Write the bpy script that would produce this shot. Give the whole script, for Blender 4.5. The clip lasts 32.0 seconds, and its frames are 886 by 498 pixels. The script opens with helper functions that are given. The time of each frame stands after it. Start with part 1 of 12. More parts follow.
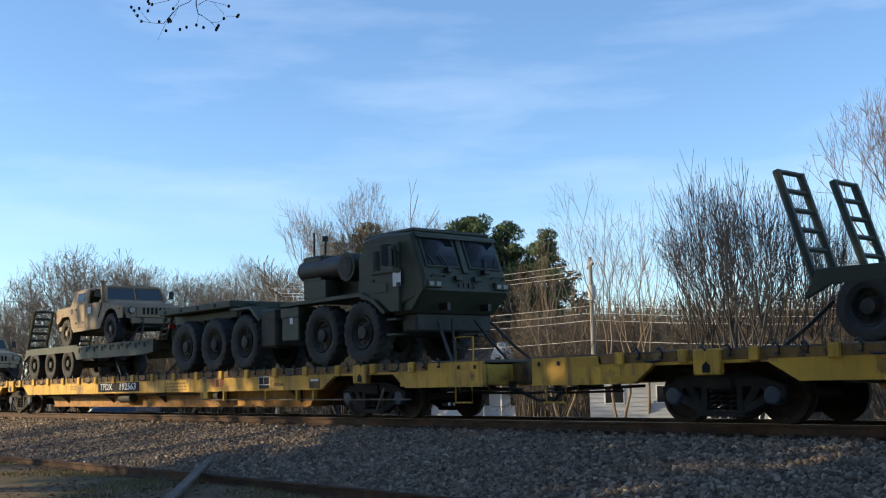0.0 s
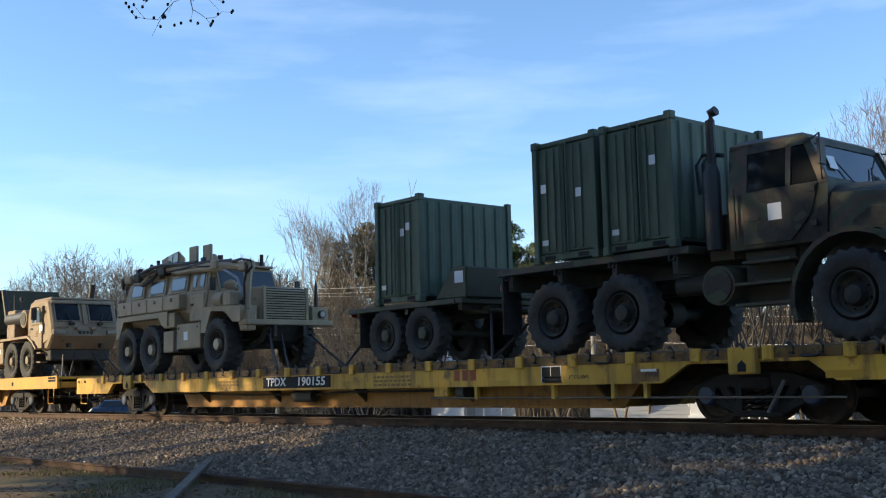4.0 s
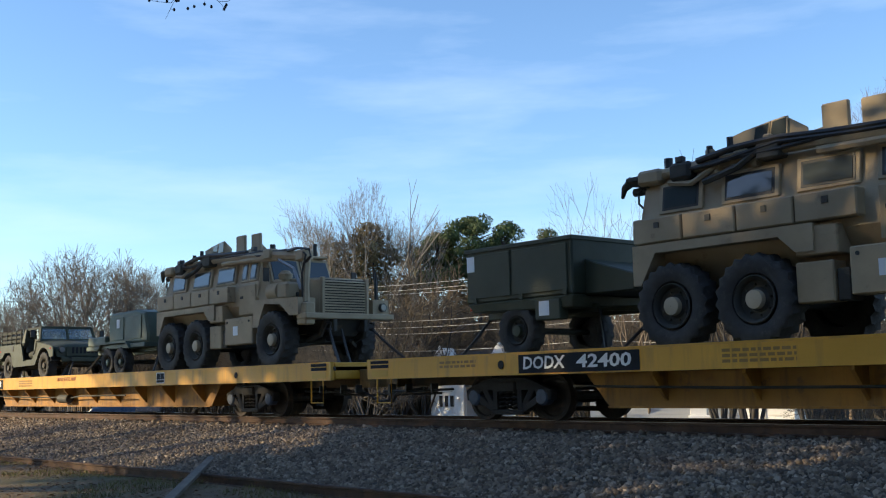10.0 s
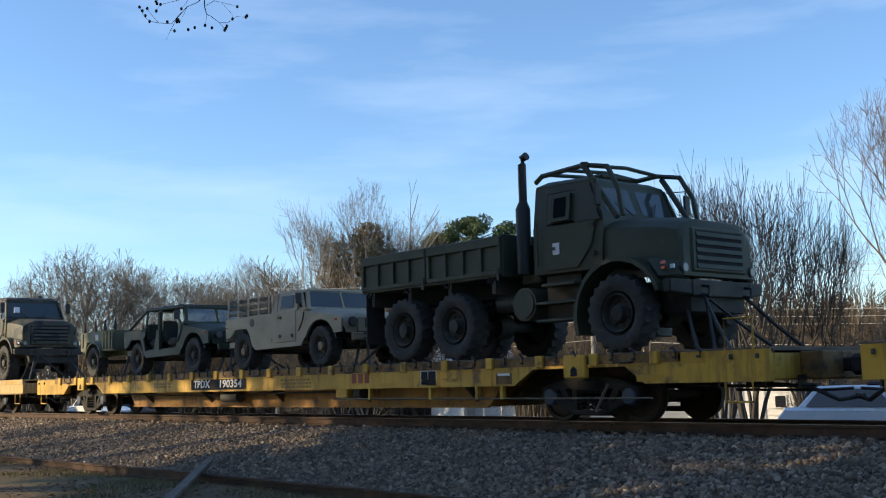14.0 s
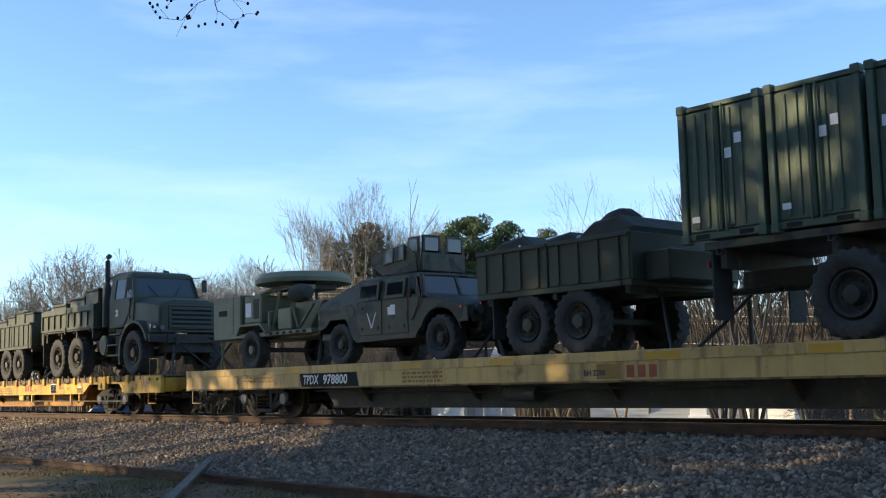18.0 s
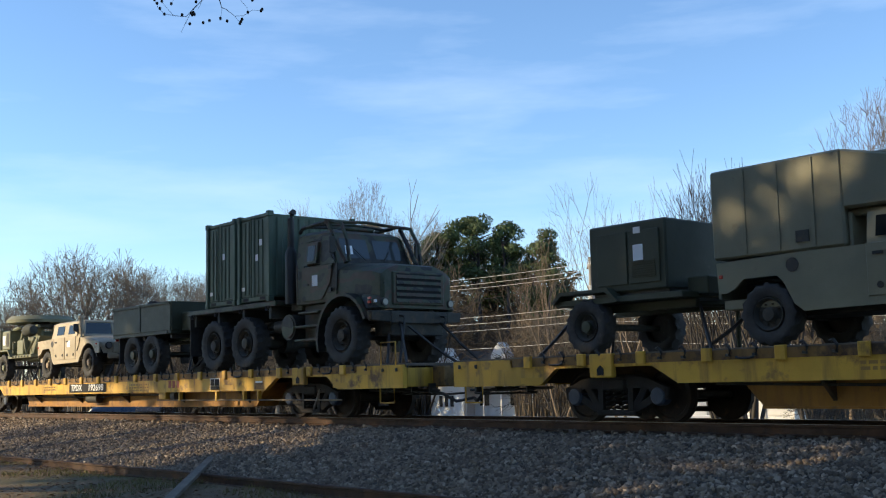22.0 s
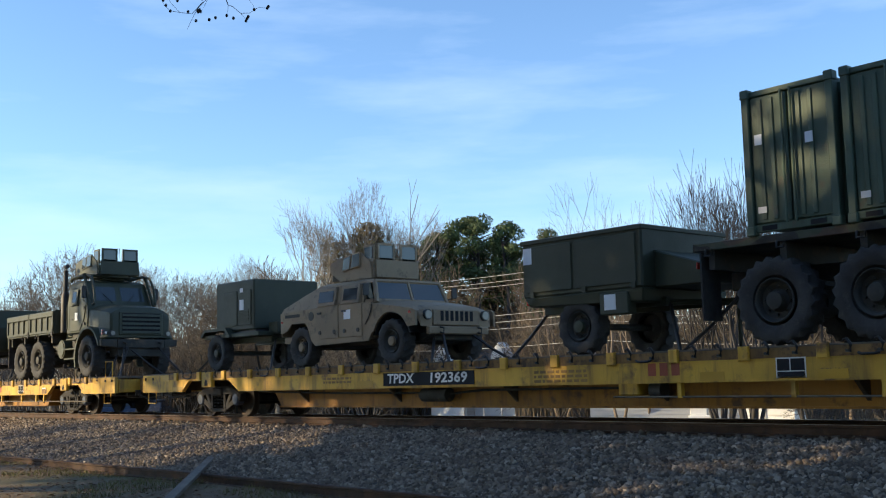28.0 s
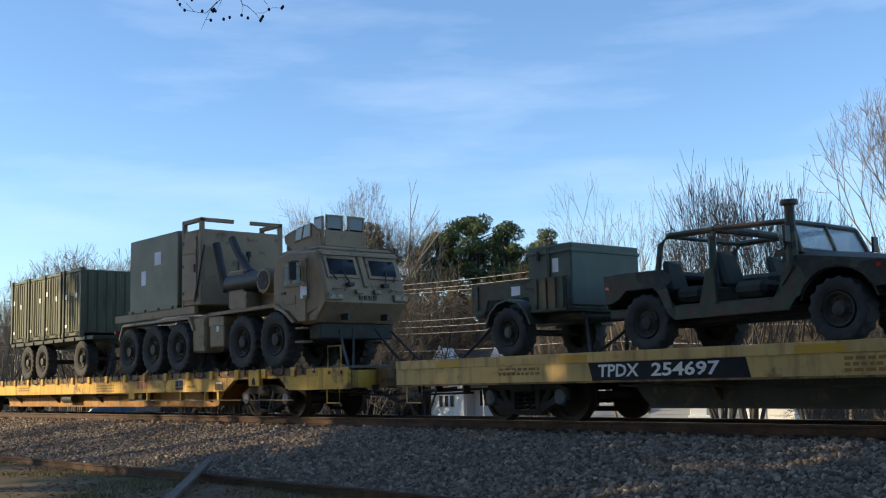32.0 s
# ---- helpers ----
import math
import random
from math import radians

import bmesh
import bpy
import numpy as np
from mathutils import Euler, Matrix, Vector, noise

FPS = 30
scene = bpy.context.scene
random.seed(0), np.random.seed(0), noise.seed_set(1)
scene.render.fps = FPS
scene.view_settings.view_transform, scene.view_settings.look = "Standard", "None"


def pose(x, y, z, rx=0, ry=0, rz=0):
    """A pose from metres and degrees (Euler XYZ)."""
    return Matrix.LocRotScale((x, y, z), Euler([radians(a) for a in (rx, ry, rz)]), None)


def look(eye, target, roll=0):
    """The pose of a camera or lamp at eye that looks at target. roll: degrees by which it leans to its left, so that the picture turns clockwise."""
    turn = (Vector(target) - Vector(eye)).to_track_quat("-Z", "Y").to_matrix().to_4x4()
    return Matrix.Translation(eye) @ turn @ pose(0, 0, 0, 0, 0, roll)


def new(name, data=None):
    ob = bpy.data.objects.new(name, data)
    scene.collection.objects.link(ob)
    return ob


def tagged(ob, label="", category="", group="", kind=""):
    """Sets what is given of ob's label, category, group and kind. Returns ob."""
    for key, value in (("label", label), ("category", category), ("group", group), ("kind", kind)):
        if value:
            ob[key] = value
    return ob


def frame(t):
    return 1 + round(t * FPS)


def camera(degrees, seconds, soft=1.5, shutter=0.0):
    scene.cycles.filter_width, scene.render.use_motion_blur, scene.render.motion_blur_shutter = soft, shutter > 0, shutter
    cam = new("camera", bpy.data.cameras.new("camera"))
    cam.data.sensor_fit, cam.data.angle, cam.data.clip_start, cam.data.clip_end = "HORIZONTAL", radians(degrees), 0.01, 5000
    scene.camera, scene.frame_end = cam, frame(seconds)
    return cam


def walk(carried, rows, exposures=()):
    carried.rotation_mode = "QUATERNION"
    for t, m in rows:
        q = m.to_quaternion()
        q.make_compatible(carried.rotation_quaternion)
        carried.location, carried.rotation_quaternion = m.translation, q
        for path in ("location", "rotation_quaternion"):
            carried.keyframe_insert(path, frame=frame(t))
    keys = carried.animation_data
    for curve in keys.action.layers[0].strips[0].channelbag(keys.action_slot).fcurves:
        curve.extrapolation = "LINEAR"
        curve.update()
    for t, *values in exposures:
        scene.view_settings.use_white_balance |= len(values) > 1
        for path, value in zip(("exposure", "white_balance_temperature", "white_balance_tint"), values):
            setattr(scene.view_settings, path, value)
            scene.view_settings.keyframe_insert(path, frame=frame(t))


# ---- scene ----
# World: x runs along the track the way the train goes, y away from the camera, z up from the rail head.
TRACK_Y = 14.70          # middle of the main track
DECK = 1.09              # flatcar deck above the rail head
EYE = Vector((0.0, 0.0, 0.692))


def heading(yaw, pitch):
    a, b = radians(yaw), radians(pitch)
    return Vector((-math.sin(a) * math.cos(b), math.cos(a) * math.cos(b), math.sin(b)))


cam = camera(43.47, 32.0, soft=1.15)
VIEW = look(EYE, EYE + heading(49.556, 6.866), -1.328)
# the camera's own exposure drifts with the dark vehicles that pass
STOPS = ((0, 0.50), (1, 0.50), (2, 0.48), (3, 0.60), (4, 0.70), (4.5, 0.70), (7, 0.57), (8, 0.58), (9, 0.57), (10, 0.65), (11, 0.57), (12, 0.48), (13, 0.57), (14, 0.52), (17, 0.57), (18, 0.78), (19, 0.57), (20, 0.57), (21, 0.65), (22, 0.60), (23, 0.75), (24, 0.50), (27, 0.51), (28, 0.70), (29, 0.55), (30, 0.60), (31, 0.52), (32, 0.50))
walk(cam, [(0.0, VIEW), (32.0, VIEW)], [(t, e, 5980, 10) for t, e in STOPS])

# ---- light ----
SUN_TO = Vector((-0.62, -0.78, 0.0)).normalized()
SUN_EL = 20.0
world = bpy.data.worlds.new("sky")
scene.world = world
world.use_nodes = True
wn, wl = world.node_tree.nodes, world.node_tree.links
wn.clear()
w_out = wn.new("ShaderNodeOutputWorld")
w_bg = wn.new("ShaderNodeBackground")
w_sky = wn.new("ShaderNodeTexSky")
w_sky.sky_type = "NISHITA"
w_sky.sun_disc = False
w_sky.sun_elevation = radians(SUN_EL)
w_sky.sun_rotation = math.atan2(SUN_TO.x, SUN_TO.y)
w_sky.altitude = 200
w_sky.air_density = 1.0
w_sky.dust_density = 0.12
w_sky.ozone_density = 3.1
w_bg.inputs["Strength"].default_value = 0.15
# thin streaks of high cloud
w_tc = wn.new("ShaderNodeTexCoord")
w_map = wn.new("ShaderNodeMapping")
w_map.inputs["Scale"].default_value = (1.6, 1.6, 9.0)
w_map.inputs["Rotation"].default_value = (0.12, -0.10, 0.3)
w_noise = wn.new("ShaderNodeTexNoise")
w_noise.inputs["Scale"].default_value = 2.1
w_noise.inputs["Detail"].default_value = 6.0
w_noise.inputs["Roughness"].default_value = 0.55
w_ramp = wn.new("ShaderNodeMapRange")
w_ramp.inputs["From Min"].default_value = 0.48
w_ramp.inputs["From Max"].default_value = 0.80
w_ramp.inputs["To Max"].default_value = 0.34
w_mix = wn.new("ShaderNodeMixRGB")
w_mix.inputs[2].default_value = (4.4, 5.1, 5.9, 1)
wl.new(w_tc.outputs["Generated"], w_map.inputs["Vector"])
wl.new(w_map.outputs["Vector"], w_noise.inputs["Vector"])
wl.new(w_noise.outputs["Fac"], w_ramp.inputs["Value"])
wl.new(w_ramp.outputs["Result"], w_mix.inputs[0])
wl.new(w_sky.outputs["Color"], w_mix.inputs[1])
wl.new(w_mix.outputs["Color"], w_bg.inputs["Color"])
wl.new(w_bg.outputs["Background"], w_out.inputs["Surface"])

sun_data = bpy.data.lights.new("sun", "SUN")
sun_data.energy = 5.0
sun_data.angle = radians(0.6)
sun_data.color = (1.0, 0.76, 0.42)
sun = new("sun", sun_data)
sun_from = Vector((SUN_TO.x * math.cos(radians(SUN_EL)), SUN_TO.y * math.cos(radians(SUN_EL)), math.sin(radians(SUN_EL))))
sun.matrix_world = look(sun_from * 60, (0, 0, 0))


# ---- materials ----
def node_mat(name):
    m = bpy.data.materials.new(name)
    m.use_nodes = True
    n, l = m.node_tree.nodes, m.node_tree.links
    return m, n, l, n["Principled BSDF"]


def coords(n, l, random_shift=True):
    """Object coordinates, shifted from thing to thing."""
    tc = n.new("ShaderNodeTexCoord")
    if not random_shift:
        return tc.outputs["Object"]
    info = n.new("ShaderNodeObjectInfo")
    mul = n.new("ShaderNodeMath")
    mul.operation = "MULTIPLY"
    mul.inputs[1].default_value = 53.0
    add = n.new("ShaderNodeVectorMath")
    l.new(info.outputs["Random"], mul.inputs[0])
    l.new(tc.outputs["Object"], add.inputs[0])
    l.new(mul.outputs[0], add.inputs[1])
    return add.outputs[0]


def tex(n, l, vec, scale, detail=4.0, rough=0.55):
    t = n.new("ShaderNodeTexNoise")
    t.inputs["Scale"].default_value = scale
    t.inputs["Detail"].default_value = detail
    t.inputs["Roughness"].default_value = rough
    l.new(vec, t.inputs["Vector"])
    return t.outputs["Fac"]


def ramp(n, l, fac, stops, constant=False):
    r = n.new("ShaderNodeValToRGB")
    if constant:
        r.color_ramp.interpolation = "CONSTANT"
    el = r.color_ramp.elements
    while len(el) < len(stops):
        el.new(0.5)
    for e, (pos, col) in zip(el, stops):
        e.position = pos
        e.color = (*col, 1)
    l.new(fac, r.inputs[0])
    return r.outputs[0]


def mixc(n, l, fac, a, b, mode="MIX"):
    m = n.new("ShaderNodeMixRGB")
    m.blend_type = mode
    for i, v in ((0, fac), (1, a), (2, b)):
        if isinstance(v, (int, float)):
            m.inputs[i].default_value = v
        elif isinstance(v, tuple):
            m.inputs[i].default_value = (*v, 1)
        else:
            l.new(v, m.inputs[i])
    return m.outputs[0]


def bumped(n, l, bsdf, height, strength, distance=0.02):
    b = n.new("ShaderNodeBump")
    b.inputs["Strength"].default_value = strength
    b.inputs["Distance"].default_value = distance
    l.new(height, b.inputs["Height"])
    l.new(b.outputs[0], bsdf.inputs["Normal"])


def scaled(c, k):
    return tuple(min(1.0, v * k) for v in c)


def surface(name, base, rough=0.6, metal=0.0, vary=0.25, big=1.3, grain=35.0, bump=0.15, wear=None, wear_at=0.62, shift=True, streak=None):
    """Paint, rubber, wood or steel: tone varied at two scales, with worn or dirty patches of another colour."""
    m, n, l, b = node_mat(name)
    v = coords(n, l, shift)
    col = ramp(n, l, tex(n, l, v, big, 5), [(0.3, scaled(base, 1 - vary)), (0.7, scaled(base, 1 + vary))])
    fine = tex(n, l, v, grain, 3)
    col = mixc(n, l, mixc(n, l, 1.0, fine, (vary * 0.6,) * 3, "MULTIPLY"), col, scaled(base, 0.55))
    if wear:
        k = ramp(n, l, tex(n, l, v, big * 2.7, 8, 0.65), [(wear_at, (0, 0, 0)), (wear_at + 0.12, (1, 1, 1))])
        col = mixc(n, l, k, col, wear)
    if streak:
        run = n.new("ShaderNodeVectorMath")
        run.operation = "MULTIPLY"
        run.inputs[1].default_value = (5.0, 5.0, 0.55)
        l.new(v, run.inputs[0])
        k = ramp(n, l, tex(n, l, run.outputs[0], 1.0, 6, 0.6), [(0.50, (0, 0, 0)), (0.72, (0.75, 0.75, 0.75))])
        col = mixc(n, l, k, col, streak)
    l.new(col, b.inputs["Base Color"])
    rr = n.new("ShaderNodeMapRange")
    rr.inputs["To Min"].default_value = max(0.05, rough - 0.12)
    rr.inputs["To Max"].default_value = min(1.0, rough + 0.12)
    l.new(tex(n, l, v, big * 3, 4), rr.inputs["Value"])
    l.new(rr.outputs[0], b.inputs["Roughness"])
    b.inputs["Metallic"].default_value = metal
    bumped(n, l, b, fine, bump)
    return m


def camo(name, cols, scale=1.5):
    """Three-tone disruptive paint in irregular patches, dusty here and there."""
    m, n, l, b = node_mat(name)
    v = coords(n, l)
    warp = n.new("ShaderNodeVectorMath")
    warp.operation = "MULTIPLY"
    warp.inputs[1].default_value = (0.6, 0.9, 1.0)
    l.new(v, warp.inputs[0])
    a = tex(n, l, warp.outputs[0], scale, 2.2, 0.45)
    col = ramp(n, l, a, [(0.0, cols[2]), (0.43, cols[0]), (0.52, cols[1]), (0.59, cols[0]), (0.66, cols[2])], True)
    dust = tex(n, l, v, 6.0, 7, 0.65)
    col = mixc(n, l, ramp(n, l, dust, [(0.45, (0, 0, 0)), (0.85, (0.35, 0.35, 0.35))]), col, (0.16, 0.14, 0.10))
    l.new(col, b.inputs["Base Color"])
    b.inputs["Roughness"].default_value = 0.62
    bumped(n, l, b, tex(n, l, v, 45, 2), 0.1)
    return m


CAMO = camo("woodland_paint", [(0.038, 0.046, 0.023), (0.060, 0.038, 0.023), (0.008, 0.008, 0.007)])
GREEN = surface("green_paint", (0.039, 0.046, 0.026), 0.62, vary=0.2, wear=(0.10, 0.09, 0.06), wear_at=0.66)
OLIVE = surface("olive_paint", (0.095, 0.098, 0.055), 0.6, vary=0.2, wear=(0.14, 0.12, 0.08))
TAN = surface("tan_paint", (0.27, 0.195, 0.115), 0.66, vary=0.2, wear=(0.13, 0.095, 0.06), wear_at=0.56)
DUST_GREY = surface("dusty_panel", (0.17, 0.145, 0.115), 0.75, vary=0.2, wear=(0.11, 0.085, 0.06), wear_at=0.6)
TAN_ARMOUR = surface("tan_armour_paint", (0.34, 0.265, 0.165), 0.66, vary=0.2, wear=(0.20, 0.145, 0.09), wear_at=0.60)
OLIVE_PALE = surface("pale_olive_paint", (0.17, 0.175, 0.105), 0.6, vary=0.2, wear=(0.22, 0.20, 0.13))
TAN_PALE = surface("pale_tan_paint", (0.40, 0.335, 0.235), 0.64, vary=0.18, wear=(0.17, 0.13, 0.085), wear_at=0.6)
CONTAINER_GREEN = surface("container_green_paint", (0.068, 0.105, 0.070), 0.6, vary=0.22, wear=(0.10, 0.09, 0.06), wear_at=0.60, streak=(0.046, 0.062, 0.042))
BOX_GREEN = surface("grey_green_paint", (0.078, 0.105, 0.078), 0.6, vary=0.2, wear=(0.13, 0.12, 0.09))
# the woodland pattern again in lighter colours
CAMO_LIGHTER = camo("lighter_woodland_paint", [(0.045, 0.060, 0.037), (0.064, 0.044, 0.032), (0.018, 0.020, 0.019)])
TAN_CAMO = camo("tan_patch_paint", [(0.33, 0.28, 0.18), (0.29, 0.22, 0.13), (0.22, 0.18, 0.11)])
RUBBER = surface("tyre_rubber", (0.040, 0.038, 0.037), 0.85, vary=0.3, big=4, bump=0.3, wear=(0.062, 0.057, 0.052), wear_at=0.56)
BLACK = surface("black_steel", (0.024, 0.023, 0.022), 0.55, vary=0.4, wear=(0.05, 0.04, 0.03))
CHASSIS = surface("grimy_chassis", (0.040, 0.039, 0.033), 0.75, vary=0.4, wear=(0.08, 0.06, 0.04), wear_at=0.55)
STEEL = surface("worn_steel", (0.25, 0.25, 0.25), 0.4, 0.8, vary=0.3)
RUST = surface("rusty_steel", (0.082, 0.045, 0.028), 0.85, 0.1, vary=0.4, big=2.0, bump=0.4, wear=(0.055, 0.032, 0.022), wear_at=0.5)
RAIL_TOP = surface("polished_rail", (0.30, 0.26, 0.22), 0.35, 0.9, vary=0.3, shift=False)
YELLOW = surface("flatcar_yellow", (0.60, 0.35, 0.034), 0.65, vary=0.28, big=0.8, wear=(0.17, 0.09, 0.032), wear_at=0.55, streak=(0.10, 0.052, 0.022))
# dark brown for the centre sill and most cross bearers
UNDER_BROWN = surface("brown_underframe", (0.085, 0.055, 0.028), 0.8, vary=0.4, wear=(0.04, 0.03, 0.02), wear_at=0.5)
YELLOW_NEW = surface("bright_yellow", (0.60, 0.305, 0.018), 0.5, vary=0.12, big=0.6, wear=(0.28, 0.16, 0.04), wear_at=0.68, streak=(0.32, 0.18, 0.03))
YELLOW_FADED = surface("faded_yellow", (0.54, 0.365, 0.125), 0.65, vary=0.2, big=0.8, wear=(0.20, 0.10, 0.04), wear_at=0.58, streak=(0.17, 0.09, 0.04))
# black of real panels; on holes and grilles it stands for inner shade
PANEL_HOLE_BLACK = surface("black_panel_and_hole", (0.010, 0.010, 0.012), 0.9, vary=0.3)
WHITE = surface("white_marking", (0.72, 0.72, 0.70), 0.6, vary=0.1, bump=0.02)
REDMARK = surface("red_marking", (0.30, 0.07, 0.03), 0.65, vary=0.2)
STENCIL_FAINT = surface("faint_stencil", (0.26, 0.15, 0.035), 0.7, vary=0.3)
PATCH = surface("fresh_yellow", (0.50, 0.28, 0.012), 0.5, vary=0.1)
DECKWOOD = surface("deck_planks", (0.12, 0.095, 0.07), 0.85, vary=0.35, big=3, bump=0.4)
PAPER = surface("paper_sheet", (0.78, 0.80, 0.82), 0.7, vary=0.06, bump=0.02)
CANVAS = surface("dark_canvas", (0.045, 0.05, 0.042), 0.9, vary=0.3, big=2.5, bump=0.3)
WOOD = surface("grey_timber", (0.15, 0.125, 0.095), 0.85, vary=0.3, big=4, bump=0.4)
LENS_RED = surface("red_lens", (0.45, 0.03, 0.02), 0.2, vary=0.1, bump=0.0)
LENS_CLEAR = surface("headlamp_lens", (0.16, 0.165, 0.165), 0.15, vary=0.1, bump=0.0)


def glass_mat(name, tint, clear=0.75):
    m, n, l, b = node_mat(name)
    b.inputs["Base Color"].default_value = (*tint, 1)
    b.inputs["Roughness"].default_value = 0.04
    b.inputs["IOR"].default_value = 1.5 if clear else 1.28
    b.inputs["Transmission Weight"].default_value = clear
    return m


GLASS = glass_mat("vehicle_glass", (0.012, 0.015, 0.017), 0.0)
GLASS_CLEAR = glass_mat("clear_vehicle_glass", (0.55, 0.6, 0.6))
GLASS_SKY = glass_mat("glossy_vehicle_glass", (0.05, 0.06, 0.065), 0.0)
GLASS_SKY.node_tree.nodes["Principled BSDF"].inputs["IOR"].default_value = 1.6


# ---- mesh building ----
def bm_new():
    return bmesh.new()


def hexa(bm, pts, bev=0.0):
    """A block from eight corners: four below, then the four above them."""
    v = [bm.verts.new(p) for p in pts]
    fs = [bm.faces.new([v[i] for i in f]) for f in ((3, 2, 1, 0), (4, 5, 6, 7), (0, 1, 5, 4), (1, 2, 6, 5), (2, 3, 7, 6), (3, 0, 4, 7))]
    if bev > 0:
        es = list({e for f in fs for e in f.edges})
        bmesh.ops.bevel(bm, geom=es, offset=bev, segments=1, profile=0.6, affect="EDGES", clamp_overlap=True)
    return bm


def box(bm, x0, x1, y0, y1, z0, z1, bev=0.0):
    return hexa(bm, [(x0, y0, z0), (x1, y0, z0), (x1, y1, z0), (x0, y1, z0), (x0, y0, z1), (x1, y0, z1), (x1, y1, z1), (x0, y1, z1)], bev)


def prism(bm, pts, a, b, axis="y", bev=0.0):
    """A flat outline drawn out along an axis. Outline in (x, z) for y, (y, z) for x, (x, y) for z."""
    def at(p, w):
        return {"y": (p[0], w, p[1]), "x": (w, p[0], p[1]), "z": (p[0], p[1], w)}[axis]
    v0 = [bm.verts.new(at(p, a)) for p in pts]
    v1 = [bm.verts.new(at(p, b)) for p in pts]
    n = len(pts)
    fs = [bm.faces.new(v0), bm.faces.new(v1[::-1])]
    for i in range(n):
        fs.append(bm.faces.new((v0[i], v1[i], v1[(i + 1) % n], v0[(i + 1) % n])))
    if bev > 0:
        es = list({e for f in fs[:2] for e in f.edges})
        bmesh.ops.bevel(bm, geom=es, offset=bev, segments=1, profile=0.6, affect="EDGES", clamp_overlap=True)
    return bm


def lathe(bm, prof, c=(0, 0, 0), axis="y", seg=20, closed=True):
    """A turned shape: profile of (radius, place along the axis)."""
    rings = []
    for r, w in prof:
        ring = []
        for i in range(seg):
            a = 2 * math.pi * i / seg
            u, v = r * math.cos(a), r * math.sin(a)
            q = {"y": (u, w, v), "x": (w, u, v), "z": (u, v, w)}[axis]
            ring.append(bm.verts.new((q[0] + c[0], q[1] + c[1], q[2] + c[2])))
        rings.append(ring)
    for r0, r1 in zip(rings, rings[1:]):
        for i in range(seg):
            j = (i + 1) % seg
            bm.faces.new((r0[i], r0[j], r1[j], r1[i]))
    if closed:
        bm.faces.new(rings[0][::-1])
        bm.faces.new(rings[-1])
    return bm


def cyl(bm, c, axis, r, length, seg=14, r2=None):
    h = length / 2
    return lathe(bm, [(r, -h), (r if r2 is None else r2, h)], c, axis, seg)


def pipe(bm, pts, r, seg=6):
    """A round bar bent along a line of points."""
    pts = [Vector(p) for p in pts]
    rings = []
    for i, p in enumerate(pts):
        d = (pts[min(i + 1, len(pts) - 1)] - pts[max(i - 1, 0)]).normalized()
        up = Vector((0, 0, 1)) if abs(d.z) < 0.9 else Vector((1, 0, 0))
        a = d.cross(up).normalized()
        b = d.cross(a)
        rr = r if isinstance(r, (int, float)) else r[i]
        rings.append([bm.verts.new(p + a * rr * math.cos(2 * math.pi * k / seg) + b * rr * math.sin(2 * math.pi * k / seg)) for k in range(seg)])
    for r0, r1 in zip(rings, rings[1:]):
        for k in range(seg):
            bm.faces.new((r0[k], r0[(k + 1) % seg], r1[(k + 1) % seg], r1[k]))
    bm.faces.new(rings[0][::-1])
    bm.faces.new(rings[-1])
    return bm


def mesh_of(name, bm, material, smooth=35):
    bmesh.ops.recalc_face_normals(bm, faces=bm.faces)
    me = bpy.data.meshes.new(name)
    bm.to_mesh(me)
    bm.free()
    if smooth:
        me.shade_smooth()
        me.set_sharp_from_angle(angle=radians(smooth))
    me.materials.append(material)
    return me


def part(name, bm, material, parent=None, label="", m=None):
    """One mesh object, from a bmesh or a finished mesh, under a thing or a part."""
    me = bm if isinstance(bm, bpy.types.Mesh) else mesh_of(name, bm, material)
    ob = new(name, me)
    ob.parent = parent
    if m is not None:
        ob.matrix_local = m
    if label:
        tagged(ob, label)
    return ob


def thing(name, label, category, group=""):
    return tagged(new(name), label, category, group)


SHARED = {}


def shared(key, make):
    if key not in SHARED:
        SHARED[key] = make()
    return SHARED[key]


def lettering(text, size, material):
    """Flat letters in the built-in font, lying in x and z, 3 mm thick."""
    def make():
        cu = bpy.data.curves.new("lettering", "FONT")
        cu.body = text
        cu.size = size
        cu.extrude = 0.0015
        cu.resolution_u = 2
        cu.offset = size * 0.022
        cu.align_x, cu.align_y = "LEFT", "CENTER"
        ob = bpy.data.objects.new("lettering", cu)
        scene.collection.objects.link(ob)
        bpy.context.view_layer.update()
        me = bpy.data.meshes.new_from_object(ob.evaluated_get(bpy.context.evaluated_depsgraph_get()))
        bpy.data.objects.remove(ob)
        me.transform(Matrix.Rotation(radians(90), 4, "X"))
        me.materials.clear()
        me.materials.append(material)
        return me
    return shared(("text", text, size, material.name), make)


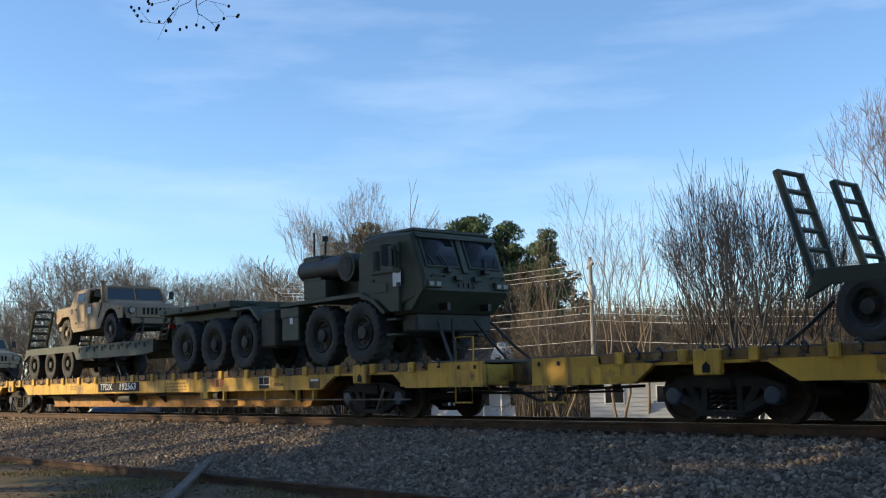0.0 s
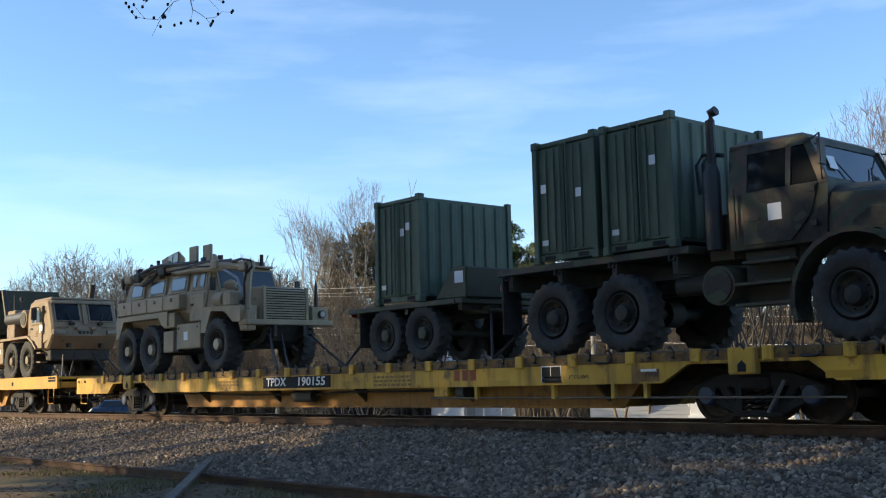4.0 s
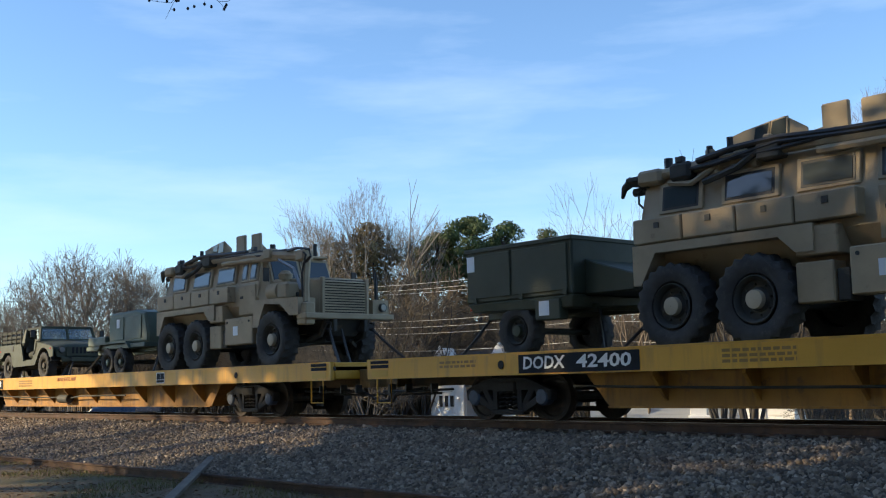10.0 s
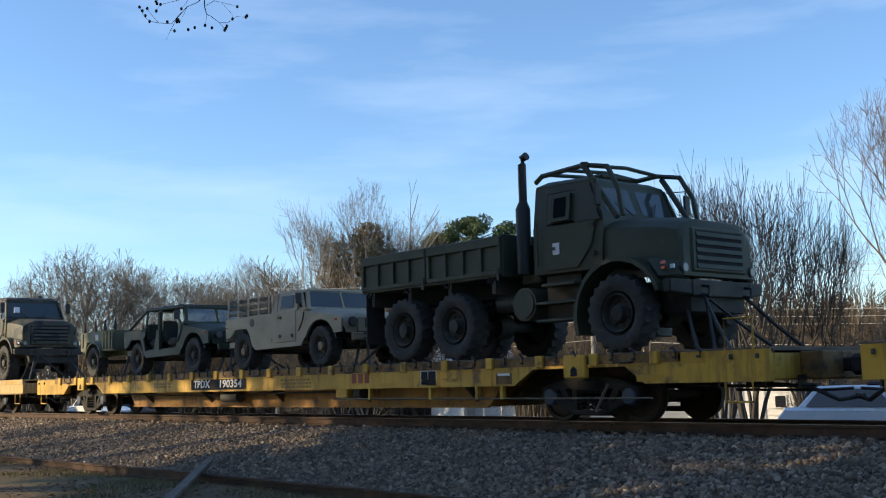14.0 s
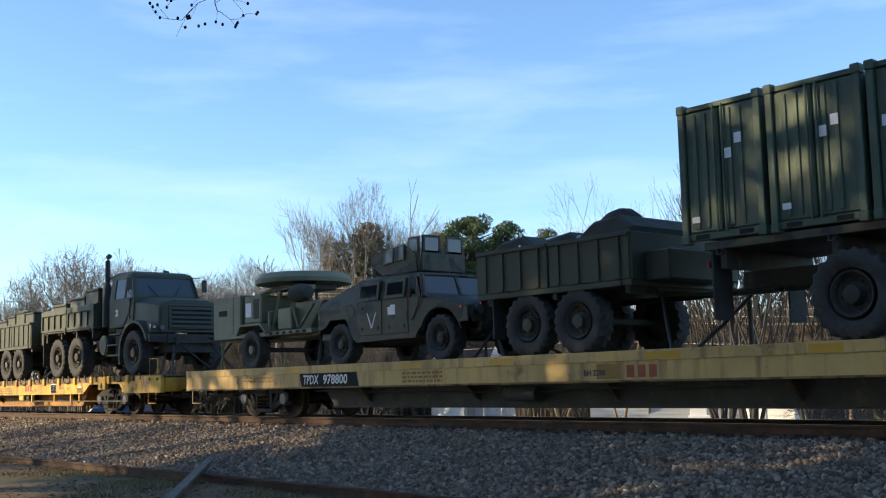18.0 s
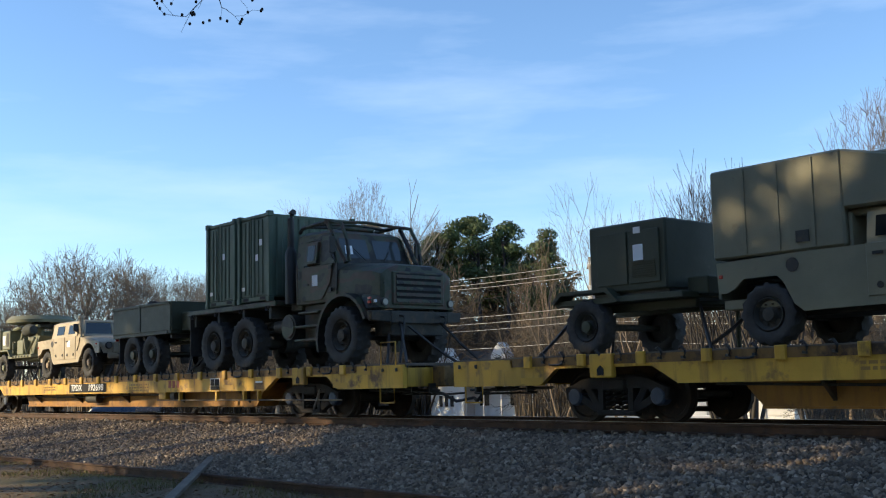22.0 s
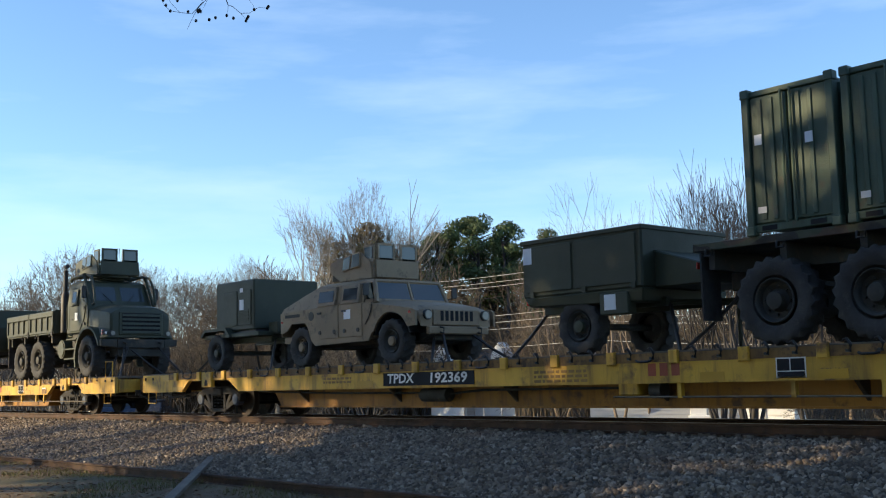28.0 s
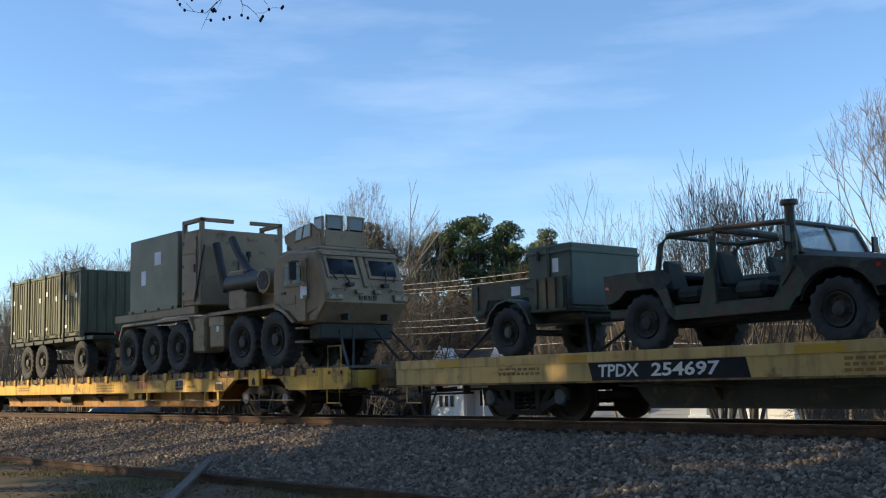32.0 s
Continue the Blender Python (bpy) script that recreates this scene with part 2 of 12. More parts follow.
def wheel(parent, x, y, r, w, hub_mat, tread=True, dish=0.06, near=True, hub_r=0.55, z=None, name="tyre", rim_mat=None):
    """Tyre with lugs, and its rim with a hub and bolts as a piece of the tyre. The face looks to -y if near."""
    lugs = 21 if r > 0.55 else 16

    def tyre_mesh():
        bm = bm_new()
        h = w / 2
        seg = lugs * 2
        prof = [(0.56, -0.80, 0), (0.70, -1.0, 0), (0.86, -0.99, 0), (0.93, -0.97, 1), (0.985, -0.88, 1), (0.995, -0.45, 1), (0.965, -0.06, 0), (0.965, 0.06, 0), (0.995, 0.45, -1), (0.985, 0.88, -1), (0.93, 0.97, -1), (0.86, 0.99, 0), (0.70, 1.0, 0), (0.56, 0.80, 0), (0.50, 0.0, 0)]
        rings = []
        for q, yy, lug in prof:
            ring = []
            for i in range(seg):
                cut = tread and lug and (i + (lug < 0)) % 2
                rr = r * (q - (0.085 if cut else 0.0))
                a = 2 * math.pi * (i + 0.35 * yy * lug) / seg
                ring.append(bm.verts.new((rr * math.cos(a), yy * h, rr * math.sin(a))))
            rings.append(ring)
        for r0, r1 in zip(rings, rings[1:] + rings[:1]):
            for i in range(seg):
                bm.faces.new((r0[i], r0[(i + 1) % seg], r1[(i + 1) % seg], r1[i]))
        bm.faces.new(rings[-1])
        return mesh_of("tyre", bm, RUBBER, 28)

    def rim_mesh():
        bm = bm_new()
        h = w / 2
        q = r * hub_r
        lathe(bm, [(q * 1.04, -h * 0.84), (q, -h * 0.90), (q * 0.93, -h * 0.80), (q * 0.84, -h * 0.80 + dish), (q * 0.55, -h * 0.80 + dish * 1.2), (q * 0.42, -h * 0.80 + dish * 0.7), (q * 0.40, -h * 0.92), (q * 0.22, -h * 0.98), (0.004, -h * 0.98)], seg=22, closed=False)
        for i in range(8):
            a = 2 * math.pi * i / 8
            cyl(bm, (q * 0.66 * math.cos(a), -h * 0.80 + dish * 0.9, q * 0.66 * math.sin(a)), "y", q * 0.055, 0.05, 5)
        me = mesh_of("rim", bm, hub_mat, 30)
        if rim_mat:
            me.materials.append(rim_mat)
            for f in me.polygons:
                if math.hypot(f.center[0], f.center[2]) > q * 0.44:
                    f.material_index = 1
        return me
    t = part(name, shared(("tyre", r, w, tread), tyre_mesh), None, parent, m=pose(x, y, r if z is None else z, 0, random.uniform(0, 40), 0 if near else 180))
    if near:
        part("rim", shared(("rim", r, w, hub_r, dish, hub_mat.name, rim_mat and rim_mat.name), rim_mesh), None, t)
    return t


def wheels(parent, xs, track, r, w, hub_mat, **kw):
    for x in xs:
        for side in (-1, 1):
            wheel(parent, x, side * track / 2, r, w, hub_mat, near=side < 0, **kw)


MOVERS = []


def ride(ob, s, y=TRACK_Y, z=DECK):
    """Puts a thing on the train: s is its place along the train."""
    MOVERS.append((ob, s, y, z))
    ob.matrix_basis = pose(s, y, z)
    return ob


# how far the train has come, in metres, by each second
TRAVEL = ((0, 0.00), (1, 16.21), (2, 32.39), (3, 48.70), (4, 65.10), (4.5, 73.26), (6.5, 106.40), (7, 114.02), (8, 130.63), (9, 147.44), (10, 164.29), (11, 181.20), (12, 197.91), (13, 214.55), (14, 231.31), (14.5, 239.67), (16.5, 273.06), (17, 281.41), (18, 298.07), (19, 314.80), (20, 331.60), (21, 348.40), (22, 365.23), (23, 382.09), (24, 398.86), (24.5, 407.31), (26.5, 441.38), (27, 449.98), (28, 467.29), (29, 484.39), (30, 501.49), (31, 518.61), (32, 535.58))


def travel(t):
    """How far the train has come by t seconds."""
    for (t0, s0), (t1, s1) in zip(TRAVEL, TRAVEL[1:]):
        if t <= t1:
            return s0 + (s1 - s0) * (t - t0) / (t1 - t0)
    return TRAVEL[-1][1]


# ---- ground and track ----
def ground_material():
    m, n, l, b = node_mat("ground_litter")
    v = coords(n, l, False)
    big = tex(n, l, v, 0.35, 6, 0.6)
    fine = tex(n, l, v, 9.0, 6, 0.7)
    col = ramp(n, l, big, [(0.34, (0.13, 0.085, 0.045)), (0.46, (0.17, 0.115, 0.062)), (0.56, (0.13, 0.105, 0.04)), (0.70, (0.10, 0.10, 0.03))])
    col = mixc(n, l, ramp(n, l, fine, [(0.4, (0, 0, 0)), (0.75, (0.6, 0.6, 0.6))]), col, (0.05, 0.04, 0.025))
    l.new(col, b.inputs["Base Color"])
    b.inputs["Roughness"].default_value = 0.95
    bumped(n, l, b, fine, 0.7, 0.05)
    return m


def ballast_material(name="ballast_stone", per_island=False):
    m, n, l, b = node_mat(name)
    v = coords(n, l, False)
    big = tex(n, l, v, 0.9, 4)
    col = ramp(n, l, tex(n, l, v, 15, 5, 0.7), [(0.3, (0.035, 0.030, 0.024)), (0.7, (0.105, 0.088, 0.068))])
    if per_island:
        g = n.new("ShaderNodeNewGeometry")
        col = ramp(n, l, g.outputs["Random Per Island"], [(0.0, (0.070, 0.052, 0.036)), (0.45, (0.175, 0.132, 0.092)), (0.88, (0.29, 0.225, 0.158)), (1.0, (0.42, 0.34, 0.25))])
    col = mixc(n, l, ramp(n, l, big, [(0.52, (0, 0, 0)), (0.7, (0.5, 0.5, 0.5))]), col, (0.13, 0.085, 0.055))
    l.new(col, b.inputs["Base Color"])
    b.inputs["Roughness"].default_value = 0.9
    bumped(n, l, b, tex(n, l, v, 60, 4), 0.5, 0.02)
    return m


BALLAST_BASE = ballast_material()
BALLAST_STONE = ballast_material("ballast_stones", True)


def ground_z(y):
    """Height of the open ground across the line: low in front, falling away behind."""
    for (y0, z0), (y1, z1) in zip(GROUND_LINE, GROUND_LINE[1:]):
        if y <= y1:
            return z0 + (z1 - z0) * (y - y0) / (y1 - y0)
    return GROUND_LINE[-1][1]


GROUND_LINE = [(-3000, -0.85), (2, -0.85), (8.0, -0.84), (20.0, -0.95), (26.0, -1.25), (60.0, -2.0), (140.0, -2.2), (3000, -2.2)]
bm = bm_new()
xs_g = [-3000, -400, -150, -80] + [-60 + 2.0 * i for i in range(41)] + [60, 150, 3000]
ys_g = [-3000, -300, -60, -20, -6, 0] + [2 + 0.8 * i for i in range(15)] + [16, 20, 23, 26, 35, 45, 60, 90, 140, 400, 3000]
gv = [[bm.verts.new((x, y, ground_z(y) + (0.05 * noise.noise((x * 0.4, y * 0.4, 0)) if abs(x) < 100 and -20 < y < 60 else 0))) for y in ys_g] for x in xs_g]
for a, b in zip(gv, gv[1:]):
    for j in range(len(ys_g) - 1):
        bm.faces.new((a[j], b[j], b[j + 1], a[j + 1]))
tagged(part("ground", bm, ground_material()), "leaf-strewn winter grass and bare earth", "ground", kind="structure")

# ballast bed under the main track
BED = [(-5.9, -0.95), (-5.55, -0.80), (-2.05, -0.26), (-1.45, -0.20), (1.45, -0.20), (2.05, -0.26), (4.6, -0.85), (5.2, -1.05)]


def bed_z(dy):
    for (y0, z0), (y1, z1) in zip(BED, BED[1:]):
        if y0 <= dy <= y1:
            return z0 + (z1 - z0) * (dy - y0) / (y1 - y0)
    return -1.0


bm = bm_new()
prism(bm, [(TRACK_Y + y, z) for y, z in BED] + [(TRACK_Y + 5.2, -1.3), (TRACK_Y - 5.9, -1.3)], -400, 120, "x")
bed = tagged(part("ballast_bed", bm, BALLAST_BASE), "grey crushed-stone ballast shoulder under the track", "ballast", kind="structure")


def stones(name, n, x0, x1, d0, d1, size, seed):
    """Loose angular stones over the bed, one joined sheet."""
    rng = np.random.default_rng(seed)
    cube = np.array([(-1, -1, -1), (1, -1, -1), (1, 1, -1), (-1, 1, -1), (-1, -1, 1), (1, -1, 1), (1, 1, 1), (-1, 1, 1)], float)
    quads = np.array([(4, 5, 6, 7), (0, 1, 5, 4), (1, 2, 6, 5), (2, 3, 7, 6), (3, 0, 4, 7)])
    u = rng.random(n)
    px = x0 + (x1 - x0) * u
    dy = d0 + (d1 - d0) * rng.random(n)
    pz = np.array([bed_z(d) for d in dy])
    sc = size * (0.55 + 0.9 * rng.random((n, 1, 1)) ** 2) * (0.6 + 0.8 * rng.random((n, 1, 3)))
    ang = (rng.random((n, 3)) - 0.5) * np.array([6.28, 1.6, 1.6])
    v = cube[None] * sc * (1 + 0.5 * (rng.random((n, 8, 3)) - 0.5))
    for k, (i, j) in enumerate(((0, 1), (1, 2), (2, 0))):
        c, s = np.cos(ang[:, k])[:, None], np.sin(ang[:, k])[:, None]
        a, b = v[:, :, i].copy(), v[:, :, j].copy()
        v[:, :, i], v[:, :, j] = a * c - b * s, a * s + b * c
    v += np.stack([px, TRACK_Y + dy, pz + size * 0.25], -1)[:, None]
    f = (quads[None] + 8 * np.arange(n)[:, None, None]).reshape(-1, 4)
    me = bpy.data.meshes.new(name)
    me.vertices.add(n * 8)
    me.vertices.foreach_set("co", v.reshape(-1))
    me.loops.add(len(f) * 4)
    me.loops.foreach_set("vertex_index", f.reshape(-1).astype(np.int32))
    me.polygons.add(len(f))
    me.polygons.foreach_set("loop_start", np.arange(len(f), dtype=np.int32) * 4)
    me.update(calc_edges=True)
    me.materials.append(BALLAST_STONE)
    ob = new(name, me)
    ob.parent = bed
    return tagged(ob, "loose grey and tan ballast stones", kind="stuff")


stones("stone_cover", 44000, -24, -2, -5.9, -1.3, 0.0225, 1)
stones("stone_cover", 34000, -44, -24, -6.0, -1.3, 0.0235, 2)
stones("stone_cover", 3500, -44, -4, -1.2, 1.2, 0.035, 3)

SLEEPER = surface("old_sleeper", (0.075, 0.058, 0.045), 0.9, vary=0.4, big=5, bump=0.5)


def rail_profile(bm, y, z_top, x0, x1, n=1, bend=None):
    prof = [(-0.07, -0.17), (0.07, -0.17), (0.07, -0.155), (0.012, -0.135), (0.012, -0.045), (0.036, -0.035), (0.036, -0.004), (0.028, 0.0), (-0.028, 0.0), (-0.036, -0.004), (-0.036, -0.035), (-0.012, -0.045), (-0.012, -0.135), (-0.07, -0.155)]
    rings = []
    for i in range(n + 1):
        x = x0 + (x1 - x0) * i / n
        off = bend(x) if bend else 0
        rings.append([bm.verts.new((x, y + off + a, z_top + b)) for a, b in prof])
    for r0, r1 in zip(rings, rings[1:]):
        for k in range(len(prof)):
            bm.faces.new((r0[k], r0[(k + 1) % len(prof)], r1[(k + 1) % len(prof)], r1[k]))
    bm.faces.new(rings[0])
    bm.faces.new(rings[-1][::-1])


track = tagged(new("railway_track"), "rusty main-line rails on weathered wooden sleepers", "railway track", kind="structure")
for dy in (-0.755, 0.755):
    bm = bm_new()
    rail_profile(bm, TRACK_Y + dy, 0.0, -400, 120)
    part("rail", bm, RUST, track, "rail with rust-brown web")
    bm = bm_new()
    box(bm, -400, 120, TRACK_Y + dy - 0.024, TRACK_Y + dy + 0.024, 0.0005, 0.003)
    part("rail_head", bm, RAIL_TOP, track, "worn shiny running surface")
sleeper = shared("sleeper", lambda: mesh_of("sleeper", box(bm_new(), -0.11, 0.11, -1.3, 1.3, -0.17, 0.0, 0.012), SLEEPER))
for i in range(76):
    sx = -42 + 0.52 * i
    s = part("sleeper", sleeper, None, track, m=pose(sx, TRACK_Y + random.uniform(-0.06, 0.06), -0.184 + random.uniform(-0.008, 0.004), 0, 0, random.uniform(-1.2, 1.2)))

# old siding rail half buried at the foot of the ballast
bm = bm_new()
rail_profile(bm, 8.92, -0.68, -60, 6, 44, lambda x: -0.010 * max(0.0, -15 - x) ** 1.7 * 0.55 + 0.015 * math.sin(x))
siding = tagged(part("siding_rail", bm, RUST), "rust-red disused rail half sunk in the ground", "rail", kind="structure")
# weathered board leaning out of the ballast
bm = bm_new()
hexa(bm, [(-13.31, 6.49, -0.80), (-13.19, 6.59, -0.80), (-19.80, 10.98, -0.64), (-19.92, 10.88, -0.64),
          (-13.31, 6.49, -0.74), (-13.19, 6.59, -0.74), (-19.80, 10.98, -0.56), (-19.92, 10.88, -0.56)], 0.01)
tagged(part("wooden_board", bm, WOOD), "long grey weathered board lying on the ballast foot", "board")
bm = bm_new()
box(bm, -0.35, 0.35, -0.05, 0.05, 0, 0.035, 0.008)
tagged(part("wood_scrap", bm, WOOD, m=pose(-18.6, 12.1, -0.56, 0, 0, 12)), "short pale piece of wood on the ballast", "board")


# fallen leaves and short grass between the siding rail and the viewer
GRASS = surface("winter_grass", (0.13, 0.12, 0.036), 0.9, vary=0.4, big=1.2, bump=0.0)
LEAF = surface("dead_leaves", (0.17, 0.10, 0.05), 0.9, vary=0.45, big=3.0, bump=0.0)


def litter(name, n, x0, x1, y0, y1, material, upright, size, seed, label):
    """Many small blades or leaves over the ground, one sheet."""
    rng = np.random.default_rng(seed)
    x, y = x0 + (x1 - x0) * rng.random(n), y0 + (y1 - y0) * rng.random(n)
    keep = np.array([noise.noise((a * 0.5, b * 0.5, seed)) > (-0.05 if upright else -0.35) for a, b in zip(x, y)])
    x, y = x[keep], y[keep]
    n = len(x)
    z = np.array([ground_z(b) + 0.05 * noise.noise((a * 0.4, b * 0.4, 0)) for a, b in zip(x, y)])
    a = rng.random(n) * 6.28
    s = size * (0.6 + 0.8 * rng.random(n))
    d = np.stack([np.cos(a), np.sin(a), np.zeros(n)], 1)
    e = np.stack([-np.sin(a), np.cos(a), np.zeros(n)], 1)
    c = np.stack([x, y, z], 1)
    if upright:
        lean = rng.normal(size=(n, 3)) * 0.35
        lean[:, 2] = 1
        v = np.stack([c - d * (s * 0.10)[:, None], c + d * (s * 0.10)[:, None], c + lean * s[:, None], c + lean * (s * 0.98)[:, None] - d * 0.002], 1)
    else:
        up = np.array([0, 0, 1.0])
        t = rng.random((n, 1)) * 0.5 * s[:, None]
        v = np.stack([c - d * s[:, None] + up * 0.02, c + e * (s * 0.6)[:, None] + up * (0.02 + t), c + d * s[:, None] + up * (0.02 + t), c - e * (s * 0.6)[:, None] + up * 0.02], 1)
    me = bpy.data.meshes.new(name)
    me.from_pydata(v.reshape(-1, 3).tolist(), [], np.arange(n * 4).reshape(-1, 4).tolist())
    me.materials.append(material)
    return tagged(new(name, me), label, kind="stuff")


litter("grass", 26000, -30, -8, 4.0, 8.9, GRASS, True, 0.055, 3, "short patchy winter grass")
litter("fallen_leaves", 14000, -30, -7, 4.0, 9.6, LEAF, False, 0.032, 4, "scattered brown fallen leaves")


# ---- trees ----
BARK = surface("grey_bark", (0.20, 0.165, 0.13), 0.9, vary=0.3, big=1.5, bump=0.3)
BARK_PALE = surface("pale_bark", (0.27, 0.245, 0.205), 0.9, vary=0.25, big=1.5, bump=0.3)
BARK_DARK = surface("dark_bark", (0.045, 0.041, 0.039), 0.9, vary=0.3, big=1.5, bump=0.3)
TWIG = surface("bare_twigs", (0.15, 0.13, 0.108), 0.9, vary=0.3, big=0.5, bump=0.0)
TWIG_RED = surface("russet_twigs", (0.115, 0.088, 0.058), 0.9, vary=0.3, big=0.5, bump=0.0)
TWIG_PALE = surface("pale_twigs", (0.20, 0.175, 0.145), 0.9, vary=0.3, big=0.5, bump=0.0)
TWIG_DULL = surface("dull_twigs", (0.095, 0.08, 0.06), 0.9, vary=0.3, big=0.5, bump=0.0)
BARK_TAN = surface("tan_bark", (0.19, 0.145, 0.10), 0.9, vary=0.25, big=1.5, bump=0.3)
TWIG_TAN = surface("tan_twigs", (0.15, 0.115, 0.082), 0.9, vary=0.3, big=0.5, bump=0.0)
TWIG_DARK = surface("dark_twigs", (0.032, 0.030, 0.030), 0.9, vary=0.3, big=0.5, bump=0.0)
NEEDLES = surface("pine_needles", (0.062, 0.092, 0.03), 0.8, vary=0.45, big=0.9, bump=0.0)
NEEDLES_BROWN = surface("cedar_foliage", (0.125, 0.10, 0.045), 0.85, vary=0.4, big=0.8, bump=0.0)


class Wood:
    """Collects tapering branch tubes and turns them into meshes."""

    def __init__(self):
        self.v, self.f = [], []

    def tube(self, pts, r0, r1, k):
        n = len(pts)
        base = len(self.v)
        for i, p in enumerate(pts):
            d = (pts[min(i + 1, n - 1)] - pts[max(i - 1, 0)])
            d.normalize()
            a = d.cross(Vector((0.31, 0.17, 0.93)) if abs(d.z) < 0.9 else Vector((1, 0.1, 0)))
            a.normalize()
            b = d.cross(a)
            r = r0 + (r1 - r0) * i / max(1, n - 1)
            for j in range(k):
                t = 2 * math.pi * j / k
                self.v.append(p + a * (r * math.cos(t)) + b * (r * math.sin(t)))
        for i in range(n - 1):
            for j in range(k):
                q = base + i * k
                self.f.append((q + j, q + (j + 1) % k, q + k + (j + 1) % k, q + k + j))

    def mesh(self, name, material):
        me = bpy.data.meshes.new(name)
        me.from_pydata([tuple(p) for p in self.v], [], self.f)
        me.shade_smooth()
        me.materials.append(material)
        return me


def bare_tree_meshes(seed, height, spread, trunk_r, bark, twig, stems=1, upright=0.55, first=0.3, kids=(9, 6, 5), twig_r=0.014, reach=0.42):
    """A leafless tree: trunk with limbs in one mesh, the fine branches in another."""
    rng = random.Random(seed)
    wood, fine = Wood(), Wood()

    def grow(p, d, length, r, level):
        n = 5 if level < 2 else (3 if level == 2 else 2)
        pts = [p.copy()]
        q, e = p.copy(), d.copy()
        for i in range(n):
            k = 0.10 if level < 1 else 0.06
            e = (e + Vector((rng.gauss(0, k), rng.gauss(0, k), rng.gauss(0.06, 0.05) * (1 + upright)))).normalized()
            q = q + e * (length / n)
            pts.append(q.copy())
        last = level == 3
        (fine if level >= 2 else wood).tube(pts, r, r * (0.35 if not last else 0.5), 6 if level == 0 else (5 if level == 1 else 3))
        if last:
            return
        cnt = kids[level]
        lo = first if level == 0 else 0.2
        for c in range(cnt):
            u = lo + (1 - lo) * (c + rng.random()) / cnt
            i = min(n - 1, int(u * n))
            bp = pts[i].lerp(pts[i + 1], u * n - i)
            bd = (pts[i + 1] - pts[i]).normalized()
            side = bd.cross(Vector((rng.gauss(0, 1), rng.gauss(0, 1), rng.gauss(0, 1)))).normalized()
            out = (bd * (0.55 + upright * 0.5) + side * (0.62 if level else 0.8 * spread)).normalized()
            ln = length * reach * (1.0, 1.3, 1.45)[level] * (1.15 - 0.55 * (u if level == 0 else u * 0.7)) * rng.uniform(0.75, 1.2)
            grow(bp, out, ln, max(twig_r * (1.5 if level == 1 else 1.0), r * (1 - 0.6 * u) * 0.45), level + 1)

    for s in range(stems):
        a = 6.28 * s / max(1, stems) + rng.random()
        lean = 0.0 if stems == 1 else spread * 0.42
        d = Vector((math.cos(a) * lean, math.sin(a) * lean, 1)).normalized()
        grow(Vector((math.cos(a), math.sin(a), 0)) * (0.0 if stems == 1 else 0.25), d, height * rng.uniform(0.85, 1.0) * (0.72 if stems == 1 else 0.8), trunk_r, 0)
    # bring the crown over the foot
    n = len(fine.v)
    mx, my, mz = (sum(p[i] for p in fine.v) / n for i in range(3))
    for p in wood.v + fine.v:
        k = p.z / mz
        p.x -= mx * k
        p.y -= my * k
    return wood.mesh("trunk", bark), fine.mesh("crown", twig)


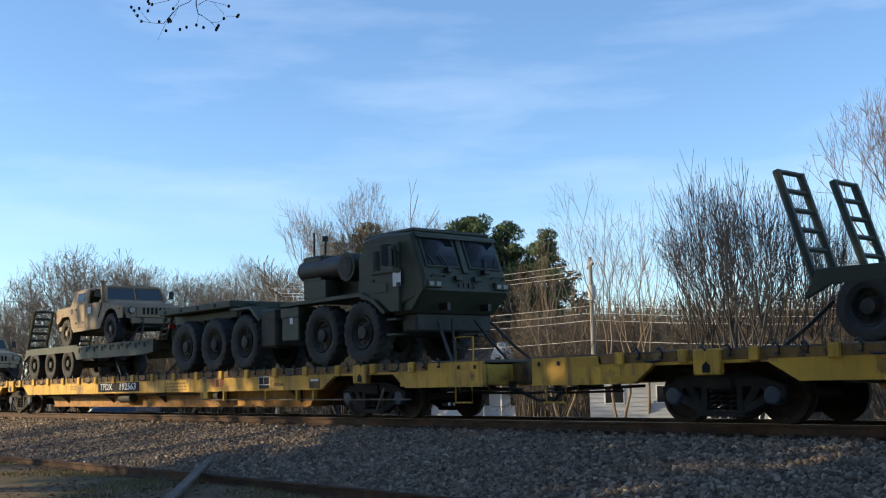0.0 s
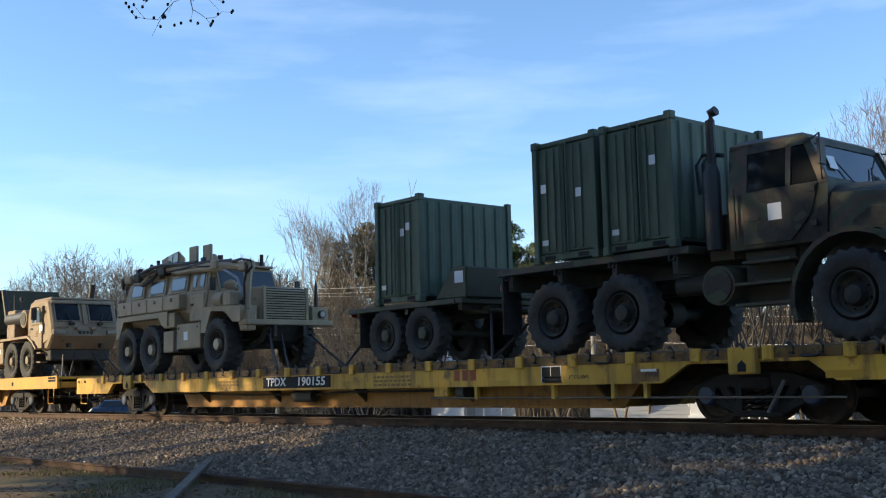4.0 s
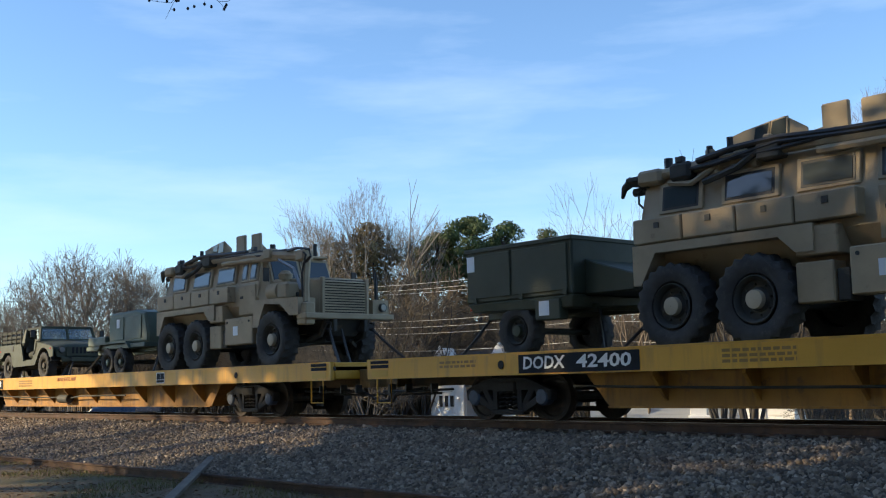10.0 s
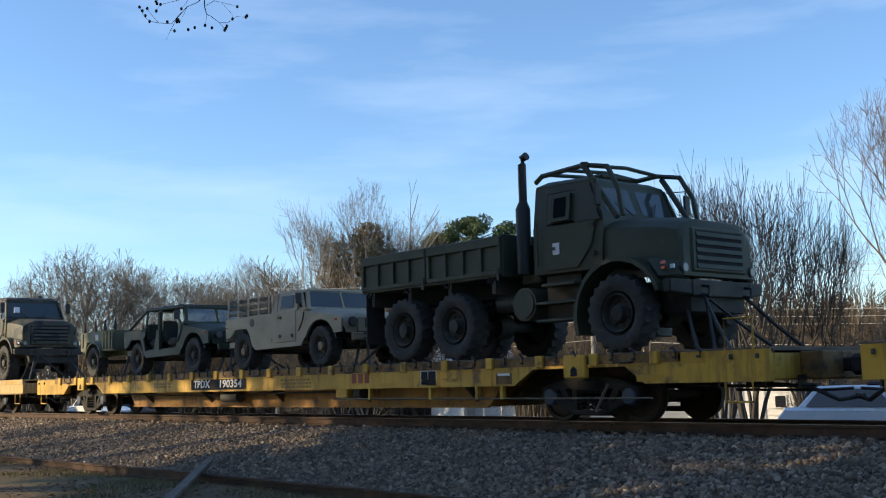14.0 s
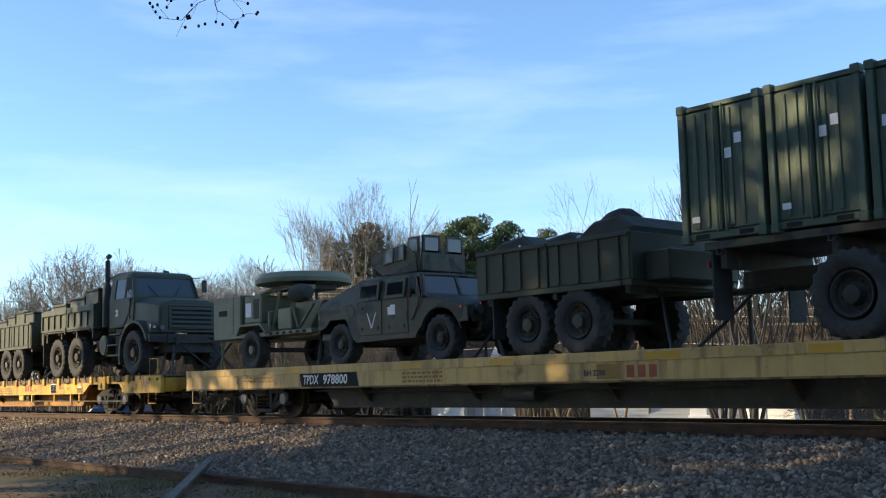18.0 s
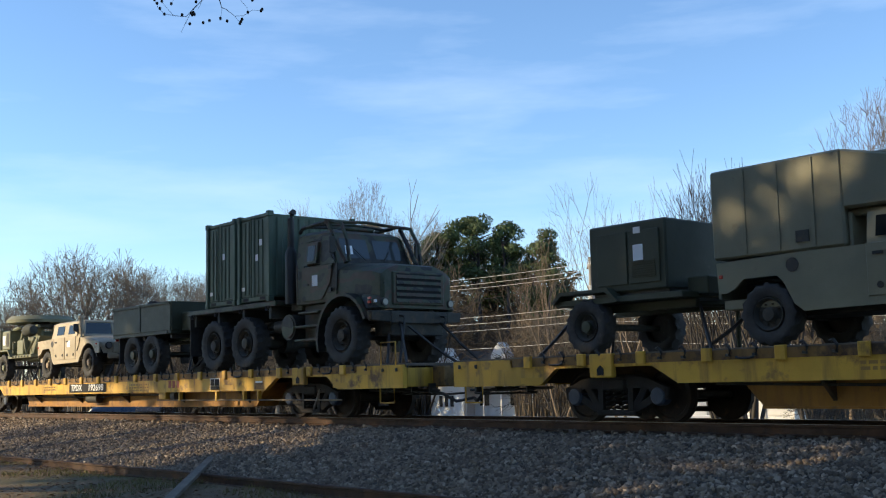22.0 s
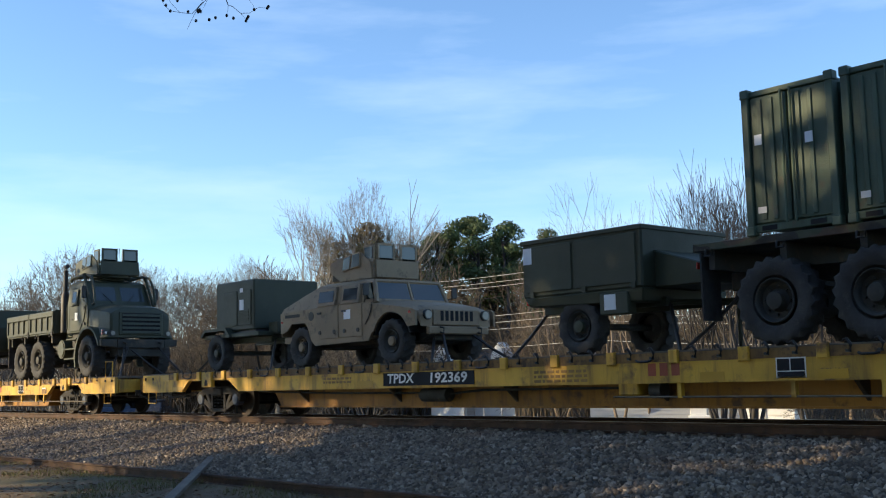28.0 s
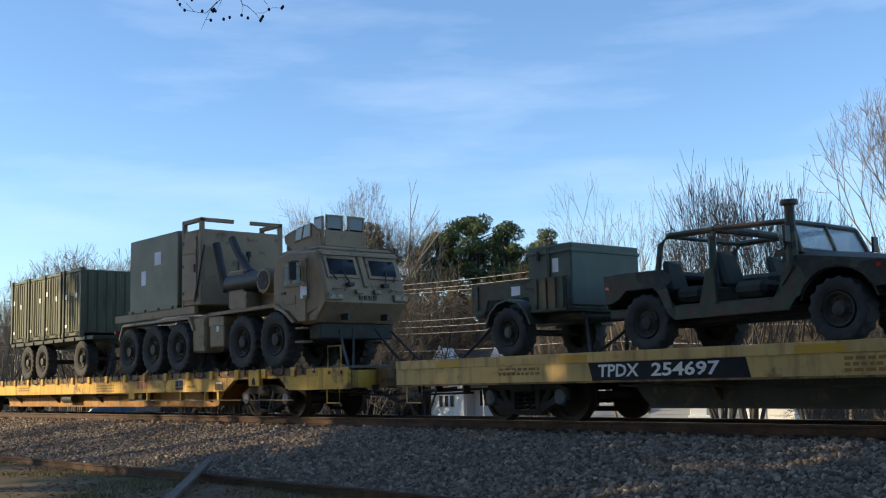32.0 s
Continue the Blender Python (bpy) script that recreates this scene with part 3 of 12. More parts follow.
def fork_tree_meshes(seed, height, angle, trunk_r, bark, twig, stems=1, lean=0.0, depth=8, ratio=0.80, rise=0.10, twig_r=0.016, side=0.5, dome=0.0, triple=0.32):
    """A leafless tree whose limbs fork again and again into a fan of fine twigs."""
    rng = random.Random(seed)
    wood, fine = Wood(), Wood()
    first = height * (1 - ratio) / (1 - ratio ** depth) * 1.08

    def grow(p, d, length, r, level):
        n = 3 if level < 4 else 2
        pts, q, e = [p.copy()], p.copy(), d.copy()
        for i in range(n):
            k = 0.10 if level < 3 else 0.055
            e = (e + Vector((rng.gauss(0, k), rng.gauss(0, k), rise * 0.5))).normalized()
            q = q + e * (length / n)
            pts.append(q.copy())
        r1 = max(twig_r * 0.5, r * 0.74)
        (wood if level < 4 else fine).tube(pts, r, r1, 7 if level == 0 else (5 if level < 3 else 3))
        if level + 1 >= depth:
            return
        if dome and level >= 3 and math.hypot(q.x / (dome * height), q.y / (dome * height), (q.z - 0.5 * height) / (0.5 * height)) > 0.93 + rng.uniform(-0.08, 0.08):
            return
        turn = rng.random() * 6.28
        kids = 3 if rng.random() < triple else 2
        for k in range(kids):
            a = radians(angle) * rng.uniform(0.55, 1.25)
            w = turn + 6.28 * k / kids + rng.gauss(0, 0.25)
            u = e.cross(Vector((0.3, 0.2, 0.9)) if abs(e.z) < 0.9 else Vector((1, 0.1, 0))).normalized()
            v = e.cross(u)
            c = (e * math.cos(a) + (u * math.cos(w) + v * math.sin(w)) * math.sin(a) + Vector((0, 0, rise))).normalized()
            grow(q, c, length * ratio * rng.uniform(0.8, 1.12), r1 * (0.92 if k == 0 else 0.78), level + 1)
        if level >= 2 and rng.random() < side:
            w = rng.random() * 6.28
            u = e.cross(Vector((0.3, 0.2, 0.9)) if abs(e.z) < 0.9 else Vector((1, 0.1, 0))).normalized()
            v = e.cross(u)
            c = (e * 0.7 + (u * math.cos(w) + v * math.sin(w)) * 0.75).normalized()
            grow(pts[1], c, length * 0.6, max(twig_r, r * 0.45), max(level + 2, depth - 3))

    for k in range(stems):
        a = 6.28 * k / stems + rng.random() * 0.8
        t = lean * rng.uniform(0.4, 1.1)
        foot = Vector((math.cos(a), math.sin(a), 0)) * (0.0 if stems == 1 else 0.2)
        grow(foot, Vector((math.cos(a) * t, math.sin(a) * t, 1)).normalized(), first * rng.uniform(0.85, 1.05), trunk_r, 0)
    n = len(fine.v)
    mx, my, mz = (sum(p[i] for p in fine.v) / n for i in range(3))
    for p in wood.v + fine.v:
        k = p.z / mz
        p.x -= mx * k
        p.y -= my * k
    return wood.mesh("trunk", bark), fine.mesh("crown", twig)


TREE_KINDS = {
    "round": dict(fork=(11, 16, 27, 0.24, BARK, TWIG), kw=dict(stems=3, lean=0.44, depth=9, ratio=0.81, rise=0.05, twig_r=0.027, dome=0.62, triple=0.30, side=0.40)),
    "round_b": dict(fork=(12, 16, 26, 0.24, BARK, TWIG), kw=dict(stems=4, lean=0.5, depth=9, ratio=0.80, rise=0.06, twig_r=0.025, dome=0.62, triple=0.26, side=0.4)),
    "tall": dict(fork=(33, 20, 18, 0.20, BARK_PALE, TWIG_PALE), kw=dict(depth=10, ratio=0.80, rise=0.10, twig_r=0.016, dome=0.27)),
    "tall_b": dict(fork=(24, 20, 18, 0.18, BARK_PALE, TWIG_PALE), kw=dict(stems=2, lean=0.14, depth=9, ratio=0.80, rise=0.10, twig_r=0.016, dome=0.28)),
    "open": dict(fork=(41, 20, 22, 0.22, BARK_TAN, TWIG_TAN), kw=dict(depth=9, ratio=0.81, rise=0.12, twig_r=0.016, side=0.5, triple=0.2, dome=0.34)),
    "slim": dict(fork=(15, 13, 20, 0.095, BARK_TAN, TWIG_TAN), kw=dict(stems=2, lean=0.36, depth=7, ratio=0.82, rise=0.12, twig_r=0.014, side=0.3, triple=0.12)),
    "brush": dict(fork=(16, 9, 15, 0.085, BARK_DARK, TWIG_DARK), kw=dict(stems=8, lean=0.46, depth=7, ratio=0.83, rise=0.16, twig_r=0.015, side=0.45, triple=0.12)),
    "russet": dict(args=(17, 7, 1.2, 0.05, BARK_DARK, TWIG_RED), kw=dict(stems=6, kids=(7, 5, 4), upright=0.4, first=0.12, reach=0.46, twig_r=0.016)),
    "thicket": dict(args=(18, 6, 1.4, 0.04, BARK_DARK, TWIG_DULL), kw=dict(stems=6, kids=(6, 5, 3), upright=0.3, first=0.1, reach=0.48, twig_r=0.012)),
}
TREE_LABEL = {
    "round": "leafless broad-crowned tree in low winter sun", "round_b": "leafless broad-crowned tree in low winter sun",
    "tall": "tall pale-barked leafless tree", "open": "tall open-crowned leafless tree", "tall_b": "tall pale-barked leafless tree",
    "slim": "slender pale young tree without leaves", "brush": "dark many-stemmed leafless shrub",
    "russet": "russet leafless brushwood clump", "thicket": "tangled tan brushwood without leaves"}


def tree(kind, x, y, height, turn=0.0, z=None):
    spec = TREE_KINDS[kind]
    tr, cr = shared(("tree", kind), lambda: fork_tree_meshes(*spec["fork"], **spec["kw"]) if "fork" in spec else bare_tree_meshes(*spec["args"], **spec["kw"]))
    shrub = kind in ("brush", "russet", "thicket")
    root = tagged(new("shrub" if shrub else "bare_tree"), TREE_LABEL[kind], "shrub" if shrub else "tree", "wood behind the line")
    part("trunk", tr, None, root)
    part("crown", cr, None, root)
    k = height / max(v.co.z for v in cr.vertices)
    root.matrix_basis = pose(x, y, ground_z(y) - 0.05 if z is None else z, 0, 0, turn) @ Matrix.Scale(k, 4)
    return root


def needle_crown(seed, blobs, leaves, leaf, material):
    """Evergreen crown: many small flat sprays scattered in uneven clumps."""
    rng = np.random.default_rng(seed)
    v, f = [], []
    for (cx, cy, cz, r) in blobs:
        n = int(leaves * r * r)
        d = rng.normal(size=(n, 3))
        d /= np.linalg.norm(d, axis=1)[:, None]
        rad = r * (0.55 + 0.5 * rng.random((n, 1)) ** 0.6)
        c = d * rad * np.array([1, 1, 0.72]) + np.array([cx, cy, cz])
        t1 = rng.normal(size=(n, 3))
        t1 /= np.linalg.norm(t1, axis=1)[:, None]
        t2 = np.cross(t1, d)
        s = leaf * (0.6 + 0.8 * rng.random((n, 1)))
        base = len(v)
        quad = np.stack([c - t1 * s, c + t2 * s * 0.5, c + t1 * s, c - t2 * s * 0.5], 1).reshape(-1, 3)
        v.extend(map(tuple, quad))
        f.extend((base + 4 * i, base + 4 * i + 1, base + 4 * i + 2, base + 4 * i + 3) for i in range(n))
    me = bpy.data.meshes.new("crown")
    me.from_pydata(v, [], f)
    me.materials.append(material)
    return me


def pine(x, y, height, seed, width=1.0, low=0.45, material=None, leaves=210, leaf=0.17, label="tall dark green pine with clumped crown"):
    rng = random.Random(seed)
    material = material or NEEDLES
    root = tagged(new("pine_tree"), label, "tree", "wood behind the line")
    w = Wood()
    pts = [Vector((rng.gauss(0, 0.12) * i, rng.gauss(0, 0.12) * i, height * 0.95 * i / 6)) for i in range(7)]
    w.tube(pts, 0.24, 0.07, 7)
    blobs = []
    for i in range(int(16 * width)):
        u = low + (1 - low) * (i + rng.random() * 0.6) / (16 * width)
        a = rng.random() * 6.28
        reach = width * 2.7 * (1.15 - 0.75 * (u - low) / (1 - low)) * rng.uniform(0.35, 1.1)
        end = Vector((math.cos(a) * reach, math.sin(a) * reach, height * u))
        w.tube([Vector((0, 0, height * u - 0.7)), end * 0.5 + Vector((0, 0, height * u * 0.5 - 0.2)), end], 0.07, 0.03, 4)
        blobs.append((end.x, end.y, end.z, rng.uniform(0.75, 1.4)))
    blobs.append((0, 0, height * 0.96, 1.0))
    part("trunk", w.mesh("trunk", BARK_DARK), None, root)
    part("crown", needle_crown(seed, blobs, leaves, leaf, material), None, root)
    root.matrix_basis = pose(x, y, ground_z(y) - 0.05)
    return root


def domed_pine(x, y, height, seed, radius, deep):
    """A loblolly-like pine: bare trunk, a broad rounded crown of many close clumps."""
    rng = random.Random(seed)
    root = tagged(new("pine_tree"), "tall pine with a broad rounded dark green crown", "tree", "wood behind the line")
    w = Wood()
    w.tube([Vector((rng.gauss(0, 0.1) * i, rng.gauss(0, 0.1) * i, height * 0.93 * i / 6)) for i in range(7)], 0.26, 0.08, 7)
    blobs = []
    for i in range(int(15 * radius)):
        a, u = rng.random() * 6.28, rng.random()
        z = height - 0.6 - deep * u
        reach = radius * math.sqrt(max(0.05, 1 - (1 - min(1.0, u * 1.6)) ** 2)) * rng.uniform(0.35, 1.0) * (1.0 if u < 0.7 else 0.75)
        end = Vector((math.cos(a) * reach, math.sin(a) * reach, z))
        w.tube([Vector((0, 0, z - 0.9)), end * 0.6 + Vector((0, 0, z * 0.4 - 0.35)), end], 0.06, 0.02, 4)
        blobs.append((end.x, end.y, end.z, rng.uniform(0.50, 0.95)))
    part("trunk", w.mesh("trunk", BARK_DARK), None, root)
    part("crown", needle_crown(seed, blobs, 330, 0.15, NEEDLES), None, root)
    root.matrix_basis = pose(x, y, ground_z(y) - 0.05)
    return root


def far_woods(seed, n, a0, a1, d0, d1, h0, h1, material, name="far_woods"):
    """The close-grown leafless wood beyond: stems with a few side branches, one joined mass."""
    rng = random.Random(seed)
    w = Wood()
    for i in range(n):
        a, d = radians(rng.uniform(a0, a1)), rng.uniform(d0, d1)
        x, y = -d * math.sin(a), d * math.cos(a)
        h = rng.uniform(h0, h1) * (0.8 + 0.35 * noise.noise((x * 0.06, y * 0.06, seed)))
        z = ground_z(y)
        p = Vector((x, y, z))
        lean = Vector((rng.gauss(0, 0.09), rng.gauss(0, 0.09), 1))
        q = p + lean * h * 0.5
        top = q + (lean + Vector((rng.gauss(0, 0.08), rng.gauss(0, 0.08), 0))) * h * 0.5
        w.tube([p, q, top], 0.07, 0.018, 3)
        for k in range(7):
            u = rng.uniform(0.25, 0.95)
            b = p.lerp(top, u)
            e = b + Vector((rng.gauss(0, 1), rng.gauss(0, 1), rng.uniform(0.5, 1.9))) * (1.25 - u * 0.6)
            w.tube([b, e], 0.024, 0.014, 3)
    ob = new(name, w.mesh(name, material))
    return tagged(ob, "dense brown leafless woodland beyond the houses", "woodland", kind="stuff")


far_woods(31, 2800, 24, 80, 105, 150, 8.5, 12.5, TWIG)
far_woods(32, 1700, 46, 68, 93, 110, 7.5, 10.5, TWIG_RED)
far_woods(33, 1700, 24, 46, 72, 95, 6.5, 9.5, TWIG_RED)


# the wood behind the line
tree("round", -106.9, 45.0, 16.8, 241)
tree("round_b", -118.1, 43.0, 13.2, 289)
tree("round_b", -110.6, 50.2, 16.6, 8)
tree("round_b", -113.0, 44.2, 16.0, 290)
tree("round", -128.4, 66.0, 18.2, 185)
tree("round_b", -127.6, 69.8, 18.4, 226)
tree("tall", -112.6, 65.0, 18.3, 102)
tree("tall_b", -111.1, 67.5, 18.2, 352)
tree("round", -116.0, 69.0, 17.8, 19)
tree("round_b", -141.7, 49.1, 11.4, 100)
tree("tall", -134.9, 44.1, 11.0, 138)
tree("russet", -82.4, 47.3, 9.8, 205)
tree("russet", -76.9, 46.8, 9.4, 147)
tree("russet", -88.2, 57.0, 15.3, 47)
tree("russet", -78.9, 53.0, 12.3, 16)
tree("russet", -78.9, 43.3, 8.0, 0)
tree("thicket", -79.9, 41.4, 7.1, 17)
tree("tall", -74.5, 54.0, 19.9, 53)
tree("tall_b", -79.7, 53.6, 19.0, 359)
tree("tall_b", -78.4, 58.8, 19.5, 68)
tree("tall_b", -77.7, 63.0, 19.0, 234)
tree("tall", -82.8, 64.6, 16.6, 270)
tree("tall", -84.4, 70.6, 19.2, 84)
tree("tall_b", -82.1, 57.0, 17.0, 101)
tree("thicket", -61.4, 43.1, 10.0, 156)
tree("thicket", -57.9, 42.8, 10.0, 94)
tree("russet", -69.4, 54.2, 13.3, 350)
tree("russet", -68.2, 55.6, 12.8, 63)
tree("russet", -85.4, 72.5, 15.7, 323)
tree("russet", -75.1, 49.6, 12.1, 287)
tree("thicket", -49.8, 33.4, 5.8, 303)
tree("thicket", -46.8, 34.2, 5.7, 41)
tree("russet", -81.3, 74.1, 14.8, 141)
tree("russet", -79.3, 76.2, 15.3, 226)
tree("thicket", -74.7, 73.8, 13.1, 177)
tree("russet", -80.5, 71.9, 14.0, 239)
tree("slim", -52.5, 53.6, 13.6, 243)
tree("slim", -49.1, 52.6, 13.5, 238)
tree("slim", -41.4, 43.4, 10.0, 21)
tree("thicket", -47.2, 49.0, 7.0, 345)
tree("thicket", -47.3, 51.6, 7.5, 200)
tree("slim", -34.3, 39.7, 12.1, 325)
tree("slim", -37.0, 45.0, 12.6, 130)
tree("brush", -22.6, 33.0, 10.0, 67)
tree("brush", -25.6, 35.6, 9.2, 23)
tree("brush", -22.4, 36.4, 8.8, 190)
tree("thicket", -41.6, 51.2, 6.4, 44)
tree("thicket", -41.3, 54.0, 5.8, 313)
tree("russet", -46.4, 59.0, 8.9, 122)
tree("russet", -47.6, 64.3, 8.9, 81)
tree("thicket", -37.0, 54.6, 5.6, 196)
tree("thicket", -34.1, 54.1, 6.1, 322)
tree("russet", -37.8, 58.9, 7.9, 318)
tree("open", -24.9, 49.3, 17.0, 313)
tree("slim", -25.9, 45.1, 10.9, 280)
tree("russet", -30.7, 51.5, 7.8, 254)
tree("russet", -28.3, 50.6, 7.8, 277)
tree("thicket", -20.1, 36.9, 4.6, 13)
tree("thicket", -20.2, 39.1, 5.1, 181)
tree("russet", -23.5, 44.1, 6.3, 120)
tree("open", -22.9, 52.6, 14.6, 157)
tree("slim", -22.0, 44.9, 10.8, 335)
tree("thicket", -17.0, 28.3, 2.3, 73)
tree("thicket", -15.9, 27.8, 2.4, 190)
tree("thicket", -69.0, 44.3, 6.2, 116)
tree("thicket", -73.9, 43.9, 6.0, 106)
domed_pine(-74.9, 67.6, 18.2, 3, 3.1, 5.2)
domed_pine(-78.6, 66.2, 17.0, 4, 2.6, 5.0)
domed_pine(-72.0, 68.6, 17.2, 5, 2.2, 5.0)
domed_pine(-67.2, 69.3, 16.0, 6, 1.5, 4.0)
domed_pine(-76.5, 71.5, 16.6, 12, 3.0, 6.0)
domed_pine(-70.5, 71.0, 15.0, 13, 2.6, 6.0)
pine(-78.6, 58.5, 17.0, 7, 1.5, 0.15, NEEDLES_BROWN, 110, 0.24, "brownish evergreen cedar among bare trees")
pine(-81.4, 58.1, 16.2, 8, 1.5, 0.15, NEEDLES_BROWN, 110, 0.24, "brownish evergreen cedar among bare trees")
pine(-79.4, 60.7, 15.4, 9, 1.3, 0.15, NEEDLES_BROWN, 110, 0.24, "brownish evergreen cedar among bare trees")
pine(-82.2, 57.0, 14.1, 14, 1.3, 0.15, NEEDLES_BROWN, 110, 0.24, "brownish evergreen cedar among bare trees")
pine(-88.6, 71.8, 16.3, 21, 1.3, 0.15, NEEDLES_BROWN, 110, 0.24, "brownish evergreen cedar among bare trees")
pine(-88.0, 75.5, 16.7, 22, 1.4, 0.15, NEEDLES_BROWN, 110, 0.24, "brownish evergreen cedar among bare trees")
pine(-85.7, 78.2, 16.4, 23, 1.4, 0.15, NEEDLES_BROWN, 110, 0.24, "brownish evergreen cedar among bare trees")
pine(-81.8, 79.5, 15.7, 24, 1.3, 0.15, NEEDLES_BROWN, 110, 0.24, "brownish evergreen cedar among bare trees")
pine(-77.2, 78.3, 14.1, 25, 1.1, 0.15, NEEDLES_BROWN, 110, 0.24, "brownish evergreen cedar among bare trees")
pine(-71.6, 76.8, 12.9, 26, 1.1, 0.15, NEEDLES_BROWN, 110, 0.24, "brownish evergreen cedar among bare trees")


# ---- unseen trees added at the camera's side to shade the train ----
LEAVES_EVERGREEN = surface("evergreen_leaves", (0.04, 0.06, 0.022), 0.6, vary=0.4, big=0.8, bump=0.0)


def shade_tree(x, y, height, seed, radius, low, leaves=36):
    """An unseen broad evergreen shade-caster: trunk, limbs, and a dense crown of small sprays."""
    rng = random.Random(seed)
    root = tagged(new("added_shade_tree"), "unseen broad dense evergreen added to shade the train", "tree", "trees beside the line")
    w = Wood()
    w.tube([Vector((0, 0, 0)), Vector((0.1, 0.1, height * 0.45)), Vector((0, 0.2, height * 0.9))], 0.32, 0.08, 8)
    blobs = []
    for i in range(26):
        u = low + (1 - low) * (i + rng.random()) / 26
        a = i * 2.4 + rng.random()
        reach = radius * math.sin(math.pi * min(0.97, max(0.10, (u - low) / (1 - low) * 0.8 + 0.2))) * rng.uniform(0.4, 0.85)
        end = Vector((math.cos(a) * reach, math.sin(a) * reach, height * u))
        w.tube([Vector((0, 0.1, height * u * 0.85)), end * 0.5 + Vector((0, 0, height * u * 0.47)), end], 0.09, 0.04, 5)
        blobs.append((end.x, end.y, end.z, rng.uniform(1.3, 2.2)))
    part("trunk", w.mesh("trunk", BARK_DARK), None, root)
    part("crown", needle_crown(seed, blobs, leaves, 0.40, LEAVES_EVERGREEN), None, root)
    root.matrix_basis = pose(x, y, ground_z(y) - 0.05)


# those past x 5 and near y -15 are added to dim skylight
for i, (tx, ty, th, tr, tl) in enumerate(((-35.5, -6.5, 17.5, 4.5, 0.62), (-45.5, -7.5, 17.0, 5.0, 0.73), (-40.5, -6.5, 17.5, 5.0, 0.70), (-28.5, -6.0, 17.5, 5.2, 0.40), (-22.0, -8.0, 18.0, 5.4, 0.20), (-15.5, -6.5, 17.5, 5.2, 0.20), (-9.0, -8.5, 17.0, 5.2, 0.24), (-2.0, -8.0, 16.0, 5.0, 0.28), (5.5, -8.5, 17.0, 5.2, 0.15), (13.0, -7.5, 17.5, 5.4, 0.15), (20.0, -8.5, 18.0, 5.4, 0.15), (27.0, -7.5, 17.0, 5.2, 0.15), (-7.0, -15.0, 20.0, 5.6, 0.15), (2.0, -15.5, 20.0, 5.6, 0.15), (10.0, -15.0, 20.0, 5.6, 0.15), (34.0, -9.0, 18.0, 5.4, 0.15), (-33.0, -12.5, 19.0, 5.2, 0.52), (-24.5, -13.5, 19.0, 5.4, 0.25), (-16.0, -13.5, 19.0, 5.4, 0.25))):
    shade_tree(tx, ty, th, 60 + i, tr, tl, 34 if tx < -35 else 36)
# unseen bare trees, added so branch shadows streak the ballast and car sides
tree("round_b", -39.0, -5.0, 10.5, 40, -0.9)
tree("open", -44.5, -4.0, 10.5, 130, -0.9)
tree("tall", -35.0, -4.5, 10.0, 210, -0.9)
tree("open", -32.0, -4.0, 10.2, 300, -0.9)

# ---- houses, poles and cars beyond the line ----
SIDING = surface("white_siding", (0.74, 0.73, 0.70), 0.6, vary=0.06, big=0.8, bump=0.05)
SIDING_GREY = surface("grey_siding", (0.46, 0.47, 0.47), 0.65, vary=0.1, big=0.8, bump=0.05)
SHINGLE = surface("dark_shingles", (0.05, 0.05, 0.052), 0.9, vary=0.3, big=2, bump=0.3)
HOUSE_GLASS = surface("dark_window_glass", (0.02, 0.022, 0.025), 0.12, vary=0.2, bump=0.0)


def hb(parent, name, mat, x0, x1, y0, y1, z0, z1, label="", bev=0.01):
    return part(name, box(bm_new(), x0, x1, y0, y1, z0, z1, bev), mat, parent, label)


def house_window(parent, x, z, w, h, y):
    f = hb(parent, "window_frame", SIDING, x - 0.06, x + w + 0.06, y - 0.05, y + 0.02, z - 0.06, z + h + 0.06)
    hb(f, "pane", HOUSE_GLASS, x, x + w, y - 0.055, y - 0.045, z, z + h)
    return f


def clapboards(parent, mat, x0, x1, y, z0, z1, step=0.2):
    n = int((z1 - z0) / step)
    for k in range(n):
        part("clapboard", hexa(bm_new(), [(x0, y - 0.030, z0 + k * step), (x1, y - 0.030, z0 + k * step), (x1, y + 0.01, z0 + k * step), (x0, y + 0.01, z0 + k * step), (x0, y - 0.008, z0 + (k + 1) * step), (x1, y - 0.008, z0 + (k + 1) * step), (x1, y + 0.01, z0 + (k + 1) * step), (x0, y + 0.01, z0 + (k + 1) * step)]), mat, parent)


# white cottage with two small gables; local x to the right, y away
cot = thing("cottage", "white clapboard cottage with dark shingle roof and small gables", "house", "houses beyond the line")
hb(cot, "wall", SIDING, 0.0, 9.6, 1.2, 7.0, 0.0, 3.4)
hb(cot, "gable_wing", SIDING, 0.0, 2.9, -0.6, 1.3, 0.0, 3.9)
part("gable", prism(bm_new(), [(-0.1, 3.9), (2.0, 3.9), (0.95, 5.55)], -0.62, 1.5), SIDING, cot)
for sx in (-1, 1):
    part("gable_trim", hexa(bm_new(), [(0.95, -0.75, 5.75), (0.95, -0.60, 5.75), (0.95 + sx * 1.25, -0.60, 3.95), (0.95 + sx * 1.25, -0.75, 3.95), (0.95, -0.75, 5.52), (0.95, -0.60, 5.52), (0.95 + sx * 1.10, -0.60, 3.85), (0.95 + sx * 1.10, -0.75, 3.85)]), SIDING, cot, "white gable trim")
part("roof", prism(bm_new(), [(1.0, 3.3), (7.3, 3.3), (4.1, 5.6)], -0.3, 10.0, "x"), SHINGLE, cot, "dark shingle roof")
dorm = part("dormer", prism(bm_new(), [(4.55, 3.3), (5.75, 3.3), (5.75, 4.9), (5.15, 5.9), (4.55, 4.9)], 0.9, 2.6), SIDING, cot, "small white dormer gable")
hb(dorm, "pane", HOUSE_GLASS, 4.9, 5.4, 0.86, 0.9, 4.0, 4.7)
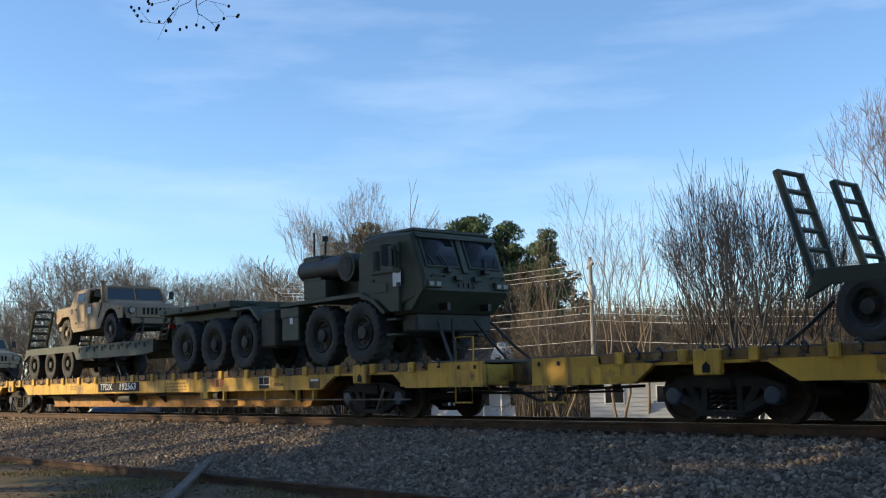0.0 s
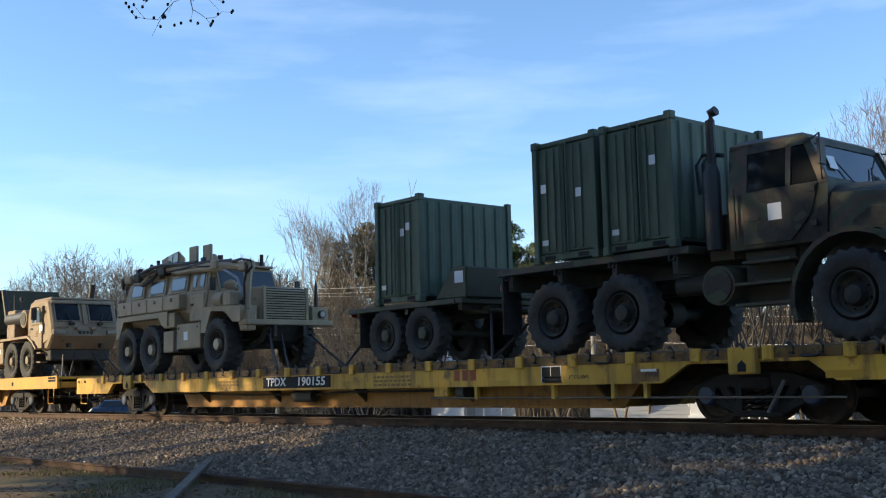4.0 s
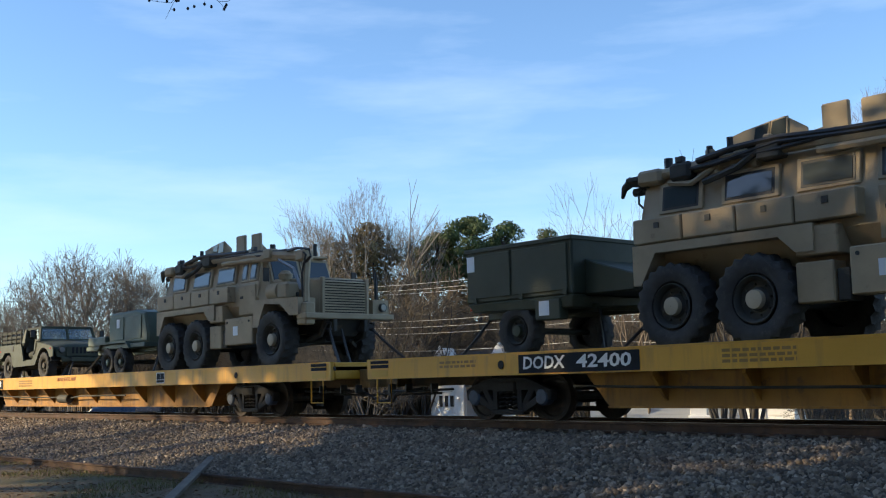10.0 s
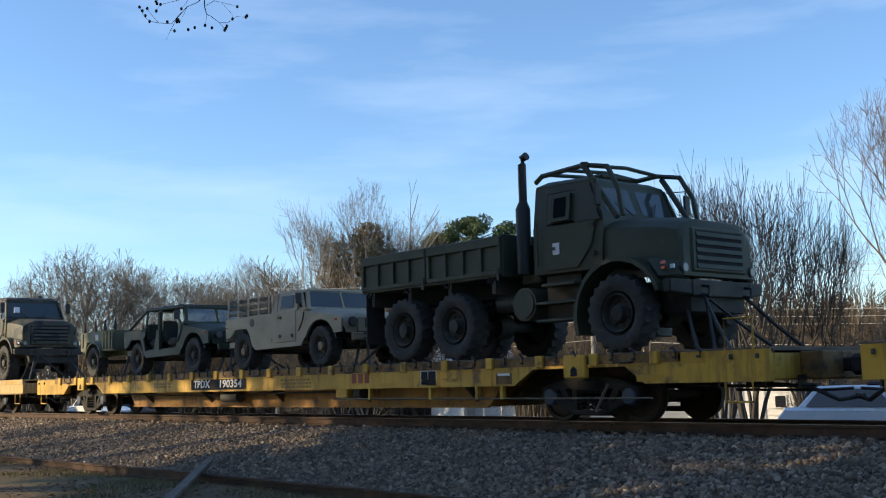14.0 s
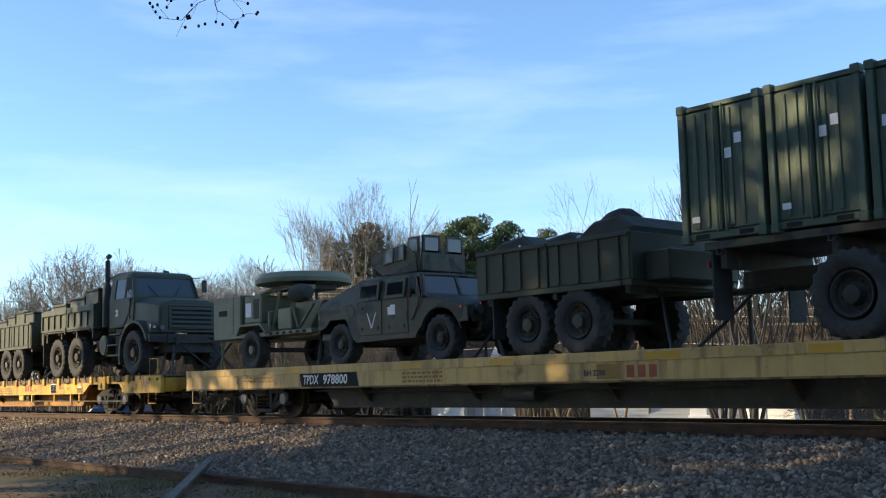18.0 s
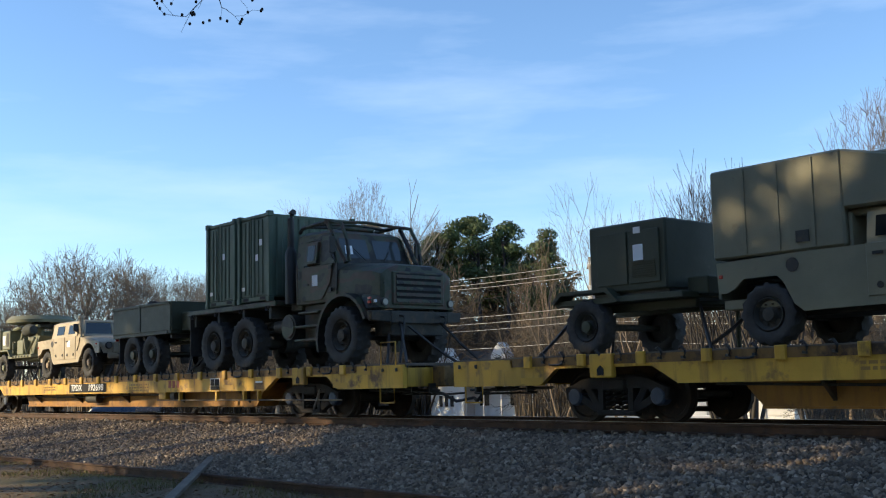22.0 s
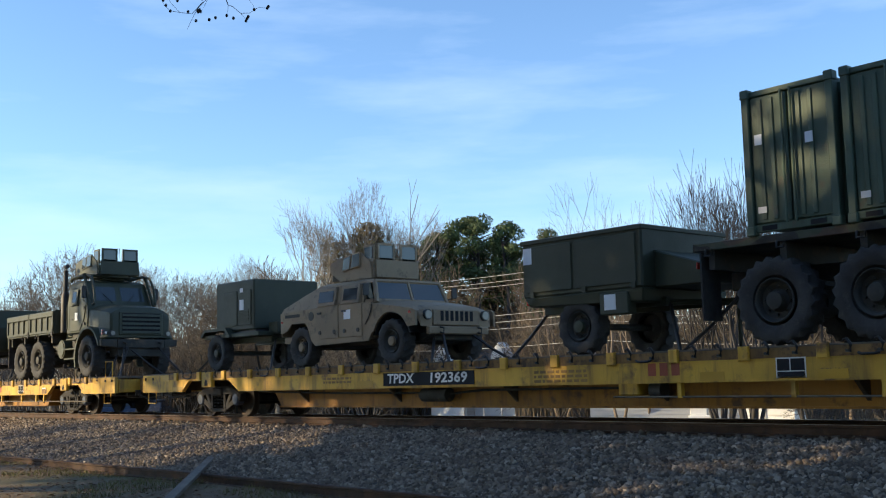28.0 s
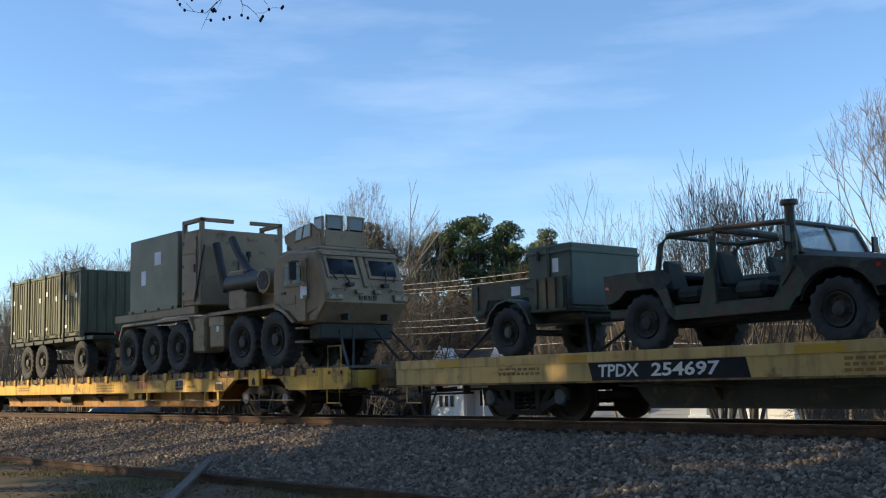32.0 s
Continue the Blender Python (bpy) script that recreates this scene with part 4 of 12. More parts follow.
for k in range(3):
    house_window(cot, 0.75 + 0.48 * k, 1.0, 0.30, 0.85, -0.6)
for wx in (3.4, 6.0, 7.9):
    house_window(cot, wx, 1.0, 0.8, 1.2, 1.2)
hb(cot, "porch_roof", SHINGLE, 2.8, 7.4, -0.4, 1.2, 2.5, 2.65)
for px in (2.9, 4.4, 5.9, 7.3):
    hb(cot, "porch_post", SIDING, px - 0.06, px + 0.06, -0.35, -0.23, 0.2, 2.5)
hb(cot, "porch_floor", SIDING_GREY, 2.8, 7.4, -0.4, 1.2, 0.0, 0.2)
cot.matrix_basis = pose(-67.6, 56.4, -2.15, 0, 0, 22)
# limb from which the twig hangs
limb = tagged(new("bare_tree"), "leafless roadside tree with a long overhanging limb", "tree", "trees beside the line")
lw = Wood()
lw.tube([Vector((-10.5, -2.5, -0.9)), Vector((-10.4, -2.3, 2.0)), Vector((-10.2, -2.0, 5.0)), Vector((-10.0, -2.0, 8.5))], 0.22, 0.10, 9)
part("trunk", lw.mesh("trunk", BARK), None, limb)
lw = Wood()
lw.tube([Vector((-10.2, -2.0, 4.4)), Vector((-8.8, -0.4, 5.1)), Vector((-7.2, 1.2, 5.2)), Vector((-5.53, 2.55, 4.66)), Vector((-4.6, 3.4, 4.6))], 0.08, 0.02, 7)
part("limb", lw.mesh("limb", BARK), None, limb)

mob = thing("mobile_home", "long pale grey sided mobile home with a white stair", "house", "houses beyond the line")
mb = hb(mob, "wall", SIDING_GREY, 0, 8.2, 0, 3.6, 0.2, 2.45)
clapboards(mb, SIDING_GREY, 0, 8.2, 0.0, 0.25, 2.3, 0.22)
hb(mob, "skirting", SIDING, 0, 8.2, 0.03, 3.55, 0, 0.22)
hb(mob, "roof", SHINGLE, -0.15, 8.35, -0.15, 3.75, 2.45, 2.6)
for wx in (0.8, 3.4, 6.4):
    house_window(mob, wx, 1.1, 0.9, 0.8, 0.0)
hb(mob, "door", SIDING, 5.0, 5.8, -0.05, 0.0, 0.35, 2.3)
stair = hb(mob, "stair_landing", SIDING, 4.9, 6.0, -1.0, -0.05, 0.3, 0.4)
for k in range(3):
    hb(stair, "stair_tread", SIDING, 4.9, 6.0, -1.3 - 0.28 * k, -1.02 - 0.28 * k, 0.20 - 0.1 * k, 0.25 - 0.1 * k)
part("stair_rail", pipe(bm_new(), [(4.9, -0.1, 1.25), (4.9, -1.0, 1.25), (4.9, -1.9, 0.9)], 0.04, 5), SIDING, mob)
part("stair_rail", pipe(bm_new(), [(6.0, -0.1, 1.25), (6.0, -1.0, 1.25), (6.0, -1.9, 0.9)], 0.04, 5), SIDING, mob)
mob.matrix_basis = pose(-39.0, 42.9, -1.62, 0, 0, 38.5)

shed = thing("garden_shed", "white painted shed in full sun", "shed", "houses beyond the line")
sw = hb(shed, "wall", SIDING, 0, 2.15, 0, 2.6, 0, 2.1)
clapboards(sw, SIDING, 0, 2.15, 0.0, 0.05, 2.1, 0.25)
part("roof", prism(bm_new(), [(-0.2, 2.05), (2.35, 2.05), (1.07, 2.75)], -0.2, 2.8), SHINGLE, shed)
hb(shed, "corner_board", SIDING_GREY, 0.85, 0.93, -0.05, -0.03, 0, 2.1)
house_window(shed, 1.35, 0.9, 0.45, 0.5, -0.01)
shed.matrix_basis = pose(-29.6, 42.8, -1.62, 0, 0, 20)


def utility_pole(x, y, z, top):
    p = thing("utility_pole", "weathered wooden utility pole with crossarm", "utility pole")
    part("pole", cyl(bm_new(), (0, 0, (top - z) / 2), "z", 0.15, top - z, 10, 0.10), BARK_PALE, p)
    arm = hb(p, "crossarm", WOOD, -1.1, 1.1, -0.06, 0.06, top - z - 0.55, top - z - 0.42)
    for k in (-1.0, -0.45, 0.45, 1.0):
        part("insulator", cyl(bm_new(), (k, 0, top - z - 0.34), "z", 0.045, 0.14, 8), SIDING_GREY, arm)
    part("transformer", cyl(bm_new(), (0.28, 0, top - z - 2.0), "z", 0.22, 0.8, 12), SIDING_GREY, p)
    p.matrix_basis = pose(x, y, z, 0, 0, -40)
    return p


utility_pole(-41.5, 46.1, -1.6, 7.45)
utility_pole(-74.0, 46.0, -1.8, 8.4)
utility_pole(-6.0, 42.5, -1.6, 6.0)
WIRE = surface("pale_wire", (0.62, 0.60, 0.55), 0.5, vary=0.1, bump=0.0)
wires = tagged(new("power_lines"), "pale overhead wires strung between poles", "power line", kind="structure")
for dz, dy in ((7.05, -0.5), (6.75, 0.0), (6.55, 0.5), (4.75, 0.0), (4.35, 0.0), (3.95, 0.1), (2.85, 0.0)):
    left, mid, right = Vector((-74.0, 46 + dy, dz * 1.09 + 0.55)), Vector((-41.5, 46.1 + dy, dz)), Vector((-6.0, 42.5 + dy, dz * 0.60 + 0.1))
    for a, b in ((left, mid), (mid, right)):
        pts = [a.lerp(b, i / 12) - Vector((0, 0, 0.45 * 4 * (i / 12) * (1 - i / 12))) for i in range(13)]
        part("wire", pipe(bm_new(), pts, 0.010, 4), WIRE, wires)


def parked_car(x, y, turn, paint, words):
    c = thing("parked_car", words, "car", "parked cars")
    part("body", prism(bm_new(), [(-2.1, 0.35), (2.1, 0.35), (2.15, 0.75), (1.2, 0.92), (-1.9, 0.98), (-2.15, 0.7)], -0.85, 0.85, bev=0.06), paint, c)
    cabin = part("cabin", hexa(bm_new(), [(-1.7, -0.78, 0.92), (0.95, -0.78, 0.90), (0.95, 0.78, 0.90), (-1.7, 0.78, 0.92), (-1.2, -0.62, 1.45), (0.25, -0.62, 1.45), (0.25, 0.62, 1.45), (-1.2, 0.62, 1.45)], 0.04), paint, c)
    for q in (-1, 1):
        part("side_window", hexa(bm_new(), [(-1.4, q * 0.765, 1.0), (0.7, q * 0.765, 1.0), (0.7, q * 0.785, 1.0), (-1.4, q * 0.785, 1.0), (-1.1, q * 0.64, 1.38), (0.2, q * 0.64, 1.38), (0.2, q * 0.66, 1.38), (-1.1, q * 0.66, 1.38)]), HOUSE_GLASS, cabin)
        for wx in (-1.3, 1.3):
            t = part("tyre", cyl(bm_new(), (wx, q * 0.80, 0.32), "y", 0.32, 0.2, 16), RUBBER, c)
            part("rim", cyl(bm_new(), (wx, q * 0.905, 0.32), "y", 0.19, 0.02, 12), STEEL, t)
        part("headlight", box(bm_new(), 2.10, 2.16, q * 0.72 - 0.12, q * 0.72 + 0.12, 0.62, 0.74, 0.01), LENS_CLEAR, c)
    part("windscreen", hexa(bm_new(), [(0.90, -0.68, 0.96), (0.93, -0.68, 0.96), (0.93, 0.68, 0.96), (0.90, 0.68, 0.96), (0.28, -0.56, 1.40), (0.31, -0.56, 1.40), (0.31, 0.56, 1.40), (0.28, 0.56, 1.40)]), HOUSE_GLASS, cabin)
    c.matrix_basis = pose(x, y, ground_z(y) + 0.0, 0, 0, turn)
    return c


BLUE_CAR = surface("blue_car_paint", (0.04, 0.075, 0.14), 0.3, vary=0.05, bump=0.0)
WHITE_CAR = surface("white_car_paint", (0.72, 0.73, 0.74), 0.25, vary=0.04, bump=0.0)
GREY_CAR = surface("dark_car_paint", (0.035, 0.035, 0.04), 0.25, vary=0.05, bump=0.0)
parked_car(-73.0, 33.0, 60, BLUE_CAR, "blue car parked on the grass")
parked_car(-72.5, 35.2, 140, GREY_CAR, "dark grey car parked on the grass")


# ---- road with passing cars beyond the line ----
ASPHALT = surface("asphalt", (0.05, 0.05, 0.052), 0.9, vary=0.25, big=1.5, bump=0.3, shift=False)
tagged(part("road", box(bm_new(), -400, 150, 21.2, 25.2, -1.20, -1.02), ASPHALT), "narrow grey asphalt road behind the track", "road", kind="structure")
PASSING = []
for x0, t0, v in ((-17.6, 13.8, 26.0), (-16.0, 16.5, 15.0)):
    car = parked_car(0, 23, 0, WHITE_CAR, "white car passing on the road beyond")
    car["group"] = "passing cars"
    PASSING.append((car, t0, x0, v))

# ---- hanging twig near the camera ----
TWIG_NEAR = surface("near_twig", (0.03, 0.024, 0.022), 0.8, vary=0.3, big=20, bump=0.1)
twig = thing("hanging_twig", "thin bare twig with dark seed balls hanging overhead", "twig")


def tw(x, y):
    return Vector((x * 0.00305, 0.04 * math.sin(x * 0.13 + y * 0.07), -y * 0.00305))


wood = Wood()
stems = [([(-120, -620), (-60, -380), (-15, -180), (-3, -60), (0, 0), (-2, 18), (4, 36)], 3.6, 1.6),
         ([(0, 2), (-12, 16), (-28, 26), (-52, 40), (-62, 62), (-68, 82)], 1.6, 0.6),
         ([(-40, 32), (-62, 48), (-80, 52), (-98, 46), (-110, 34), (-114, 24)], 1.3, 0.5),
         ([(-80, 52), (-92, 38), (-104, 22)], 0.9, 0.5), ([(-4, -20), (-26, -2), (-50, 8), (-76, 20), (-84, 30)], 1.4, 0.5),
         ([(-50, 8), (-60, -4), (-78, -2), (-90, 6)], 1.0, 0.5), ([(-26, -2), (-34, 14), (-44, 20)], 0.9, 0.4),
         ([(4, 36), (14, 44), (26, 50), (42, 50), (60, 46), (74, 43)], 1.4, 0.5), ([(26, 50), (34, 60), (38, 62)], 0.8, 0.4),
         ([(4, 36), (6, 48), (4, 60)], 0.8, 0.4), ([(0, 16), (16, 10), (32, 18), (48, 34), (52, 48)], 1.1, 0.4),
         ([(16, 10), (30, -4), (44, -8)], 0.9, 0.4), ([(-62, 62), (-56, 66), (-50, 70)], 0.7, 0.4), ([(-28, 26), (-34, 40), (-40, 52)], 0.8, 0.4), ([(32, 18), (46, 16), (58, 22)], 0.8, 0.4)]
for pts, r0, r1 in stems:
    wood.tube([tw(*p) for p in pts], r0 * 0.00305 * 0.5, r1 * 0.00305 * 0.5, 5)
part("stem", wood.mesh("stem", TWIG_NEAR), None, twig)
ball = shared("seed_ball", lambda: mesh_of("seed_ball", lathe(bm_new(), [(0.0015, -0.009), (0.006, -0.006), (0.008, 0.0), (0.006, 0.007), (0.0015, 0.010)], seg=8, axis="z"), TWIG_NEAR))
for bx_, by_ in ((74, 43), (76, 40), (38, 62), (40, 58), (36, 66), (4, 61), (52, 49), (-114, 23), (-111, 27), (-108, 33), (-104, 21), (-84, 31), (-90, 6), (-88, 10), (-44, 21), (-47, 52), (-45, 48), (-50, 46), (-42, 53), (-68, 46), (44, -8), (-76, 20), (-98, 47), (-30, 62), (-20, 56), (14, 62), (58, 22), (-50, 70)):
    part("seed_ball", ball, None, twig, m=Matrix.Translation(tw(bx_, by_)) @ Matrix.Scale(1.0, 4))
TWIG_AT = Vector((-5.29, 2.83, 2.80))
SWAY = [(0, -13, -10), (1, -1, -14), (2, 3, -7), (3, 27, -43), (4, -23, -18), (4.5, -13, -11), (6.5, -23, -10), (7, -13, -10), (8, 6, -21), (9, 0, 0), (10, 1, -48), (11, 14, -64), (12, -28, 0), (13, 26, -8), (14, 2, -9), (14.5, 25, -25), (16.5, 38, -15), (17, 21, -21), (18, 21, -15), (19, 23, -21), (20, 27, -21), (21, 19, -11), (22, 29, -21), (23, 29, -25), (24, 32, -36), (24.5, 37, -35), (27, 43, -12), (28, 40, -26), (29, 62, -21), (30, 82, -43), (31, 54, -28), (32, 66, -26)]


# ---- flatcars ----
CAR_H = {"stake": 13.55, "plain": 13.40, "truss": 13.35}     # half the deck's length
BOGIE_AT = {"stake": 9.95, "plain": 10.15, "truss": 9.60}    # bogie centre from the middle of the car
AXLE = 0.86         # axle from the bogie centre
WHEEL_R = 0.42


def turning(ob, x, z, r):
    """Keys a wheelset that rolls along with the train."""
    rows = []
    for i in range(0, 32 * FPS + 1):
        t = i / FPS
        rows.append((t, pose(x, 0, z) @ Matrix.Rotation(travel(t) / r, 4, "Y")))
    walk(ob, rows)


BOGIE_STEEL = surface("bogie_steel", (0.016, 0.013, 0.012), 0.85, vary=0.4, big=2.5, bump=0.4, wear=(0.036, 0.022, 0.015), wear_at=0.6)
WHEEL_STEEL = surface("wheel_steel", (0.030, 0.021, 0.016), 0.8, 0.1, vary=0.4, big=2.0, bump=0.3, wear=(0.07, 0.038, 0.024), wear_at=0.55)
CAP_BLUE = surface("blue_bearing_cap", (0.035, 0.05, 0.085), 0.6, vary=0.3, big=6)
YELLOW_DARK = surface("dark_yellow", (0.23, 0.13, 0.038), 0.75, vary=0.35, big=1.4, wear=(0.07, 0.042, 0.022), wear_at=0.5, streak=(0.05, 0.03, 0.018))
SILL_YELLOW = surface("centre_sill_yellow", (0.34, 0.16, 0.022), 0.7, vary=0.3, big=0.9, wear=(0.11, 0.06, 0.025), wear_at=0.56, streak=(0.10, 0.055, 0.022))
ARMY_RED = surface("faded_red_letters", (0.24, 0.075, 0.025), 0.7, vary=0.2)


def wheelset_mesh():
    bm = bm_new()
    for s in (-1, 1):
        y = s * 0.76
        lathe(bm, [(0.10, y - s * 0.10), (0.12, y - s * 0.05), (WHEEL_R * 0.80, y - s * 0.02), (WHEEL_R + 0.025, y - s * 0.07), (WHEEL_R + 0.025, y - s * 0.045), (WHEEL_R, y - s * 0.03), (WHEEL_R * 0.985, y + s * 0.07), (WHEEL_R * 0.84, y + s * 0.07), (WHEEL_R * 0.78, y + s * 0.035), (0.17, y + s * 0.055), (0.12, y + s * 0.10), (0.085, y + s * 0.11)], seg=30)
        for k in range(5):
            a = 2 * math.pi * k / 5
            cyl(bm, (0.07 * math.cos(a), y + s * 0.12, 0.07 * math.sin(a)), "y", 0.018, 0.03, 6)
    cyl(bm, (0, 0, 0), "y", 0.075, 1.5, 12)
    return mesh_of("wheelset", bm, WHEEL_STEEL)


def bogie_frame_mesh(y):
    """Cast side frame: a deep top chord, two slanting struts and a bottom chord under the springs."""
    bm = bm_new()
    top = [(-1.06, 0.36), (-1.08, 0.55), (-0.70, 0.68), (-0.40, 0.76), (0.40, 0.76), (0.70, 0.68), (1.08, 0.55), (1.06, 0.36), (0.98, 0.36), (0.94, 0.48), (0.62, 0.56), (-0.62, 0.56), (-0.94, 0.48), (-0.98, 0.36)]
    prism(bm, top, y - 0.09, y + 0.09, bev=0.02)
    for sx in (-1, 1):
        strut = [(sx * 0.70, 0.58), (sx * 0.54, 0.58), (sx * 0.24, 0.16), (sx * 0.38, 0.13)]
        prism(bm, strut if sx > 0 else strut[::-1], y - 0.07, y + 0.07, bev=0.015)
        low = [(sx * 0.96, 0.40), (sx * 0.36, 0.13), (sx * 0.30, 0.22), (sx * 0.74, 0.46)]
        prism(bm, low if sx > 0 else low[::-1], y - 0.07, y + 0.07, bev=0.015)
        prism(bm, [(sx * 0.26, 0.20), (sx * 0.36, 0.20), (sx * 0.36, 0.60), (sx * 0.26, 0.60)], y - 0.08, y + 0.08)
        box(bm, sx * AXLE - 0.17, sx * AXLE + 0.17, y - 0.1, y + 0.1, WHEEL_R + 0.05, WHEEL_R + 0.15, 0.02)
    box(bm, -0.40, 0.40, y - 0.09, y + 0.09, 0.11, 0.20, 0.02)
    box(bm, -0.24, 0.24, y - 0.13, y + 0.08, 0.50, 0.70, 0.03)
    return mesh_of("side_frame", bm, BOGIE_STEEL)


def spring_mesh(y):
    bm = bm_new()
    for sx in (-0.17, 0.0, 0.17):
        pts = [(sx + 0.07 * math.cos(a), y + 0.07 * math.sin(a), 0.20 + 0.30 * a / 25.2) for a in [0.7 * i for i in range(37)]]
        pipe(bm, pts, 0.019, 4)
    return mesh_of("spring_nest", bm, BOGIE_STEEL)


def bogie(car, x, lever):
    bm = bm_new()
    box(bm, -0.25, 0.25, -1.05, 1.05, 0.52, 0.70, 0.02)
    cyl(bm, (0, 0, 0.76), "z", 0.28, 0.16, 16)
    root = part("bogie", shared("bolster", lambda: mesh_of("bogie", bm, BOGIE_STEEL)), None, car, "grimy two-axle bogie", pose(x, 0, -DECK))
    for s in (-1, 1):
        part("side_frame", shared(("side_frame", s), lambda: bogie_frame_mesh(s * 1.02)), None, root)
    part("spring_nest", shared("spring", lambda: spring_mesh(-1.02)), None, root)
    for sx in (-1, 1):
        part("bearing_cap", shared("bearing_cap", lambda: mesh_of("bearing_cap", lathe(bm_new(), [(0.15, 0.10), (0.15, -0.06), (0.12, -0.09), (0.04, -0.10)], seg=16), CAP_BLUE)), None, root, m=pose(sx * AXLE, -1.04, WHEEL_R))
    bm = bm_new()
    for sx in (-1, 1):
        pipe(bm, [(sx * 0.50, -0.98, 0.62), (sx * 0.56, -0.98, 0.16)], 0.02, 5)
        box(bm, sx * 0.42, sx * 0.47, -0.9, 0.9, 0.28, 0.38)
    part("brake_rigging", shared("brake", lambda: mesh_of("brake_rigging", bm, BOGIE_STEEL)), None, root)
    if lever:
        part("brake_lever", shared("brake_lever", lambda: mesh_of("brake_lever", pipe(bm_new(), [(0.22, -1.17, 0.18), (0.52, -1.20, 0.62)], 0.028, 6), STEEL)), None, root, "pale worn brake lever")
    for sx in (-1, 1):
        key = "axle_front" if sx > 0 else "axle_rear"
        if key not in SHARED:
            ob = part("wheelset", shared("wheelset", wheelset_mesh), None, root)
            turning(ob, sx * AXLE, WHEEL_R, WHEEL_R)
            SHARED[key] = ob
        else:
            ob = SHARED[key].copy()
            scene.collection.objects.link(ob)
            ob.parent = root
    return root


def coupler(car, sx, H, paint):
    """Draft housing, coupler head and hanging hoses at one end, built for the front and turned for the rear."""
    def make_head():
        bm = bm_new()
        box(bm, 0.1, 0.62, -0.09, 0.09, -0.36, -0.17, 0.02)
        box(bm, 0.50, 0.74, -0.17, 0.15, -0.42, -0.12, 0.05)
        return mesh_of("coupler", bm, BOGIE_STEEL)

    def make_hoses():
        bm = bm_new()
        pipe(bm, [(-0.9, -0.62, -0.50), (-0.2, -0.60, -0.54), (0.15, -0.52, -0.60), (0.45, -0.40, -0.76), (0.74, -0.22, -0.70)], 0.032, 6)
        pipe(bm, [(-1.9, -0.75, -0.52), (-0.6, -0.74, -0.55), (0.3, -0.70, -0.54)], 0.025, 5)
        pipe(bm, [(-1.2, -0.45, -0.60), (0.2, -0.42, -0.62), (0.62, -0.30, -0.60)], 0.022, 5)
        for hx in (-1.3, -0.5, 0.05):
            box(bm, hx, hx + 0.04, -0.78, -0.62, -0.58, -0.40)
        return mesh_of("brake_hose", bm, BLACK)
    turn = pose(sx * H, 0, 0, 0, 0, 0 if sx > 0 else 180)
    if sx < 0:
        turn = turn @ Matrix.Scale(-1, 4, (0, 1, 0))
    part("draft_housing", shared("draft_housing", lambda: mesh_of("draft_housing", box(bm_new(), 0.0, 0.36, -0.62, 0.62, -0.46, -0.07, 0.015), YELLOW_DARK)), None, car, m=turn)
    c = part("coupler", shared("coupler", make_head), None, car, m=turn)
    part("brake_hose", shared("brake_hose", make_hoses), None, c)


def bars(bm, x, z, w, h, rows, y, seed):
    """Unreadable small stencilling: plain bars in rows."""
    rng = random.Random(seed)
    for r in range(rows):
        zz = z - r * h * 1.7
        xx = x
        while xx < x + w:
            l = rng.uniform(0.05, 0.16)
            box(bm, xx, min(xx + l, x + w), y - 0.002, y, zz - h / 2, zz + h / 2)
            xx += l + 0.035


def patch(sill, x0, x1, z0, z1, y, mat=None, name="paint_patch", label="fresh yellow paint patch"):
    return part(name, box(bm_new(), x0, x1, y - 0.006, y - 0.003, z0, z1), mat or PATCH, sill, label)


def words_on(panel, text, x, y, z, size, width, mat, label="white lettering"):
    """Letters of a given run: scaled along x to the width."""
    me = lettering(text, size, mat)
    w = max(v.co.x for v in me.vertices)
    lean = Matrix(((width / w, 0, 0.10, 0), (0, 1, 0, 0), (0, 0, 1, 0), (0, 0, 0, 1)))
    key = ("run", text, size, width, mat.name)

    def make():
        q = me.copy()
        q.transform(lean)
        return q
    return part("lettering", shared(key, make), None, panel, label, pose(x, y, z))


